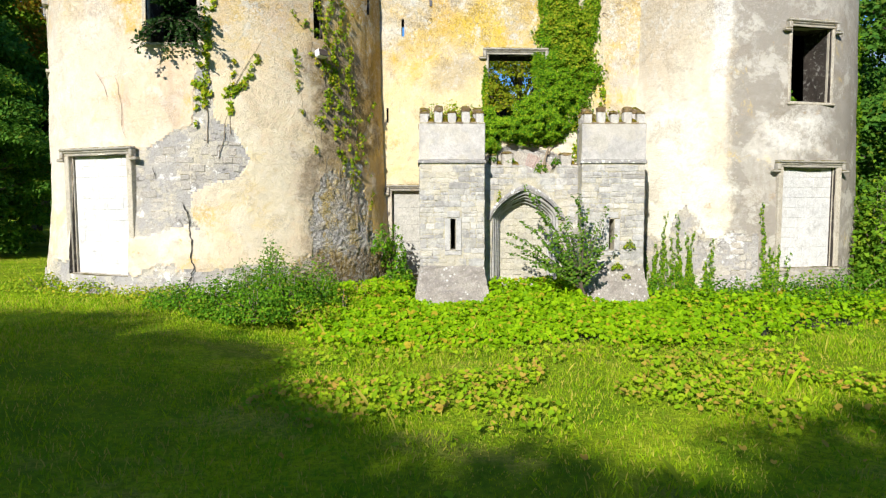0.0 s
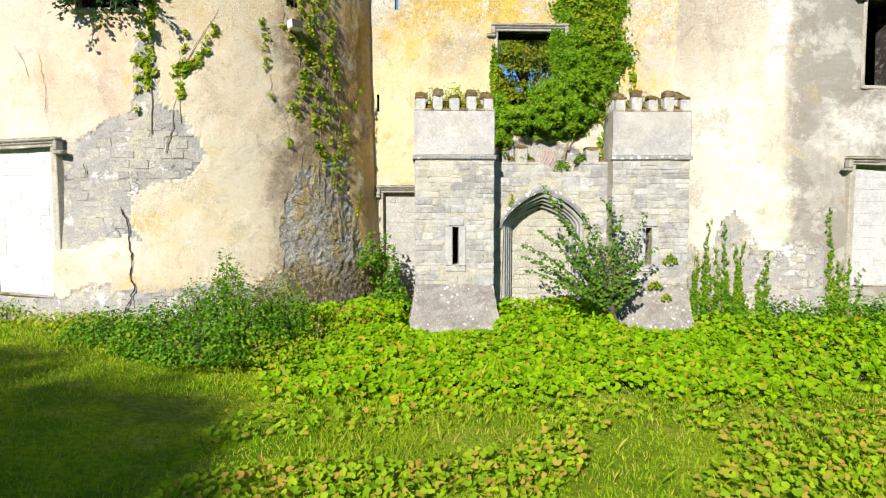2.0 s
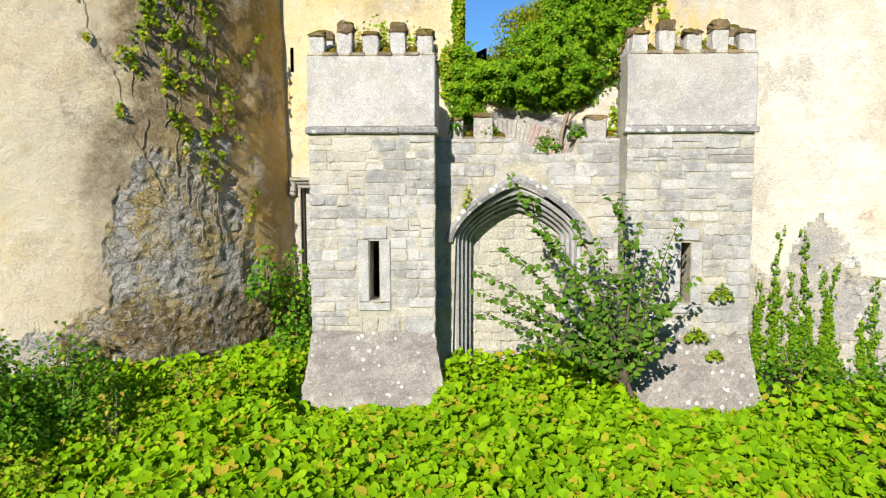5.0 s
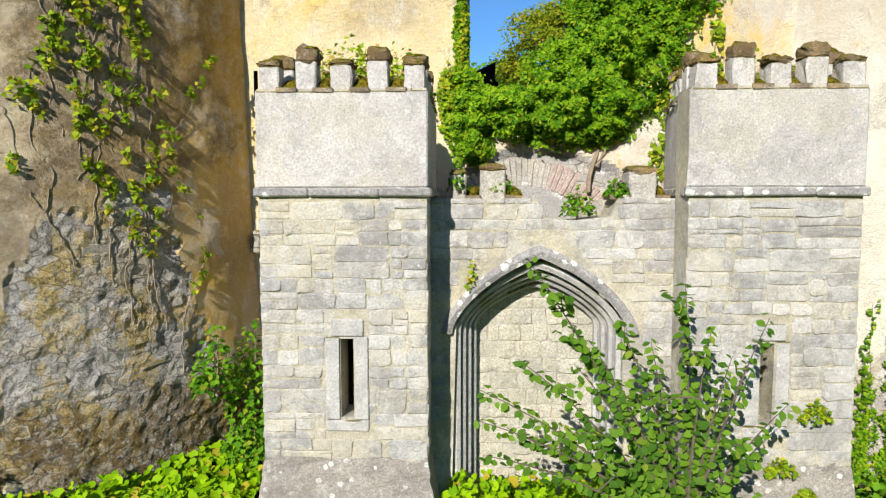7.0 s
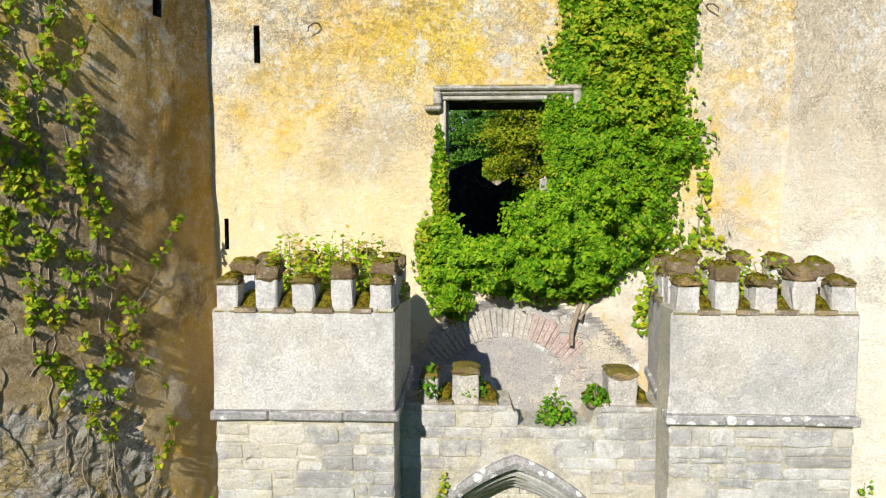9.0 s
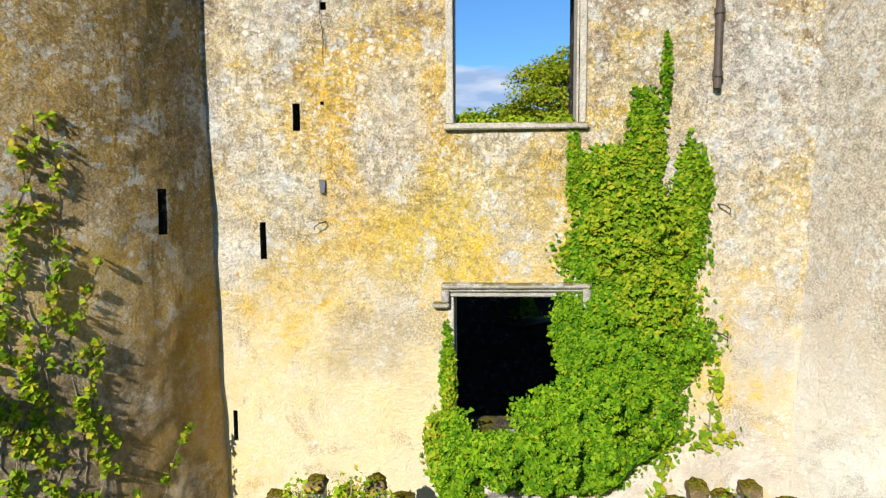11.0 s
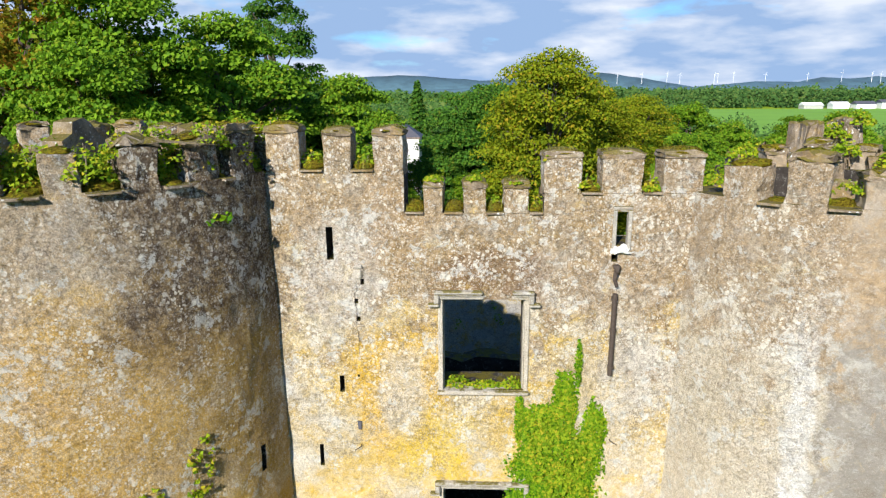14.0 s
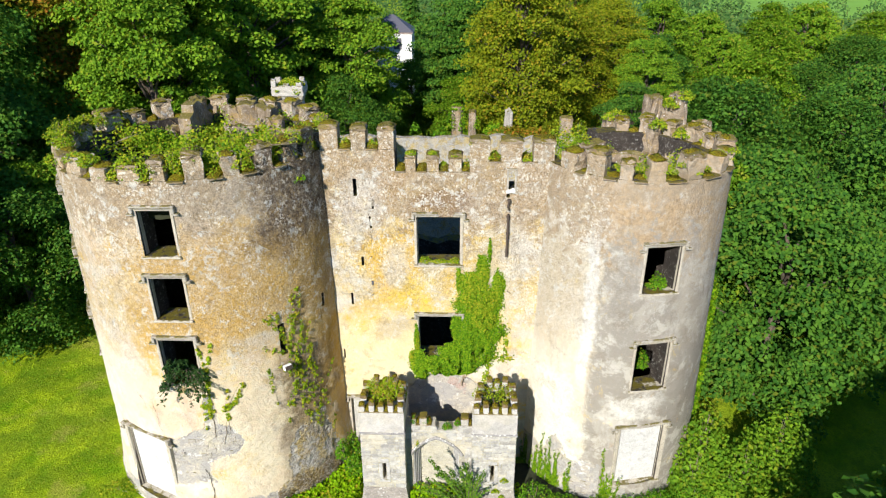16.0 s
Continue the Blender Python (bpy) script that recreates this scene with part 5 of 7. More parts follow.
def porch_wall():
    head = lambda x: 2.82 if not 2.38 < x < 3.04 else 2.62 + 0.12 * abs(x - 2.7)
    xs = stations(1.415, 3.68, 0.06, [])
    vs, fs = [], []
    pts = arch_points(0.80, 0.74, 40)

    def hole(x):
        q = x - AX
        if abs(q) >= 0.80:
            return None
        for (xa, za), (xb, zb) in zip(pts, pts[1:]):
            if xa <= q <= xb:
                return ASP + za + (zb - za) * (q - xa) / max(1e-6, xb - xa)
        return ASP

    for y in (AY + 0.003, AY + 0.45):
        for x in xs:
            lo = hole(x)
            vs += [(x, y, -0.5 if lo is None else lo), (x, y, head(x))]
    n = len(xs)
    for i in range(n - 1):
        a, b = 2 * i, 2 * i + 2
        fs += [(a, b, b + 1, a + 1), (2 * n + a, 2 * n + a + 1, 2 * n + b + 1, 2 * n + b), (a + 1, b + 1, 2 * n + b + 1, 2 * n + a + 1), (a, 2 * n + a, 2 * n + b, b)]
    wall = part("porch_wall", raw("porch_wall", vs, fs, M_MORTAR), None, porch, "coursed stone wall with a broken top over the doorway")
    # stones round the arch
    r = random.Random(5)
    z = 0.4
    while z < 2.80:
        h = r.uniform(0.09, 0.17)
        x = 1.42
        while x < 3.64:
            w = min(r.uniform(0.12, 0.36), 3.64 - x)
            xm = x + w / 2
            zt = min(z + h, head(xm))
            los = [hole(q) for q in (x, xm, x + w)]
            lo = max([-9 if q is None else q for q in los])
            clear = lo < -5 or z > lo + 0.14
            if not clear and z + h > lo + 0.17:
                z_use = lo + 0.14
            else:
                z_use = z
            if (clear or z_use > z) and zt - z_use > 0.04 and w > 0.05:
                d = r.uniform(-0.006, -0.001)
                stone_piece(r, x, x + w, z_use, zt, pose(0, AY, 0), d, "stone", M_ASHLAR, wall)
            x += w
        z += h
    for k, (half, rise, y0, thick) in enumerate(((0.56, 0.36, AY + 0.30, 0.05), (0.61, 0.43, AY + 0.21, 0.05), (0.66, 0.49, AY + 0.13, 0.05), (0.71, 0.56, AY + 0.05, 0.07))):
        arch_strip("arch_moulding", half, rise, y0, AY + 0.42, thick, wall, M_DRESSED)
    arch_strip("hood_mould", 0.785, 0.665, AY - 0.06, AY + 0.02, 0.10, wall, M_HOOD, foot=ASP - 0.02)
    for x0, x1, h in ((1.60, 1.74, 0.22), (1.87, 2.09, 0.26), (3.20, 3.44, 0.24)):
        merlon(x1 - x0, 0.3, h, wall, pose((x0 + x1) / 2, AY + 0.2, 2.82), material=M_PALESTONE, cap=0.03, cap_material=M_TMERLON)
    for x0, x1 in ((1.74, 1.87), (2.09, 2.25), (3.02, 3.20), (3.44, 3.55)):
        crenel_sill(x1 - x0, 0.3, wall, pose((x0 + x1) / 2, AY + 0.18, 2.82))
        moss_cushion((x1 - x0), 0.35, wall, pose((x0 + x1) / 2, AY + 0.22, 2.85), 0.09)
    # the doorway's filling
    part("mortar_backing", box(AX - 0.62, AX + 0.62, AY + 0.415, AY + 0.6, -0.5, 2.1, 0), M_MORTAR, wall)
    z = -0.4
    while z < 2.05:
        h = r.uniform(0.08, 0.17)
        x = AX - 0.6
        while x < AX + 0.6:
            w = min(r.uniform(0.10, 0.34), AX + 0.6 - x)
            if w > 0.03:
                d = r.uniform(-0.008, 0.004)
                stone_piece(r, x, x + w, z, z + h, pose(0, AY + 0.408, 0), d, "infill_stone", M_INFILL, wall, 0.04)
            x += w
        z += h


M_INFILL = stone("infill_stone", (0.60, 0.56, 0.44), (0.52, 0.49, 0.40), 0.2, per_object=0.3)
porch_wall()
for x0, x1 in ((0.25, 0.65), (4.35, 4.75)):
    part("side_wall", box(x0, x1, 14.15, WALL_Y + 0.02, -0.5, 3.1, 0.02, 0.01, cuts=2), M_MERLON, porch, "low mossy wall between turret and castle")


# ---- the old doorway's relieving arches in the front wall ----


def voussoirs(cx, cz, r0, r1, a0, a1, n, proud, pick):
    """A ring of wedge stones; pick(angle) gives the material."""
    for i in range(n):
        b0, b1 = radians(a0 + (a1 - a0) * (i + 0.06) / n), radians(a0 + (a1 - a0) * (i + 0.94) / n)
        j = random.uniform(-0.008, 0.008)
        y0 = WALL_Y + RECESS - proud + j
        bm = bmesh.new()
        ring_ = [(r0, b0), (r1 + random.uniform(-0.02, 0.02), b0), (r1 + random.uniform(-0.02, 0.02), b1), (r0, b1)]
        vs = [[bm.verts.new((cx + r * math.sin(b), y, cz + r * math.cos(b))) for r, b in ring_] for y in (y0, WALL_Y + RECESS + 0.06)]
        bm.faces.new(vs[0])
        for k in range(4):
            bm.faces.new((vs[0][k], vs[1][k], vs[1][(k + 1) % 4], vs[0][(k + 1) % 4]))
        bmesh.ops.recalc_face_normals(bm, faces=bm.faces)
        bmesh.ops.bevel(bm, geom=[e for e in bm.edges if all(abs(v.co.y - y0) < 1e-4 for v in e.verts)], offset=0.008, segments=1, affect="EDGES")
        part("voussoir", bm, pick(math.degrees((b0 + b1) / 2)), facade)


voussoirs(2.45, 2.0, 0.97, 1.30, -48, 62, 33, 0.014, lambda a: M_BRICK if a > 14 else M_PALESTONE)

# ---- bare stones where the render has gone ----


def rubble(parent, surface, worn, u0, u1, z0, z1, per_u, limit, seed, material):
    """Rough stones bedded in the worn patches; those past the limit are joined into one."""
    r = random.Random(seed)
    made, joined_v, joined_f = 0, [], []
    z = z0
    cells = []
    while z < z1:
        h = r.uniform(0.08, 0.20)
        u = u0
        while u < u1:
            w = r.uniform(0.12, 0.38)
            cells.append((u, z, w, h * r.uniform(0.8, 1.05)))
            u += (w + 0.012) * per_u
        z += h + 0.01
    r.shuffle(cells)
    for u, z, w, h in cells:
        if r.random() < (0.72 if u > 34 and z > 0.3 else 0.45):
            continue
        uc, zc = u + w * per_u / 2, z + h / 2
        if not all(worn(uu, zz) for uu, zz in ((u, z), (u + w * per_u, z), (uc, z + h), (uc, zc))):
            continue
        flush = worn(uc, zc) == 2
        p, n, s = surface(uc, zc, r.uniform(-0.024, -0.012) if flush else -0.016 + r.uniform(-0.016, 0.006))
        m = Matrix((( s.x, -n.x, 0, p.x), (s.y, -n.y, 0, p.y), (0, 0, 1, p.z), (0, 0, 0, 1))) @ (pose(0, 0, 0, r.uniform(-2, 2), r.uniform(-4, 4), r.uniform(-2, 2)) if flush else pose(0, 0, 0, r.uniform(-6, 6), r.uniform(-9, 9), r.uniform(-6, 6)))
        bm = box(-w / 2 + 0.004, w / 2 - 0.004, -0.004, 0.06, -h / 2 + 0.004, h / 2 - 0.004, 0.012 if flush else 0.026, 0.012 if flush else 0.022, m)
        if made < limit:
            part("rubble_stone", bm, M_RUBBLE if u > 34 else material, parent)
            made += 1
        else:
            o = len(joined_v)
            bm.verts.index_update()
            joined_v += [tuple(v.co) for v in bm.verts]
            joined_f += [tuple(v.index + o for v in f.verts) for f in bm.faces]
            bm.free()
    if joined_v:
        tagged(part("rubble_facing", raw("rubble_facing", joined_v, joined_f, material), None, parent), kind="stuff")


def on_round(axis, radius):
    """A surface with u in degrees and v in metres."""
    def f(u, v, out):
        w = radians(u)
        n = Vector((math.sin(w), -math.cos(w), 0))
        return Vector((axis[0], axis[1], v)) + n * (radius(v) + out), n, Vector((math.cos(w), math.sin(w), 0))
    return f


on_large, on_small = on_round(LT, lt_r), on_round(RT, rt_r)
rubble(large_tower, on_large, lambda a, z: 0 if L_DOOR[0] - 3 < a < L_DOOR[1] + 3 and z > 0.38 else large_worn(a, z), -58, 66, -0.2, 4.8, 13.3, 290, 3, M_PALESTONE)
rubble(small_tower, on_small, lambda a, z: 0 if a > R_DOOR[0] - 4 and z > 0.3 else small_worn(a, z), -72, 12, -0.2, 2.2, 18.5, 200, 4, M_PALESTONE)

# ---- plants ----


def tree_parts(h, crown, seed, leaf_mat, count, size, low=0.25, clumps=90, shape=LEAF_POINT):
    """A broad-leaved tree: tapered trunk and limbs, and a crown of leaf clumps with gaps. Returns trunk and crown meshes."""
    r = np.random.default_rng(seed)
    lines = [([(0, 0, -0.3), (r.normal(0, .1), r.normal(0, .1), h * 0.3), (r.normal(0, .3), r.normal(0, .3), h * 0.78)], [h * 0.024, h * 0.018, h * 0.005])]
    centres = []
    for i in range(clumps):
        z = low + (1 - low) * ((i + 0.5) / clumps)
        prof = math.sin(math.pi * min(1, (z - low) / (1 - low) * 0.84 + 0.14)) ** 0.6
        a = i * 2.399 + r.uniform(-0.4, 0.4)
        rad = crown * prof * r.uniform(0.5, 0.98)
        centres.append((rad * math.cos(a), rad * math.sin(a), z * h * r.uniform(0.92, 1.0)))
        if i % 5 == 0:
            c = centres[-1]
            lines.append(([(0, 0, h * max(0.15, z - 0.25)), (c[0] * 0.5, c[1] * 0.5, c[2] - h * 0.07), c], [h * 0.009, h * 0.006, h * 0.002]))
    C = np.array(centres)
    R = crown * r.uniform(0.16, 0.34, len(C))
    k = r.choice(len(C), count, p=R ** 2 / (R ** 2).sum())
    D = r.normal(0, 1, (count, 3))
    D /= np.linalg.norm(D, axis=1, keepdims=True)
    D[:, 2] = np.abs(D[:, 2]) * 1.0 - 0.3
    rr = R[k] * (0.25 + 0.9 * r.random(count) ** 0.6)
    P = C[k] + D * rr[:, None] * np.array([1, 1, 0.75])
    N = D * 0.7 + np.array([-0.12, -0.4, 0.65])
    S = size * r.uniform(0.6, 1.4, count)
    return tubes("trunk", lines, M_BARK), leaf_mesh("crown", P, N, S, shape, leaf_mat, 0.55)


def tree(name, h, crown, seed, leaf_mat, count, size, at, label, low=0.25, clumps=90, group="", shape=LEAF_POINT):
    t, c = tree_parts(h, crown, seed, leaf_mat, count, size, low, clumps, shape)
    ob = thing(name, label, "tree", group, at=at)
    part("trunk", t, None, ob)
    part("crown", c, None, ob)
    return ob


WOOD = "trees round the ruin"
kinds = [
    tree("tree", 14, 4.4, 11, L_TREE_A, 34000, 0.20, (-6.2, 50, -0.3), "tall broad-leaved tree with deep green crown", group=WOOD),
    tree("tree", 15.6, 4.5, 12, L_TREE_B, 46000, 0.18, (7.6, 48, -0.3), "large round-headed tree with olive crown", low=0.2, clumps=210, group=WOOD),
    tree("tree", 13, 4.2, 13, L_TREE_D, 30000, 0.20, (2.2, 57, -0.3), "dark green tree in the wood", group=WOOD),
    tree("tree", 16, 5.0, 14, L_TREE_C, 34000, 0.20, (-20, 47, -0.3), "tree turning yellow and orange in autumn", group=WOOD),
    tree("tree", 9.2, 4.2, 15, L_TREE_D, 36000, 0.165, (15.5, 19, -0.3), "low dense bushy tree beside the tower", low=0.06, group=WOOD),
    tree("tree", 8.5, 4.2, 16, L_TREE_D, 36000, 0.165, (17, 26, -0.3), "low dark bushy tree", low=0.06, group=WOOD),
    tree("tree", 9, 3.6, 17, L_TREE_E, 26000, 0.18, (-12.5, 32, -0.3), "small bright green tree in the wood", low=0.1, group=WOOD),
    tree("tree", 14, 4.6, 21, L_TREE_A, 22000, 0.27, (-30, 66, -0.3), "green tree far back in the wood", group=WOOD, shape=LEAF_TRI),
    tree("tree", 10, 4.4, 22, L_TREE_E, 20000, 0.25, (52, 70, -0.3), "rounded light green tree beyond the ruin", low=0.1, group=WOOD, shape=LEAF_TRI),
]
tree("tree", 21.0, 4.2, 23, L_TREE_D, 36000, 0.20, (-13.2, 58, -0.3), "tall dark tree rising over the wood", low=0.3, group=WOOD)


def fir(h, spread, at):
    """A conifer: straight trunk, tiers of drooping boughs with needles."""
    ob = thing("fir_tree", "tall dark conifer behind the cottage", "tree", WOOD, at=at)
    lines, P, N, S = [([(0, 0, -.3), (0, 0, h)], [.26, .02])], [], [], []
    for i in range(150):
        z = h * (0.12 + 0.87 * i / 150)
        L, a = spread * (1 - z / h) * rng.uniform(.75, 1.1) + .25, i * 2.399
        tip = Vector((L * math.cos(a), L * math.sin(a), z - .22 * L))
        if i % 3 == 0:
            lines.append(([(0, 0, z), tip], [.05, .01]))
        for _ in range(70):
            q, side = rng.random() ** .7, rng.normal(0, .16) * L
            P.append((tip.x * q - side * math.sin(a), tip.y * q + side * math.cos(a), z - .22 * L * q * q + rng.normal(0, .08)))
            N.append((.5 * math.cos(a), .5 * math.sin(a) - .3, .8))
            S.append(rng.uniform(.16, .34))
    part("trunk", tubes("trunk", lines, M_BARK), None, ob)
    part("crown", leaf_mesh("crown", P, N, S, LEAF_POINT, L_TREE_D, .5), None, ob)


for x, y, s in ((-1.9, 62, 0.76), (-4.5, 56, 0.62), (0.5, 64, 0.6)):
    copy_thing(kinds[6], pose(x, y, -0.3, 0, 0, 40 * y) @ Matrix.Diagonal((s, s, s, 1)))
fir(14.4, 3.4, (-3.6, 83, -0.3))


def plant(k, x, y, s, rz):
    """Another tree of the same kind, of another size."""
    copy_thing(kinds[k], pose(x, y, -0.3, 0, 0, rz) @ Matrix.Diagonal((s, s, s * random.uniform(0.92, 1.08), 1)))


# the wood behind and beside the ruin: kind, x, y, size
for k, x, y, s in ((0, -13, 46, 1.3), (0, -17, 40, 1.3), (3, -23, 42, 1.3), (0, -28, 38, 1.25), (3, -30, 50, 1.2), (2, -24, 32, 1.15), (0, -34, 30, 1.2), (2, -9.5, 52, 0.95), (2, -10.5, 64, 1.0), (0, 6.5, 62, 0.95), (2, 5, 68, 1.15), (2, 5, 55, 1.0), (1, 17, 62, 0.88), (1, 14, 68, 0.85), (0, 19, 54, 0.68), (2, 22, 62, 0.75), (1, 12.6, 54, 0.82), (2, 16, 46, 0.58)):
    plant(k, x, y, s, random.uniform(0, 360))
# trees to the right and behind
for k, x, y, s in ((4, 20, 38, 1.05), (5, 24, 33, 1.05), (5, 23, 24, 1.15), (6, 14.5, 25, 0.9), (5, 18, 33, 1.15), (0, 28, 18, 0.72), (5, 29, 27, 1.0), (4, 31, 40, 1.1), (6, 34, 33, 0.95), (6, 25, 46, 1.05), (5, 32, 52, 1.0), (4, 38, 45, 1.1), (5, 40, 60, 1.1), (7, -40, 44, 1.2), (7, -45, 60, 1.3), (7, -36, 62, 1.3), (7, -18, 58, 1.15)):
    plant(k, x, y, s, random.uniform(0, 360))
# trees at both sides
for k, x, y, s in ((7, -11, 66, 1.05), (6, 14, 33, 0.8), (5, -6, 47, 0.9), (6, 3, 52, 0.85), (6, 8, 50, 0.85), (0, -15, 34, 1.0), (2, -21, 26, 0.95), (2, -30, 22, 1.1), (8, 13.8, 14.3, 0.17), (8, 17.8, 12.9, 0.18), (6, -18, 26, 0.8), (2, -38, 18, 1.1), (2, -20, 19, 0.85), (0, -24, 15, 0.9), (3, -28, 11, 0.9), (4, -17, 22.5, 0.8), (8, 30, 66, 0.85), (8, 38, 74, 0.85)):
    plant(k, x, y, s, random.uniform(0, 360))
# trees farther back
for k, x, y, s in ((7, 26, 76, 0.8), (8, 46, 82, 1.0), (7, 56, 72, 0.65), (8, 60, 92, 0.9), (7, 20, 84, 0.9), (8, 36, 92, 0.85), (7, -16, 82, 0.9), (7, 10, 86, 0.98), (8, 48, 98, 0.9), (8, 44, 64, 0.85), (7, 70, 84, 0.7), (8, 34, 84, 0.9)):
    plant(k, x, y, s, random.uniform(0, 360))
# trees behind the camera, whose shadows lie on the lawn
casters = [(7, -17.9 - 2.1 * i, -24.5 + 0.4 * (i % 2), 1.45 if i else 1.48) for i in range(5)] + [(7, -16.5, -24.6, 1.38)]
casters += [(7, -13 + 2.55 * i, -24.9 + 0.35 * (i % 3), 1.237 + 0.02 * (i % 2)) for i in range(9)]
casters += [(5, 14.2, 1.6, 1.35), (5, 20.5, 3, 1.6), (5, 25.5, 5, 1.6)]
for i, (k, x, y, s) in enumerate(casters):
    copy_thing(kinds[k], pose(x, y, -0.3, 0, 0, 77 * i) @ Matrix.Diagonal((s, s, s, 1)))


def woods():
    """Tree belts far off, as one mass of leaf clumps."""
    P, S = [], []
    for i in range(2100):
        y = random.uniform(105, 620) if i < 800 else random.uniform(525, 700) if i < 1250 else random.uniform(600, 2600)
        x = (random.uniform(-0.85, 0.85) if i < 800 or i >= 1250 else random.uniform(0.1, 0.85)) * y + 2
        if 0.36 < x / y < 0.72 and 160 < y < 520:
            continue
        h, r = random.uniform(5, 8.5) * (2.2 if i >= 800 else 1), random.uniform(3, 6)
        if y > 200:
            r *= 1.6 if y < 700 else 4
        n = 90 if 800 <= i < 1250 else 260 if y < 300 else 60
        D = rng.normal(0, 1, (n, 3))
        D /= np.linalg.norm(D, axis=1, keepdims=True)
        D[:, 2] = np.abs(D[:, 2])
        P.append(np.array([x, y, -0.3]) + D * np.array([r, r, h]) * rng.uniform(0.75, 1.05, (n, 1)))
        S += [r * (0.15 if n == 260 else 0.33)] * n
    P = np.concatenate(P)
    me = leaf_mesh("far_woods", P, np.tile((0, -0.6, 0.8), (len(P), 1)), np.array(S), LEAF_POINT, L_HAZY_WOOD, 0.6)
    tagged(part("far_woods", me, None), "distant woods and hedges between fields", "woods", kind="stuff")


woods()


def scatter(blobs, density, lift, surface, size, flat=0.6):
    """Leaf places on a surface within uneven ellipses (u, v, ru, rv, thickness), in bulging clumps; surface(u, v, out) gives place and normal."""
    P, N, S = [], [], []
    for u, v, ru, rv, th in blobs:
        n = max(3, int(density * math.pi * ru * rv))
        for _ in range(n):
            a = rng.uniform(0, 2 * math.pi)
            q = math.sqrt(rng.uniform(0, 1)) * (1 + 0.12 * rng.normal()) * (1 + 0.22 * noise.noise((u * 3 + math.cos(a) * 1.6, v * 3 + math.sin(a) * 1.6, 6)))
            q2 = min(1, q)
            uu, vv = u + ru * q * math.cos(a), v + rv * q * math.sin(a)
            k = 1.0 if surface is on_front else 0.07
            bulge = 0.75 + 0.75 * noise.noise((uu * 4.2 * k, vv * 4.2, 2)) + 0.35 * noise.noise((uu * 9 * k, vv * 9, 5))
            deep = 1.0 if rng.random() < 0.72 else rng.uniform(0.2, 0.8)
            out = lift + th * max(0.08, (1 - q2 * q2) ** 0.6 * bulge * deep)
            p, nn, side = surface(uu, vv, out)
            P.append(p)
            N.append(nn * (flat + 0.3) + side * q * math.cos(a) * 0.5 + Vector((0, 0, 0.40 + 0.3 * q * math.sin(a))))
            S.append(size * rng.uniform(0.6, 1.3))
    return P, N, S


def on_front(u, v, out):
    return Vector((u, WALL_Y - out, v)), Vector((0, -1, 0)), Vector((1, 0, 0))


def ivy(name, label, blobs, density, surface, size, material, stems=(), stem_r=0.012, lift=0.02, shape=LEAF_IVY, tilt=0.55):
    ob = thing(name, label, "ivy")
    P, N, S = scatter(blobs, density, lift, surface, size)
    part("leaves", leaf_mesh("leaves", P, N, S, shape, material, tilt), None, ob)
    if stems:
        lines = []
        for pts in stems:
            fine = []
            for (a, b), (c, d) in zip(pts, pts[1:]):
                k = max(2, int(abs(d - b) / 0.15))
                fine += [(a + (c - a) * i / k, b + (d - b) * i / k) for i in range(k)]
            fine.append(pts[-1])
            line = [surface(u + 0.5 * (noise.noise((u * 3, v * 2.2, 3))) * (1.6 if surface is not on_front else 0.12), v, 0.008)[0] for u, v in fine]
            lines.append((line, [stem_r * (1 - 0.75 * i / len(line)) for i in range(len(line))]))
        tagged(part("stem", tubes("stem", lines, M_STEM, 5), None, ob), kind="stuff")
    return ob


ivy("ivy", "dense glossy ivy hanging over the window and down the wall",
    [(3.75, 6.15, .72, .72, .16), (3.78, 5.2, .80, .75, .28), (3.55, 4.4, .75, .62, .40), (3.0, 3.85, .78, .40, .50), (2.3, 3.82, .70, .32, .42), (1.75, 3.85, .30, .55, .22), (1.68, 4.8, .09, .55, .06),
     (3.45, 6.95, .38, .42, .10), (3.84, 7.35, .22, .6, .06), (4.05, 8.1, .06, .42, .04), (4.35, 6.85, .2, .55, .07), (3.08, 7.1, .08, .45, .04), (3.25, 3.6, .4, .16, .3), (1.86, 3.5, .2, .3, .22),
     (3.0, 5.3, .16, .5, .15), (2.75, 4.35, .35, .3, .2), (2.4, 4.02, .75, .13, .2)],
    2900, on_front, 0.051, L_IVY, [[(3.2, 2.9), (3.4, 4.0), (3.7, 5.5), (3.85, 7.7)], [(3.3, 3.2), (3.8, 4.5), (4.3, 7.0)]], 0.03)
ivy("ivy", "bright yellow-green ivy shoots spreading up the wall", [(3.75, 6.3, .66, .6, .26), (3.45, 6.95, .36, .42, .16), (3.84, 7.3, .2, .55, .10), (4.35, 6.85, .18, .5, .11), (3.08, 7.05, .07, .4, .06), (3.9, 5.6, .5, .5, .34), (1.7, 4.7, .08, .5, .1), (1.55, 4.0, .14, .4, .2)],
    1500, on_front, 0.050, L_IVY_Y, [[(3.5, 5.6), (3.6, 6.6), (3.85, 7.6)], [(1.7, 3.6), (1.66, 5.1)]], 0.012)
ivy("ivy", "thin yellow-green ivy strand on the pale wall", [(4.68, 4.65, .07, .5, .04), (4.62, 4.08, .34, .16, .06), (4.12, 3.75, .10, .5, .05), (4.02, 3.3, .12, .3, .08)], 420, on_front, 0.07, L_IVY_Y,
    [[(4.1, 2.9), (4.12, 4.2)], [(4.6, 3.9), (4.68, 5.1)]])
# ivy on the large tower's shaded side
tower_blobs, tower_stems = [], []


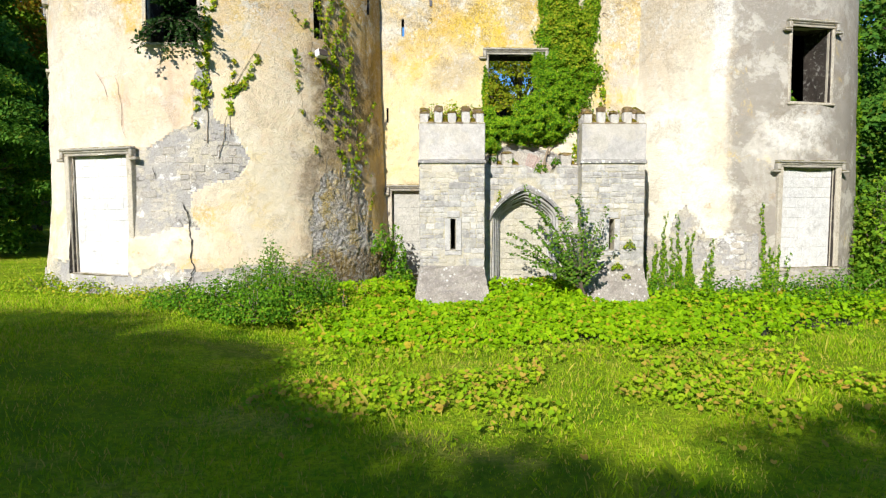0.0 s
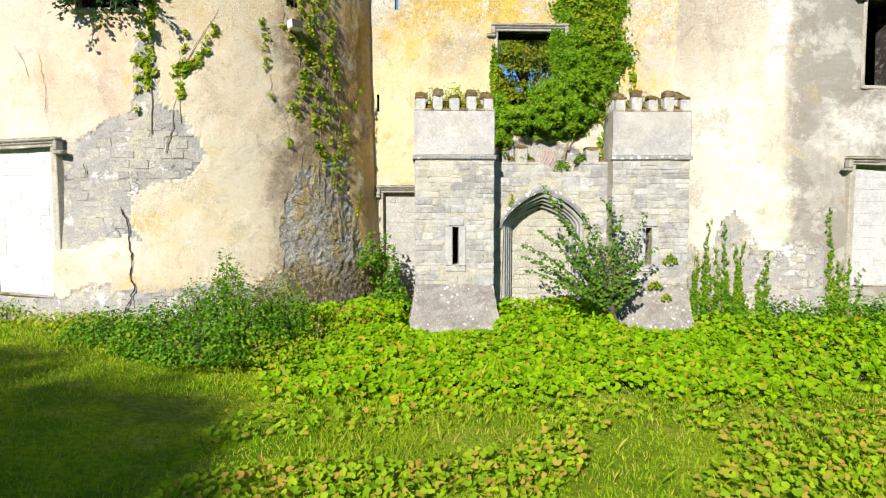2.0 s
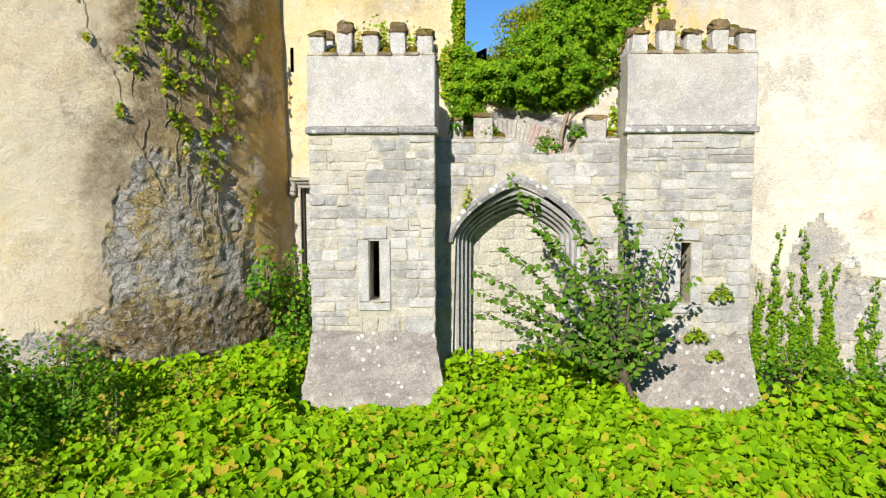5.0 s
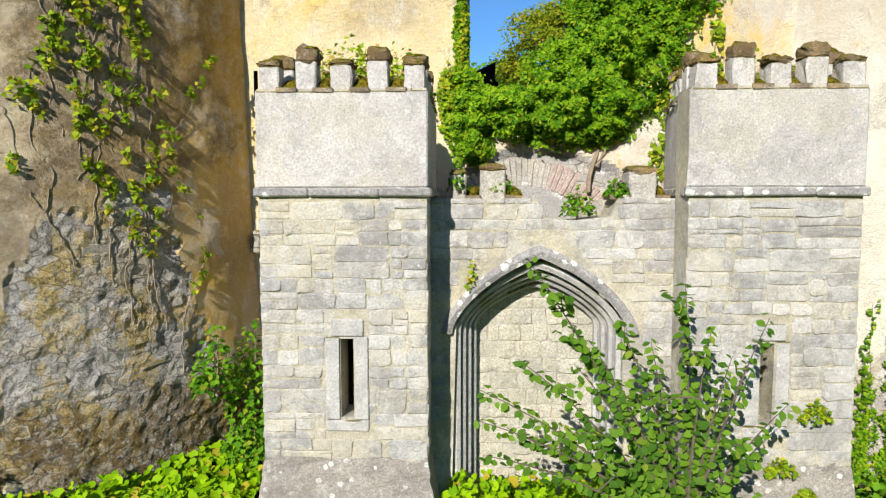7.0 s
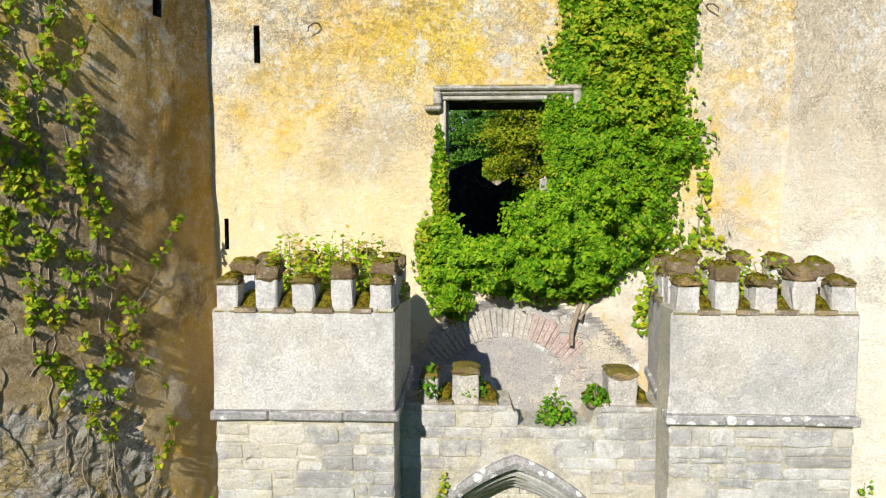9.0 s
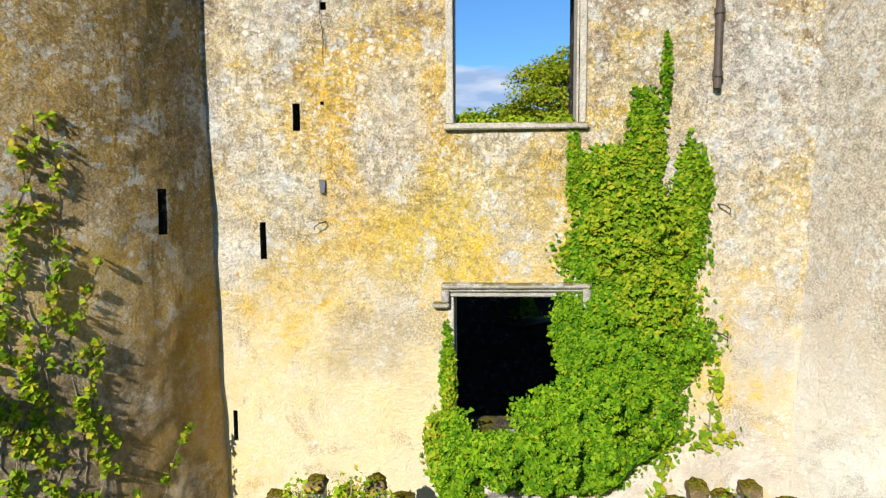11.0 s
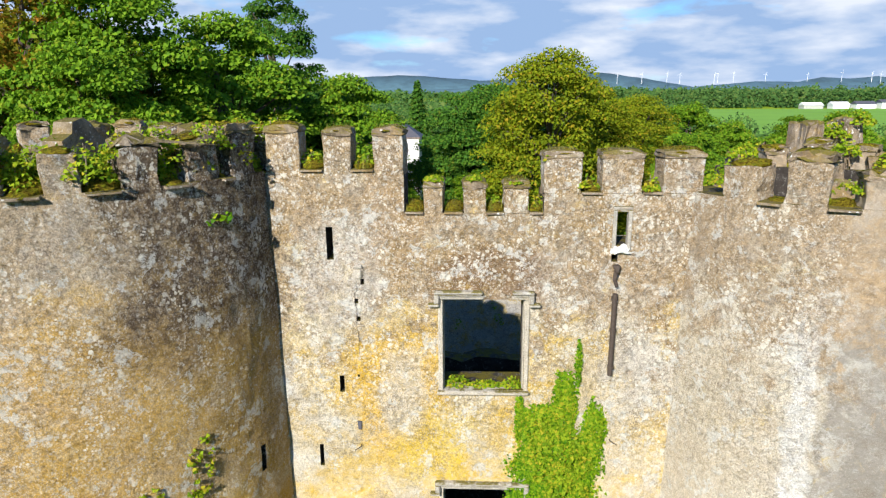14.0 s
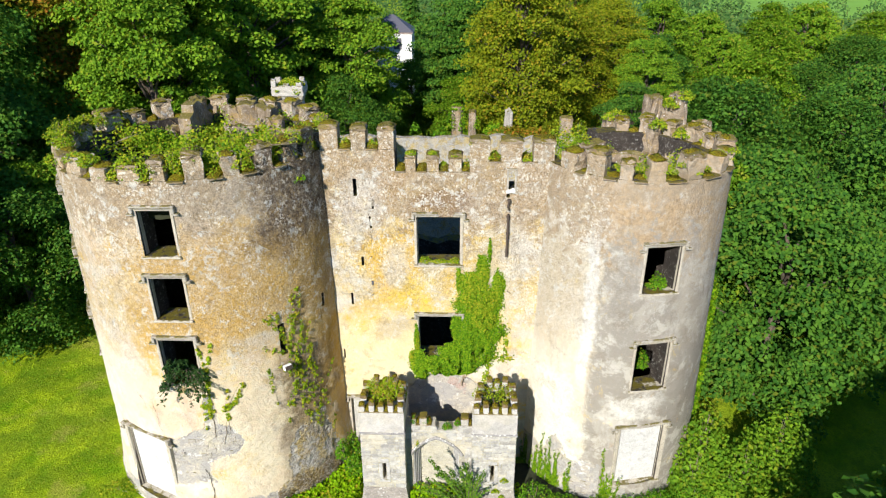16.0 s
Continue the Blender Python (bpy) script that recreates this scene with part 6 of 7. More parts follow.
def shoots(starts, blobs, stems, leafy=1.0):
    """Wandering shoots: each start is (u, v, turn from upright in degrees, length); leaves sit along the outer part."""
    for u, v, turn, length in starts:
        w, pts, done = radians(turn), [(u, v)], 0.0
        while done < length:
            w += rng.normal(0, 0.2) - 0.16 * w
            u, v, done = u + 0.11 * math.sin(w) * 13.5, v + 0.11 * math.cos(w), done + 0.11
            pts.append((u, v))
            if done > length * 0.25 and rng.random() < leafy:
                k = 1 + int(1.3 * rng.random())
                blobs += [(u + rng.normal(0, .45), v + rng.normal(0, .03), rng.uniform(.4, 1.0), rng.uniform(.035, .085), .05) for _ in range(k)]
        stems.append(pts)


shoots([(43, 2.7, 8, 2.4), (46, 2.2, -6, 3.2), (47, 3.0, 18, 2.6), (49, 2.4, -14, 2.9), (51, 2.0, 4, 3.0), (53, 1.6, -10, 3.4), (55, 1.4, 3, 3.2), (57, 1.5, 6, 2.8), (59, 1.0, -4, 3.0), (45, 4.2, -22, 2.2), (44, 4.6, 10, 2.6), (47, 4.6, 0, 2.8),
        (50, 4.8, -8, 2.7), (48, 5.2, 14, 2.4), (51, 4.0, 30, 1.9), (46, 5.4, -16, 1.8), (49, 3.6, 20, 1.6), (43, 4.6, -12, 1.6), (44, 5.0, 5, 2.0), (46, 3.4, -20, 2.2), (56, 3.4, 25, 1.5), (54, 4.4, 12, 1.8), (47, 4.0, 30, 1.6), (52, 3.2, -15, 1.6)], tower_blobs, tower_stems, 0.62)
# a denser knot half-way up
tower_blobs += [(45 + rng.normal(0, 1.6), rng.uniform(3.5, 6.9), rng.uniform(.5, 1.3), rng.uniform(.05, .13), .09) for _ in range(20)]
ivy("ivy", "straggling yellow-green ivy with bare stems on render", tower_blobs, 62, on_large, 0.054, L_IVY_Y, tower_stems, 0.007)
young = []
for u0, v0, u1, v1, n in ((8.5, 6.4, 10.5, 5.0, 8), (10.0, 5.6, 8.4, 3.9, 12), (6.5, 4.4, 10.5, 4.15, 6), (15.5, 4.25, 19, 4.4, 6), (14.5, 4.3, 15.2, 3.7, 4), (16, 4.4, 17.5, 5.0, 3), (19, 4.4, 25, 5.2, 4), (11, 5.9, 14, 6.6, 4), (7.2, 5.0, 6.2, 3.3, 6)):
    for i in range(n):
        q = (i + rng.uniform(-.3, .3)) / n
        young.append((u0 + (u1 - u0) * q + rng.normal(0, .3), v0 + (v1 - v0) * q, rng.uniform(.4, 1.1), rng.uniform(.04, .12), .05))
ivy("ivy", "young yellow-green ivy below the tower window", young, 70, on_large, 0.065, L_IVY_Y, [[(9, 3.2), (9.5, 5.0), (8.5, 6.6)], [(15, 3.4), (16, 4.3), (24, 5.3)], [(12, 2.9), (14.5, 3.8), (15.5, 4.6)]], 0.01)
# strands on the small tower's foot
strands, strand_stems = [], []
for k in range(30):
    u = rng.uniform(-68, -26) if k < 23 else rng.uniform(-9, 0)
    top, lean = rng.uniform(0.5, 1.35) * (1.5 if k % 7 == 0 or k >= 26 else 1), rng.normal(0, 2.0)
    for z in np.arange(-0.2, top, 0.07):
        f = max(0.0, z) / top
        strands.append((u + lean * f + rng.normal(0, .5), z, rng.uniform(.3, .9) * (1.9 - 1.4 * f), .06, .06))
    strand_stems.append([(u, -0.2), (u + lean * 0.5, top * 0.5), (u + lean, top)])
ivy("ivy", "upright ivy strands climbing the tower foot", strands, 105, on_small, 0.036, L_IVY, strand_stems, 0.006)
side = [(u, z, 3.0 + 1.5 * rng.random(), .5, .18) for z in np.arange(0.3, 6.8, 0.45) for u in (72 + 2 * rng.normal(), 79)]
ivy("ivy", "thick ivy on the outer side of the tower", side, 22, on_small, 0.10, L_IVY, (), 0.02)


def clump(name, label, category, spots, count, size, material, shape=LEAF_POINT, stems=0, kind="", tilt=0.5):
    """Low leafy growth: spots are (x, y, z, rx, ry, height)."""
    P, N, S, lines = [], [], [], []
    total = sum(s[3] * s[4] for s in spots)
    for x, y, z, rx, ry, h in spots:
        n = max(10, int(count * rx * ry / total))
        a, q = rng.uniform(0, 2 * math.pi, n), np.sqrt(rng.uniform(0, 1, n))
        t = rng.uniform(0.15, 1, n) ** 0.6
        top = h * (1 - 0.75 * q ** 2) * (0.8 + 0.4 * rng.random(n))
        P.append(np.stack([x + rx * q * np.cos(a), y + ry * q * np.sin(a), z + top * t], 1))
        N.append(np.stack([0.6 * q * np.cos(a), 0.6 * q * np.sin(a) - 0.25, np.full(n, 0.9)], 1))
        S.append(size * rng.uniform(0.6, 1.35, n))
        for _ in range(stems):
            w, d = rng.uniform(0, 6.28), rng.uniform(0, 0.8)
            lines.append(([(x, y, z), (x + rx * d * .6 * math.cos(w), y + ry * d * .6 * math.sin(w), z + h * .5), (x + rx * d * math.cos(w), y + ry * d * math.sin(w), z + h * (1 - .5 * d))], [.012, .008, .004]))
    ob = thing(name, label, category, kind=kind)
    part("leaves", leaf_mesh("leaves", np.concatenate(P), np.concatenate(N), np.concatenate(S), shape, material, tilt), None, ob)
    if lines:
        tagged(part("stem", tubes("stem", lines, M_STEM, 5), None, ob), kind="stuff")
    return ob


# undergrowth along the walls
clump("nettle_bush", "dense green nettles and brambles by the tower foot", "bush",
      [(-2.75, 11.0, -.1, .70, .55, 1.15), (-2.0, 11.3, -.1, .55, .5, .95), (-3.35, 11.1, 0, .45, .4, .85), (-2.4, 10.6, -.1, .6, .5, .75), (-2.9, 11.2, .2, .35, .3, 1.1), (-3.6, 10.3, -.1, .7, .6, .75), (-2.9, 9.9, -.1, .7, .5, .6), (-4.4, 10.5, 0, .7, .4, .55)], 17000, 0.050, L_BUSH, stems=9)
clump("weeds", "low weeds and grass beside the nettles", "undergrowth",
      [(-1.2, 12.3, -.2, .6, .6, .55), (-2.4, 10.2, -.1, 1.0, .5, .35), (-4.3, 10.8, .1, .8, .4, .35), (-3.6, 10.3, 0, .9, .5, .3), (-1.5, 11.2, -.2, .5, .5, .5)], 4200, 0.045, L_WEED, stems=5)
clump("bush", "leafy green bush in the corner between tower and turret", "bush", [(-.62, 14.3, .3, .32, .4, 1.15), (-.5, 14.0, -.2, .45, .5, .8), (-.9, 13.9, .7, .25, .3, .75)], 1900, 0.075, L_BUSH, stems=5)
clump("undergrowth", "tangle of brambles and weeds along the tower foot", "undergrowth",
      [(5.7, 13.0, -.3, .7, .6, .8), (6.6, 12.6, -.3, .9, .6, .65), (7.7, 12.4, -.3, 1.0, .6, .7), (8.8, 12.5, -.3, .9, .6, .75), (9.8, 12.7, -.3, .9, .7, .8), (10.9, 12.8, -.3, 1.0, .8, 1.0), (6.0, 12.0, -.3, 1.2, .7, .4), (8.5, 11.6, -.3, 1.6, .8, .45), (11.0, 11.6, -.3, 1.6, 1.0, .6)],
      12000, 0.07, L_BUSH, stems=5)
clump("bramble_thicket", "tall bramble and elder thicket against the tower", "bush", [(11.4, 14.0, -.3, 1.1, 1.0, 3.1), (12.6, 13.2, -.3, 1.3, 1.1, 2.6), (11.0, 13.3, -.3, .7, .6, 2.2), (13.8, 13.8, -.3, 1.5, 1.4, 3.2)], 12000, 0.12, L_TREE_A, stems=14)
clump("weeds", "low weeds along the wall foot of the tower", "undergrowth", [(-5.6, 11.5, .05, .9, .3, .3), (-6.8, 12.0, .1, .9, .35, .35), (-8.2, 12.7, .1, .8, .5, .4), (-5.0, 11.2, .05, .8, .4, .35)], 2600, 0.06, L_IVY_Y, stems=4)


def cover():
    """A carpet of round leaves before the porch, mounded towards the walls."""
    n = 27000
    P, N, S = [], [], []
    while len(P) < n:
        x, y = rng.uniform(-3.2, 10.5), rng.uniform(7.6, 14.6)
        edge = 9.0 + 0.5 * noise.noise((x * 0.6, 2, 0)) + 0.35 * max(0, x - 5) + 1.9 * max(0, -1.5 - x) + rng.normal(0, 0.35)
        if y < edge or (x < 0 and (x - LT[0]) ** 2 + (y - LT[1]) ** 2 < 4.4 ** 2) or (x > 5.2 and y > 12.6):
            continue
        if (0.0 < x < 1.42 or 3.55 < x < 4.95) and y > 12.55 or (1.42 < x < 3.55 and y > 13.2) or (x > 4.9 and y > 13.6):
            continue
        if x > 5 and rng.random() < 0.55:
            continue
        h = 0.10 + 0.26 * min(1, max(0, (y - 8.6) / 3)) + 0.10 * noise.noise((x * 1.2, y * 1.2, 7))
        if 1.4 < x < 3.6 and y > 11.8:
            h += 0.22 * min(1, (y - 11.8))
        before = max(min(x + 0.25, 1.65 - x), min(x - 3.45, 5.2 - x)) / 0.3
        if before > 0 and y > 11.4:
            h *= 1 - 0.75 * min(1.0, (y - 11.4) / 0.6) * min(1.0, before)
        elif x < 0 and y > 12:
            h += 0.15
        z = ground_z(x, y) + h * rng.uniform(0.5, 1.0) + 0.05 * noise.noise((x * 3.5, y * 3.5, 3))
        P.append((x, y, z))
        N.append((rng.normal(0, .1), -0.42, 1.0))
        S.append(rng.choice((0.055, 0.07, 0.088, 0.11)) * rng.uniform(0.85, 1.15))
    # dark soil sheet, added so that the gaps between the leaves look shaded
    vs, fs, w = [], [], 46
    for j in range(24):
        for i in range(w):
            x, y = -3.0 + i * 0.25, 9.0 + j * 0.25
            inside = y > 9.1 + 0.35 * max(0, x - 5) + 1.9 * max(0, -1.2 - x)
            vs.append((x, y, ground_z(x, y) + (0.03 if inside else -0.08)))
    fs = [(j * w + i, j * w + i + 1, (j + 1) * w + i + 1, (j + 1) * w + i) for j in range(23) for i in range(w - 1)]
    tagged(part("soil", raw("soil", vs, fs, M_SOIL), None, smooth=True), "dark soil sheet under the leaves that darkens their gaps", "soil", kind="structure")
    ob = thing("leaf_carpet", "carpet of round bright green leaves in front of the porch", "ground cover", kind="stuff")
    part("leaves", leaf_mesh("leaves", P, N, S, LEAF_ROUND, L_COVER, 0.48), None, ob)
    k = 6500
    Q = np.array([(rng.uniform(-2.0, 7.5), 6.5 + 0.85 * rng.normal()) for _ in range(k)])
    keep = [i for i in range(k) if noise.noise((Q[i, 0] * .7, Q[i, 1] * .9, 5)) > -0.1 and 3 < Q[i, 1] < 10.2]
    P = [(Q[i, 0], Q[i, 1], ground_z(*Q[i]) + rng.uniform(.04, .15)) for i in keep]
    part("scattered_leaves", leaf_mesh("scattered_leaves", P, [(0, -.4, 1)] * len(P), rng.uniform(.04, .09, len(P)), LEAF_ROUND, L_WEED, 0.4), None, ob)


def grass():
    """Grass blades on the lawn, thicker where the camera passes."""
    n = 125000
    X = np.concatenate([rng.uniform(-11, 12, n), rng.uniform(-22, -7, 26000)])
    Y = np.concatenate([2.0 + 10.0 * rng.uniform(0, 1, n) ** 0.85, rng.uniform(6, 22, 26000)])
    ok = ~(((X - LT[0]) ** 2 + (Y - LT[1]) ** 2 < 4.45 ** 2) | ((X > -1) & (Y > 10.6) & (X < 9)))
    X, Y = X[ok], Y[ok]
    Z = np.array([ground_z(x, y) for x, y in zip(X, Y)])
    tuft = np.array([0.75 + 0.8 * noise.noise((x * 0.8, y * 0.8, 11)) for x, y in zip(X, Y)])
    H = (0.035 + 0.06 * rng.random(len(X))) * np.clip(tuft, 0.35, 1.6)
    tall = rng.random(len(X)) < 0.007
    H[tall] *= 3.6
    W = 0.004 + 0.004 * rng.random(len(X))
    A = rng.uniform(0, 2 * math.pi, len(X))
    lean = H * rng.uniform(0.15, 0.8, len(X))
    dx, dy = np.cos(A), np.sin(A)
    B = rng.uniform(0, 2 * math.pi, len(X))
    V = np.stack([np.stack([X - W * dx, Y - W * dy, Z], 1), np.stack([X + W * dx, Y + W * dy, Z], 1),
                  np.stack([X + W * .7 * dx + .4 * lean * np.cos(B), Y + W * .7 * dy + .4 * lean * np.sin(B), Z + H * .6], 1),
                  np.stack([X + lean * np.cos(B), Y + lean * np.sin(B), Z + H], 1)], 1).reshape(-1, 3)
    T = (np.array([(0, 1, 2), (0, 2, 3)])[None] + (np.arange(len(X)) * 4)[:, None, None]).reshape(-1, 3)
    me = bpy.data.meshes.new("grass")
    me.vertices.add(len(V))
    me.vertices.foreach_set("co", V.astype(np.float32).ravel())
    me.loops.add(T.size)
    me.loops.foreach_set("vertex_index", T.astype(np.int32).ravel())
    me.polygons.add(len(T))
    me.polygons.foreach_set("loop_start", np.arange(0, T.size, 3, dtype=np.int32))
    me.update(calc_edges=True)
    me.materials.append(L_GRASS)
    tagged(part("grass", me, None), "uncut meadow grass with dry yellow blades", "grass", kind="stuff")


cover()
grass()


def shrub():
    """The many-stemmed shrub before the porch, with leaves in rows along arching shoots."""
    ob = thing("shrub", "green shrub with arching leafy shoots in front of the doorway", "shrub")
    base = Vector((3.46, 12.25, 0.12))
    lines_trunk = [((3.48, 12.3, -0.35), (3.44, 12.27, -0.1), (3.46, 12.25, 0.14)), ((3.36, 12.3, -0.35), (3.4, 12.27, -0.1), (3.44, 12.25, 0.14)), ((3.58, 12.33, -0.35), (3.55, 12.27, 0.0), (3.48, 12.25, 0.2))]
    lines, P, N, S = [(pts, [.04, .032, .025]) for pts in lines_trunk], [], [], []
    tips = [(2.20, 12.15, 2.36), (1.83, 12.1, 1.38), (2.12, 12.1, 1.62), (3.39, 12.2, 2.18), (3.98, 12.1, 1.94), (4.10, 12.0, 1.33), (2.88, 12.1, 1.88), (1.83, 12.0, 1.17), (1.86, 11.9, .95), (3.80, 11.8, .71),
            (2.67, 12.2, 1.75), (3.56, 12.1, 1.86), (2.5, 11.7, 1.2), (2.3, 11.5, .75), (3.75, 11.6, 1.1), (2.75, 11.7, 1.0), (2.6, 12.4, 1.5), (3.2, 12.4, 1.7), (3.8, 12.3, 1.6), (2.15, 12.3, .95), (2.9, 11.9, 1.5)]
    shoots_ = []
    for tip in tips:
        shoots_.append((base, Vector(tip), 0.14, 0.017))
    for tip in tips[:14]:
        # side twigs
        for q in (0.45, 0.62, 0.78):
            if random.random() < 0.45:
                a = base.lerp(Vector(tip), q) + Vector((0, 0, 0.10))
                shoots_.append((a, a + Vector((random.uniform(-.32, .32), random.uniform(-.3, .12), random.uniform(-.02, .3))), 0.1, 0.008))
    for a, tip, bare, thick in shoots_:
        L = (tip - a).length
        mid = a.lerp(tip, 0.45) + Vector((random.uniform(-.06, .06), random.uniform(-.06, .06), 0.13 * L))
        at = lambda t: a.lerp(mid, t) * (1 - t) + mid.lerp(tip, t) * t
        lines.append(([at(i / 9) for i in range(10)], [thick * (1 - 0.85 * i / 9) for i in range(10)]))
        k = int(L / 0.027)
        for i in range(int(k * bare), k + 1):
            p = at(i / k)
            d = (at(min(1, i / k + 0.1)) - at(i / k - 0.05)).normalized()
            s = d.cross(Vector((0, -0.5, 1))).normalized() * (1 if i % 2 else -1)
            P.append(p + s * 0.035 + Vector([rng.normal(0, .014) for _ in range(3)]) + Vector((0, 0, -0.012)))
            N.append(Vector((0, -0.55, 1.0)) + s * 0.5)
            S.append(rng.uniform(0.07, 0.11) * (1.1 - 0.3 * i / k))
    part("stem", tubes("stem", lines, M_BARK, 5), None, ob)
    part("leaves", leaf_mesh("leaves", P, N, S, LEAF_OVAL, L_SHRUB, 0.30), None, ob)


shrub()


def conifer():
    """The dark growth that sticks out of the lowest tower window."""
    ob = thing("window_shrub", "dark evergreen shrub growing out of the tower window", "shrub")
    c, n, s = on_large(1.5, 5.75, -0.15)
    lines, P, N, S = [], [], [], []
    for i in range(30):
        a = rng.uniform(0, 6.28)
        d = n * rng.uniform(0.35, 0.9) + s * math.cos(a) * 0.9 + Vector((0, 0, math.sin(a) * 0.75 - 0.1))
        L = rng.uniform(0.6, 1.0)
        tip = c + d * L + Vector((0, 0, -0.2))
        lines.append(([c, c.lerp(tip, 0.5) + Vector((0, 0, 0.07)), tip], [0.014, 0.009, 0.004]))
        for k in range(60):
            t = rng.uniform(0.2, 1.02)
            P.append(c.lerp(tip, t) + Vector([rng.normal(0, .045) for _ in range(3)]) + Vector((0, 0, 0.07 * (1 - abs(2 * t - 1)))))
            N.append((0, -0.3, 1))
            S.append(rng.uniform(.06, .10))
    part("stem", tubes("stem", lines, M_BARK, 5), None, ob)
    part("leaves", leaf_mesh("leaves", P, N, S, LEAF_POINT, L_FIR, 0.6), None, ob)


conifer()
# growth on the heads of walls and towers
spots = []
for i in range(34):
    a, r = rng.uniform(0, 6.28), 3.3 * math.sqrt(rng.random())
    spots.append((LT[0] + r * math.cos(a), LT[1] + r * math.sin(a), 10.7, rng.uniform(.4, .9), rng.uniform(.4, .9), rng.uniform(.5, 1.15)))
clump("roof_growth", "ivy and weeds growing on the large tower's roof", "undergrowth", spots, 17000, 0.075, L_IVY_Y, LEAF_IVY, stems=2)
clump("roof_growth", "dark ivy tangle on the large tower's roof", "undergrowth", [(s[0] + .4, s[1] + .3, s[2], s[3], s[4], s[5] * .8) for s in spots[::2]], 9000, 0.075, L_IVY, LEAF_IVY, stems=2)
spots = [(RT[0] + 2.0 * math.sqrt(rng.random()) * math.cos(a), RT[1] + 1.9 * math.sin(a), 10.0, .5, .5, rng.uniform(.5, 1.1)) for a in rng.uniform(0, 6.28, 14)]
clump("roof_growth", "weeds and ivy on the small tower's roof", "undergrowth", spots, 8000, 0.065, L_IVY_Y, LEAF_IVY, stems=2)
for x0, lab in ((0.71, "ferns and ivy on the turret roof"), (4.25, "mossy weeds on the turret roof")):
    clump("roof_growth", lab, "undergrowth", [(x0 + dx, 13.4 + dy, 3.6, .35, .35, .62 if x0 < 1 else .5) for dx, dy in ((-.35, .2), (.1, .35), (.4, .1), (0, -.2))], 3200 if x0 < 1 else 900, 0.05, L_WEED if x0 < 1 else L_IVY_Y, stems=3)
clump("sill_grass", "grass and ferns growing on the window sill", "grass", [(2.0, 15.3, 7.6, .25, .14, .2), (2.5, 15.3, 7.6, .3, .14, .12), (2.95, 15.3, 7.6, .2, .14, .16)], 700, 0.055, L_IVY_Y)
clump("wall_weed", "leafy weeds on the mossy merlons", "plant", [(1.62, 15.3, 11.2, .17, .2, .1), (2.27, 15.3, 11.2, .14, .2, .09), (2.95, 15.2, 11.17, .16, .12, .05), (3.4, 15.15, 11.5, .05, .05, .16), (4.0, 15.15, 11.1, .1, .1, .1), (5.05, 15.1, 11.05, .15, .08, .09)], 700, 0.045, L_IVY_Y, LEAF_IVY)
clump("roof_growth", "bright ivy over the tower's battlements", "undergrowth", [(LT[0] + 3.45 * math.sin(radians(a)), LT[1] - 3.45 * math.cos(radians(a)), 11.35, .42, .34, .55 if a % 20 else .4) for a in range(4, 84, 9)], 6500, 0.055, L_IVY_Y, LEAF_IVY, stems=2)
clump("wall_weed", "leafy sapling on the broken porch wall", "plant", [(2.75, 13.2, 2.62, .17, .12, .28), (2.02, 13.25, 2.85, .16, .12, .25), (1.66, 13.2, 2.85, .1, .12, .28), (3.1, 13.2, 2.8, .12, .12, .2)], 800, 0.045, L_BUSH, stems=3)
clump("wall_weed", "tuft of ferns in the turret's joints", "plant", [(4.62, 12.6, .95, .14, .07, .2), (4.35, 12.6, .5, .14, .07, .16), (4.55, 12.58, .3, .1, .06, .12), (1.78, 13.05, 1.95, .05, .05, .35)], 420, 0.045, L_IVY_Y)
for x, y, r, h in ((-.4, 15.4, .25, .3), (0.5, 15.4, .2, .22), (3.3, 15.4, .2, .25), (4.1, 15.4, .22, .22), (5.1, 15.4, .25, .25), (2.6, 15.4, .15, .2)):
    clump("wall_weed", "small weeds on the wall head", "plant", [(x, y, front_top(x) + .03, r, .2, h)], 140, 0.06, L_IVY_Y, stems=4)
spots = [(LT[0] + r * math.sin(a), LT[1] - r * math.cos(a), L_TOP + dz, rng.uniform(.2, .42), rng.uniform(.18, .34), rng.uniform(.2, .55)) for a, r, dz in zip(np.linspace(-1.8, 1.6, 46) + rng.normal(0, .04, 46), rng.uniform(3.6, 3.95, 46), rng.uniform(-.02, .45, 46))]
clump("wall_weed", "ivy and weeds between the tower's merlons", "plant", spots, 12000, 0.048, L_IVY_Y, LEAF_IVY, stems=2)
spots = [(RT[0] + r * math.sin(a), RT[1] - r * math.cos(a), R_TOP + dz, rng.uniform(.12, .26), rng.uniform(.12, .25), rng.uniform(.08, .24)) for a, r, dz in zip(np.linspace(-1.1, 1.8, 26) + rng.normal(0, .05, 26), rng.uniform(2.5, 2.85, 26), rng.uniform(-.02, .4, 26))]
clump("wall_weed", "weeds between the small tower's merlons", "plant", spots, 4200, 0.038, L_IVY_Y, LEAF_IVY, stems=2)


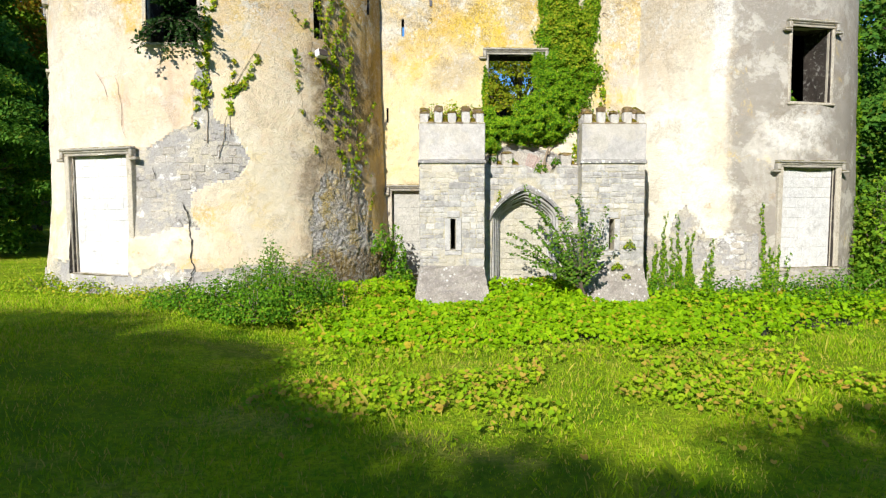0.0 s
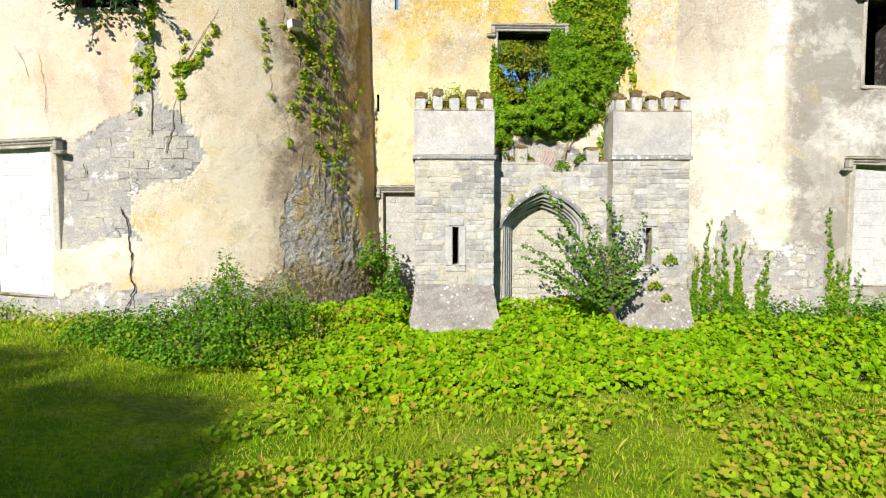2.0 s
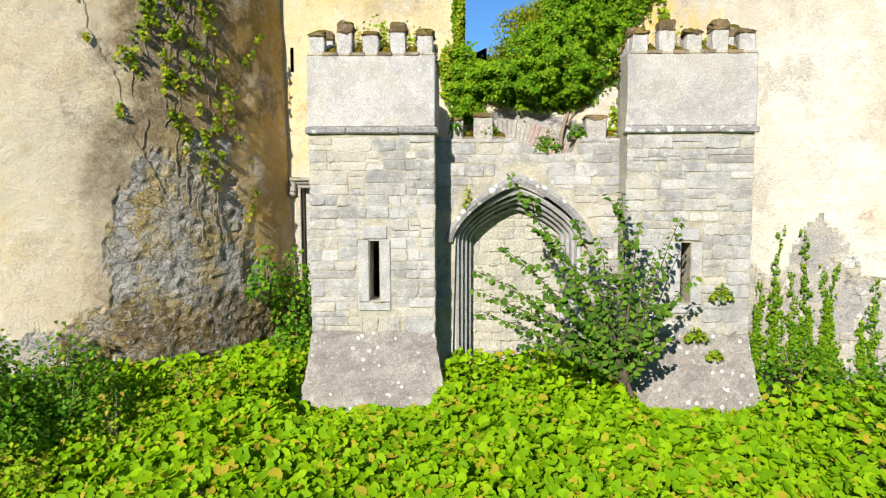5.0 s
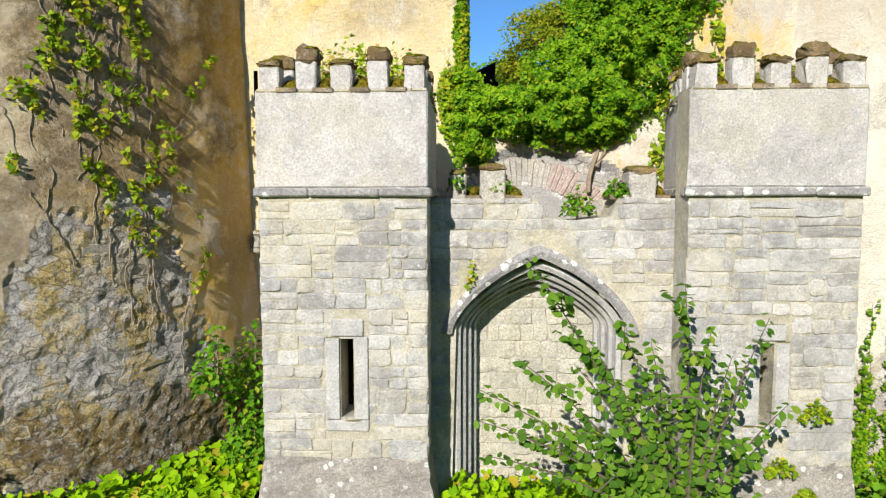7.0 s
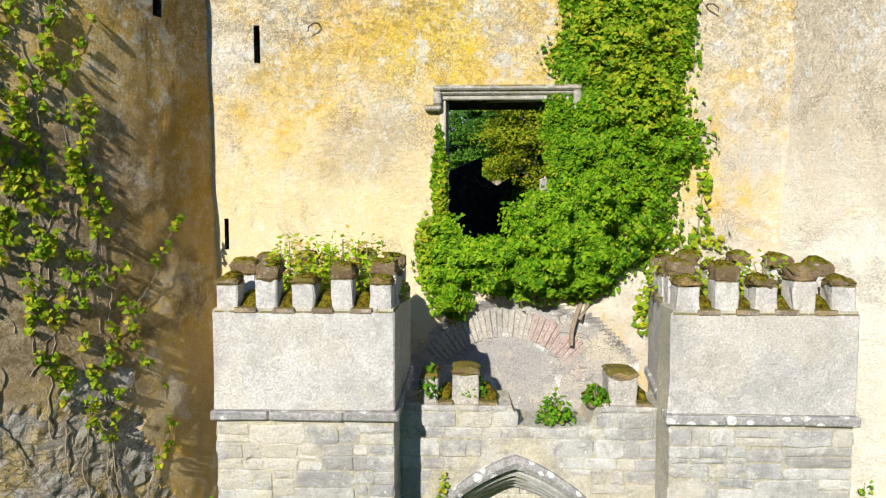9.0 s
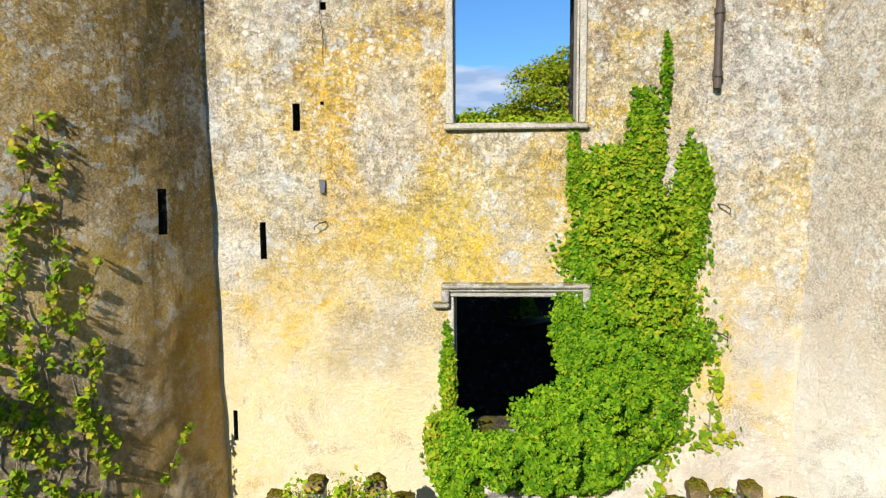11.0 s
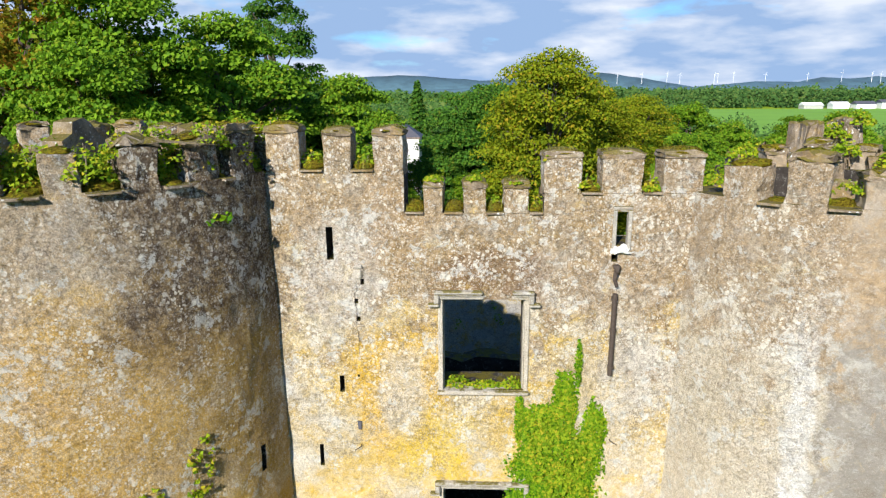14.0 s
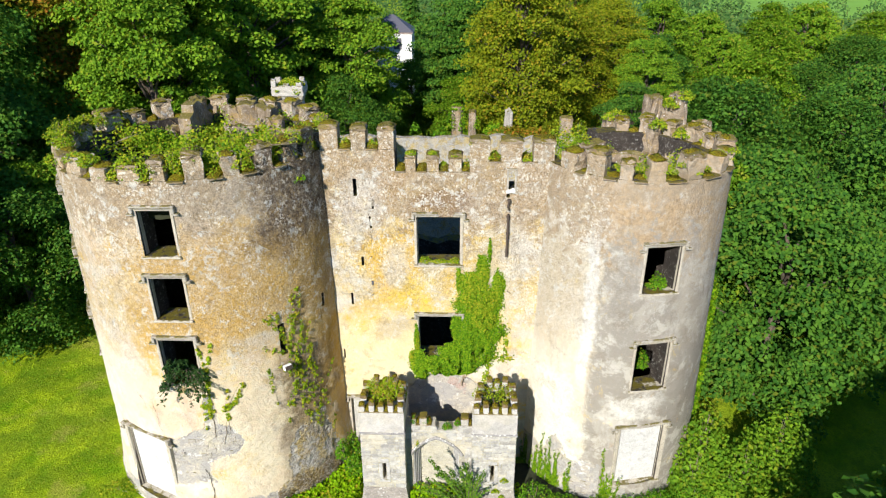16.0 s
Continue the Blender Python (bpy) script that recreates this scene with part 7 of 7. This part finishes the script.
def tufts(label, places, count=90, long=0.16):
    """Dry grass standing on mossy stone: places are (x, y, z, rx, ry)."""
    for x, y, z, rx, ry in places:
        P = [(x + rng.uniform(-rx, rx), y + rng.uniform(-ry, ry), z + rng.uniform(0.01, 0.07)) for _ in range(count)]
        vs, fs = [], []
        for p in P:
            h, a, lean = long * rng.uniform(0.4, 1.1), rng.uniform(0, 6.28), rng.uniform(0.0, 0.6)
            w = 0.006
            q = (p[0] + h * lean * math.cos(a), p[1] + h * lean * math.sin(a), p[2] + h)
            o = len(vs)
            vs += [(p[0] - w * math.sin(a), p[1] + w * math.cos(a), p[2] - 0.08), (p[0] + w * math.sin(a), p[1] - w * math.cos(a), p[2] - 0.08), q]
            fs.append((o, o + 1, o + 2))
        tagged(part("grass_tuft", raw("grass_tuft", vs, fs, L_DRY), None), label, "grass")


tufts("dry grass tuft on a mossy merlon", [((x0 + x1) / 2, WALL_Y + 0.29, z + 0.09, (x1 - x0) * 0.42, 0.2) for x0, x1, z in (
    (-0.13, 0.31, 11.93), (0.68, 1.15, 11.93), (1.47, 1.78, 11.10), (2.10, 2.45, 11.10), (2.76, 3.15, 11.10), (3.38, 3.96, 11.57), (4.30, 4.93, 11.57), (5.24, 5.87, 11.57))], 120, 0.05)
tufts("grass tuft in a mossy crenel", [(x, WALL_Y + 0.2, z + 0.06, 0.12, 0.2) for x, z in ((0.5, 11.38), (1.3, 10.70), (1.94, 10.70), (2.6, 10.70), (3.26, 10.70), (4.13, 11.02), (5.08, 11.02))], 60, 0.12)

# ---- fittings on the walls ----


def drainpipe():
    ob = thing("drainpipe", "rusty iron drainpipe broken off below the hopper", "pipe")
    part("pipe", tubes("pipe", [([(4.565, WALL_Y - 0.07, 7.95), (4.57, WALL_Y - 0.07, 8.6), (4.575, WALL_Y - 0.07, 9.38)], [.042, .042, .042])], M_IRON, 10), None, ob)
    for z in (8.1, 8.75, 9.3):
        part("collar", tubes("collar", [([(4.57, WALL_Y - 0.07, z - .03), (4.57, WALL_Y - 0.07, z + .03)], [.055, .055])], M_IRON, 10), None, ob)
        part("bracket", box(4.545, 4.595, WALL_Y - 0.06, WALL_Y + 0.05, z - .015, z + .015, 0.004), M_IRON, ob)
    bm = box(4.52, 4.64, WALL_Y - 0.12, WALL_Y + 0.02, 9.74, 9.86, 0.02, 0.012)
    for v in bm.verts:
        if v.co.z < 9.79:
            v.co.x = 4.58 + (v.co.x - 4.58) * 0.55
    part("hopper", bm, M_IRON, ob, "broken blue-grey hopper head")
    part("upper_pipe", tubes("upper_pipe", [([(4.60, WALL_Y - 0.05, 9.50), (4.555, WALL_Y - 0.06, 9.62), (4.58, WALL_Y - 0.05, 9.75)], [.030, .035, .04])], M_IRON, 9), None, ob)
    part("ledge_stone", box(4.50, 4.74, WALL_Y - 0.07, WALL_Y + 0.1, 10.05, 10.16, 0.03, 0.028, cuts=2), M_WHITEWASH, ob, "white lump of lime under the slit")
    for x0, x1, z0, z1 in ((4.49, 4.55, 10.12, 10.76), (4.73, 4.79, 10.12, 10.76), (4.49, 4.79, 10.76, 10.82)):
        part("slit_surround", box(x0, x1, WALL_Y - 0.03, WALL_Y + 0.12, z0, z1, 0.008, 0.003), M_CARVED, facade)


drainpipe()


def floodlight():
    ob = thing("floodlight", "small white floodlight box fixed on the tower", "lamp")
    p, n, s = on_large(41.5, 5.15, 0.02)
    m = Matrix(((s.x, -n.x, 0, p.x), (s.y, -n.y, 0, p.y), (0, 0, 1, p.z), (0, 0, 0, 1)))
    part("bracket", box(-.02, .02, -.10, .05, -.03, .03, .004, 0, m), M_IRON, ob)
    part("housing", box(-.13, .13, -.24, -.09, -.07, .09, .02, 0, m @ pose(0, 0, 0, -12)), M_WHITEWASH, ob)
    part("lens", box(-.11, .11, -.25, -.235, -.055, .075, .003, 0, m @ pose(0, 0, 0, -12)), M_IRON, ob)


floodlight()


def cracks():
    """Cracks in the render: thin dark splits."""
    n = 0
    for parent, surface, pts, w in ((large_tower, on_large, [(-12.6, 3.1), (-12.0, 2.7), (-11.2, 2.55), (-11.0, 2.2)], .014), (large_tower, on_large, [(-5.6, 2.75), (-5.7, 2.45)], .016),
                                    (large_tower, on_large, [(2.2, 2.0), (3.6, 1.75), (3.9, 1.4), (4.6, 1.2), (4.2, .9), (5.0, .7), (4.2, .45), (3.0, .3)], .03),
                                    (large_tower, on_large, [(-16.5, 4.6), (-15.2, 4.1), (-14.6, 3.9), (-14.9, 3.6), (-13.6, 3.3)], .012), (large_tower, on_large, [(-24, 4.7), (-21.5, 4.5), (-19, 4.1)], .010),
                                    (facade, on_front, [(0.34, 9.5), (0.30, 9.3), (0.34, 9.0), (0.33, 8.5), (0.35, 8.2)], .012), (facade, on_front, [(0.28, 9.82), (0.44, 9.84), (0.46, 9.68), (0.38, 9.48)], .010), (facade, on_front, [(6.0, 10.5), (5.97, 10.2)], .012),
                                    (facade, on_front, [(0.27, 6.58), (0.33, 6.56), (0.38, 6.52)], .012),
                                    (left_turret, lambda u, v, o: (Vector((u, 12.65 - o, v)), Vector((0, -1, 0)), Vector((1, 0, 0))), [(1.30, 3.75), (1.22, 3.48), (1.26, 3.40), (1.36, 3.22), (1.24, 2.96)], .010),
                                    (right_turret, lambda u, v, o: (Vector((u, 12.65 - o, v)), Vector((0, -1, 0)), Vector((1, 0, 0))), [(3.87, 3.22), (3.95, 3.08), (4.06, 2.95)], .008)):
        vs, fs = [], []
        fine = []
        for (a, b), (c, d) in zip(pts, pts[1:]):
            fine += [(a + (c - a) * i / 4, b + (d - b) * i / 4) for i in range(4)]
        fine.append(pts[-1])
        scale = 13.3 if parent is large_tower else 1.0
        for i, (u, v) in enumerate(fine):
            t = w * (0.35 + 0.65 * random.random()) * (0.3 if i in (0, len(fine) - 1) else 1)
            j = random.uniform(-0.02, 0.02)
            for e in (-1, 1):
                vs.append(surface(u + (j + e * t / 2) * scale, v, 0.022 if parent is large_tower else 0.030 if parent is facade else 0.006)[0])
            if i:
                o = 2 * i
                fs.append((o - 2, o - 1, o + 1, o))
        part("crack", raw("crack", vs, fs, M_CRACK), None, parent)


cracks()


def wall_irons():
    """Rusty hooks left in the wall, a loose slate and a broken stone in the old flue."""
    for x, z, turn in ((4.64, 6.72, 1), (4.66, 5.31, 1), (0.32, 6.55, -1)):
        ob = thing("wall_hook", "rusty bent iron hook stuck in the wall", "hook", "hooks in the wall")
        pts = [(x, WALL_Y + 0.04, z), (x, WALL_Y - 0.07, z), (x + 0.04 * turn, WALL_Y - 0.11, z - 0.01), (x + 0.10 * turn, WALL_Y - 0.10, z - 0.05), (x + 0.11 * turn, WALL_Y - 0.07, z - 0.09)]
        part("rod", tubes("rod", [(pts, [.009, .009, .008, .007, .005])], M_IRON, 6), None, ob)
    part("loose_slate", box(0.27, 0.34, WALL_Y - 0.05, WALL_Y + 0.03, 6.86, 7.02, 0.006, 0.012), M_SLATE, facade, "grey slate wedged in the wall")
    part("flue_stone", box(0.30, 0.43, WALL_Y - 0.035, WALL_Y + 0.04, 9.77, 9.84, 0.012, 0.01), M_PALESTONE, facade)
    part("flue_stone", box(0.28, 0.42, WALL_Y - 0.03, WALL_Y + 0.04, 9.60, 9.76, 0.02, 0.015), M_PALESTONE, facade)


wall_irons()

# ---- beyond the castle ----


def courtyard():
    """Ruined courtyard walls behind the castle."""
    ob = thing("courtyard_ruin", "overgrown ruined courtyard wall with two standing stubs", "ruin")
    for x0, x1, y, z1, th in ((-7, 9, 41.0, 4.6, .6), (9.3, 13, 42.0, 4.2, .6)):
        n = int((x1 - x0) / 0.5)
        vs, fs = [], []
        for i in range(n + 1):
            x = x0 + (x1 - x0) * i / n
            zt = z1 + 0.35 * noise.noise((x * .6, y, 1)) + random.uniform(-.1, .1)
            vs += [(x, y, -.4), (x, y, zt), (x, y + th, zt), (x, y + th, -.4)]
            if i:
                o = 4 * i
                fs += [(o - 4 + q, o + q, o + q + 1, o - 3 + q) for q in range(3)]
        fs += [(0, 1, 2, 3), (4 * n + 3, 4 * n + 2, 4 * n + 1, 4 * n)]
        part("wall", raw("wall", vs, fs, M_RUBBLE_BED), None, ob)
    for x, w, z in ((2.35, .75, 6.2), (3.6, .5, 5.8), (10.4, .8, 5.4)):
        part("pier", box(x, x + w, 43.6, 44.4, -.4, z, .05, .06, cuts=2), M_MERLON, ob)
    part("broken_pier", box(6.25, 6.8, 43.7, 44.2, 3.8, 5.9, .08, .09, cuts=2), M_PALESTONE, ob)
    clump("courtyard_growth", "ivy hanging on the ruined piers", "ivy", [(2.3, 43.5, 4.2, .35, .2, 2.1), (3.15, 43.5, 4.2, .3, .2, 1.9), (2.7, 43.9, 5.9, .6, .4, .5), (4.2, 43.6, 4.4, .25, .2, 1.2), (5.4, 43.6, 4.2, .8, .3, .8)], 1500, 0.14, L_IVY)
    clump("courtyard_growth", "ivy and brambles over the courtyard ruin", "undergrowth",
          [(rng.uniform(-7, 13), rng.uniform(40.4, 45), rng.uniform(0, 4.4), rng.uniform(.4, 1.1), .7, rng.uniform(.6, 1.4)) for _ in range(34)], 8000, 0.17, L_BUSH)
    clump("courtyard_growth", "reddish brambles beside the ruined piers", "undergrowth", [(6.5, 43, 4.2, 1.6, .6, .8), (8.5, 43, 4.0, 1.4, .6, .9)], 1200, 0.18, L_TREE_C)
    clump("rear_growth", "grass and brambles along the lit rear wall", "undergrowth", [(x, 30.1, 4.45, .7, .4, .4) for x in (-1.5, 0, 1.3, 2.8, 4.2, 5.6, 7)] + [(x, 29.75, z, .22, .12, .7) for x, z in ((0.6, 3.6), (1.9, 3.0), (3.3, 3.9), (3.5, 3.3), (4.9, 2.8), (5.3, 3.7))], 2200, 0.09, L_IVY_Y)
    clump("rear_growth", "weeds along the inner wall's head", "undergrowth", [(x, 20.0, z, .5, .3, .25) for x, z in ((-.5, 5.05), (4.2, 4.3), (5.6, 4.3))] + [(2.9, 19.9, 4.5, .3, .3, .5)], 1800, 0.11, L_IVY_Y)


courtyard()


def back_turret():
    """The stair turret of the rear range, corbelled out at its head and overgrown."""
    ob = thing("stair_turret", "pale grey square stair turret with an overgrown corbelled head", "turret")
    m = pose(-6.05, 31, 0, 0, 0, 6)
    part("shaft", box(-.64, .64, -.64, .64, -.5, 9.35, .03, .02, m, cuts=2), M_PALESTONE, ob)
    bm = box(-.8, .8, -.8, .8, 9.35, 9.75, .02, .015, m)
    for v in bm.verts:
        if v.co.z < 9.5:
            v.co = m.translation + (v.co - m.translation) * 0.83 + Vector((0, 0, 0.17 * v.co.z))
    part("corbel_course", bm, M_CARVED, ob)
    part("parapet", box(-.82, .82, -.82, .82, 9.75, 10.25, .03, .03, m, cuts=2), M_PALESTONE, ob)
    for x, y, h in ((-.68, -.68, .34), (-.05, -.7, .1), (.62, -.68, .16), (-.65, .6, .25), (.6, .6, .2)):
        part("merlon", box(x - .14, x + .14, y - .14, y + .14, 10.24, 10.25 + h, .02, .03, m), M_PALESTONE, ob)
    # the slit's dark inside is a near-black plate; no hole is cut
    part("slit", box(-.06, .06, -.65, -.6, 8.85, 9.15, 0, 0, m), M_CRACK, ob)
    clump("roof_growth", "ivy and grass spilling over the stair turret's head", "undergrowth", [(-6.3, 30.6, 10.1, .5, .45, .3), (-5.6, 30.7, 10.15, .45, .45, .35), (-6.0, 31.1, 10.2, .6, .5, .35), (-5.55, 30.2, 9.8, .25, .1, .4), (-6.5, 30.15, 9.9, .15, .1, .3)], 1500, 0.08, L_IVY_Y, LEAF_IVY)


back_turret()


def stubs():
    """Broken upright masonry on the tower heads."""
    for parent, x, y, z, w, d, h, rz in ((castle, 9.95, 20.5, 9.6, .46, .6, 2.3, 5), (castle, 10.6, 20.45, 9.6, .6, .4, 2.0, -6), (castle, 11.1, 20.3, 9.6, .42, .7, 2.35, 8), (castle, 8.7, 20.4, 9.6, .85, .5, 1.55, 3), (castle, 11.7, 19.9, 9.6, .5, .5, 1.5, 20),
                                          (small_tower, 9.6, 18.2, 10.2, .5, .45, 1.3, 14), (small_tower, 10.2, 17.9, 10.2, .45, .4, 1.15, 40), (small_tower, 7.3, 17.2, 10.3, .9, .4, .75, 25), (small_tower, 8.2, 15.9, 10.1, 1.0, .3, 1.0, -4),
                                          (large_tower, -6.3, 19.4, 10.5, .5, .9, 1.45, 20), (large_tower, -5.75, 19.7, 10.5, .4, .5, 1.15, 5), (large_tower, -4.9, 19.2, 10.5, .6, .45, 1.2, -14), (large_tower, -4.2, 18.8, 10.5, .55, .6, 1.45, 12),
                                          (large_tower, -3.6, 18.5, 10.5, .55, .5, 1.4, -8), (large_tower, -3.1, 18.0, 10.5, .5, .5, 1.1, 25), (large_tower, -4.3, 17.6, 10.5, .9, .35, .95, 8), (large_tower, -2.5, 17.2, 10.5, .45, .5, .9, 40), (large_tower, -6.6, 17.9, 10.5, .5, .35, .8, -30)):
        bm = box(-w / 2, w / 2, -d / 2, d / 2, 0, h, .03, .07, pose(x, y, z, random.uniform(-4, 4), random.uniform(-4, 4), rz), cuts=3)
        part("broken_masonry", bm, M_MERLON, parent)


stubs()


def inner_wall():
    """A broken cross wall standing on the large tower's roof."""
    edge = [(17.4, 10.3), (17.4, 11.7), (17.75, 11.82), (17.85, 12.05), (18.2, 12.12), (18.5, 12.0), (18.7, 11.75), (19.2, 11.5), (19.7, 11.05), (19.7, 10.3)]
    n = len(edge)
    vs = [(x + random.uniform(-.03, .03), y, z) for x in (-6.15, -5.75) for y, z in edge]
    fs = [tuple(range(n)), tuple(range(2 * n - 1, n - 1, -1))] + [(i, i + n, (i + 1) % n + n, (i + 1) % n) for i in range(n)]
    part("broken_masonry", raw("broken_masonry", vs, fs, M_MERLON), None, large_tower)


def dead_branch():
    """Bleached dead branches lying on the tower's roof."""
    ob = thing("dead_branch", "bleached dead branches on the overgrown tower roof", "branch")
    lines = []
    for i in range(13):
        a, L = rng.uniform(-0.4, 2.6), rng.uniform(.6, 1.3)
        d = Vector((math.cos(a), 0.4 * math.sin(a * 2), rng.uniform(.25, .9)))
        b = Vector((-8.4, 16.4, 10.75))
        lines.append(([b, b + d * L * .5 + Vector((0, 0, .06)), b + d * L + Vector((rng.uniform(-.15, .15), rng.uniform(-.15, .15), -.05))], [.016, .011, .005]))
    part("twigs", tubes("twigs", lines, M_STEM, 5), None, ob)


inner_wall()
dead_branch()
clump("roof_growth", "yellow-green ivy over the small tower's broken masonry", "undergrowth",
      [(8.7, 20.2, 11.05, .5, .35, .35), (10.6, 20.2, 11.5, .35, .35, .4), (11.1, 20.1, 11.8, .3, .3, .35), (10.2, 20.0, 10.6, .3, .3, .5), (9.6, 18.0, 11.3, .3, .3, .35), (7.0, 17.2, 10.7, .45, .3, .6), (6.6, 19.6, 9.8, .5, .4, 1.3), (7.4, 20.0, 10.2, .5, .3, .9), (10.3, 17.6, 11.1, .3, .3, .35)], 4200, 0.06, L_IVY_Y, LEAF_IVY, stems=3)


def cottage():
    ob = thing("cottage", "white rendered cottage with hipped slate roof among the trees", "house", at=(-5.0, 73, 5.0))
    part("wall", box(-2.4, 2.4, -2.0, 2.0, -6, 3.2, .02), M_WHITEWASH, ob)
    bm = bmesh.new()
    vs = [bm.verts.new(p) for p in ((-2.6, -2.2, 3.2), (2.6, -2.2, 3.2), (2.6, 2.2, 3.2), (-2.6, 2.2, 3.2), (-.3, 0, 4.9), (.3, 0, 4.9))]
    for f in ((0, 1, 5, 4), (2, 3, 4, 5), (0, 4, 3), (1, 2, 5), (3, 2, 1, 0)):
        bm.faces.new([vs[i] for i in f])
    part("roof", bm, M_SLATE, ob)
    part("eaves_board", box(-2.55, 2.55, -2.15, -2.03, 3.08, 3.19, .01), M_BRICK, ob)
    part("window", box(.35, 1.25, -2.03, -1.98, 1.4, 2.6, .02), M_SLATE, ob)


cottage()


def farm():
    ob = thing("farmstead", "low white farm buildings across the field", "building", at=(292, 500, -.3))
    for i, (x, w, h, mat) in enumerate(((-34, 14, 2.6, M_BLOCKGREY), (-14, 12, 3.0, M_WHITEWASH), (4, 14, 3.4, M_WHITEWASH), (24, 18, 4.4, M_WHITEWASH), (46, 16, 4.0, M_BLOCKGREY))):
        part("shed", box(x - w / 2, x + w / 2, -4, 4, 0, h, .05), mat, ob)
        bm = bmesh.new()
        vs = [bm.verts.new(p) for p in ((x - w / 2 - .3, -4.4, h), (x + w / 2 + .3, -4.4, h), (x + w / 2 + .3, 4.4, h), (x - w / 2 - .3, 4.4, h), (x - w / 2 - .3, 0, h + 2.2), (x + w / 2 + .3, 0, h + 2.2))]
        for f in ((0, 1, 5, 4), (2, 3, 4, 5), (0, 4, 3), (1, 2, 5), (3, 2, 1, 0)):
            bm.faces.new([vs[k] for k in f])
        part("roof", bm, M_SLATE if i > 1 else M_WHITEWASH, ob)


farm()


def field():
    vs = [(55, 170, -.2), (340, 190, -.2), (430, 500, -.2), (120, 500, -.2)]
    tagged(part("far_field", raw("far_field", vs, [(0, 1, 2, 3)], M_FARFIELD), None), "bright green pasture beyond the trees", "field", kind="structure")


field()


def turbine():
    ob = thing("wind_turbine", "white wind turbine on the far ridge", "wind turbine", "turbines on the ridge", at=(1000, 4400, 95))
    part("tower", tubes("tower", [([(0, 0, -30), (0, 0, 30)], [1.5, 0.9])], M_TURBINE, 8), None, ob)
    part("nacelle", box(-1.2, 1.2, -2.5, 2, 29.4, 31.6, .4), M_TURBINE, ob)
    for k in range(3):
        a = radians(20 + 120 * k)
        part("blade", tubes("blade", [([(0, -2.6, 30.5), (17 * math.sin(a), -3, 30.5 + 17 * math.cos(a))], [0.9, .3])], M_TURBINE, 5), None, ob)
    return ob


first = turbine()
for i, x in enumerate((1160, 1330, 1420, 1630, 1660, 1770, 1960, 2240, 2470, 2640, 2710, 2790, 3150)):
    copy_thing(first, pose(x, 4400 + 20 * (i % 3), 95 + 6 * math.sin(i * 1.7), 0, 0, random.uniform(-20, 20)))

for u, z, s_ in ((14, 7.66, .25), (20, 4.4, .3)):
    p, n_, t_ = on_small(u - 3, z, -0.4 if z > 7 else -1.1)
    clump("window_plant", "green plants growing in the tower window", "plant", [(p.x, p.y, z - .05, .3, .25, s_), (p.x + .12, p.y + .2, z - .05, .25, .25, s_ * 1.8)], 420, 0.07, L_BUSH)
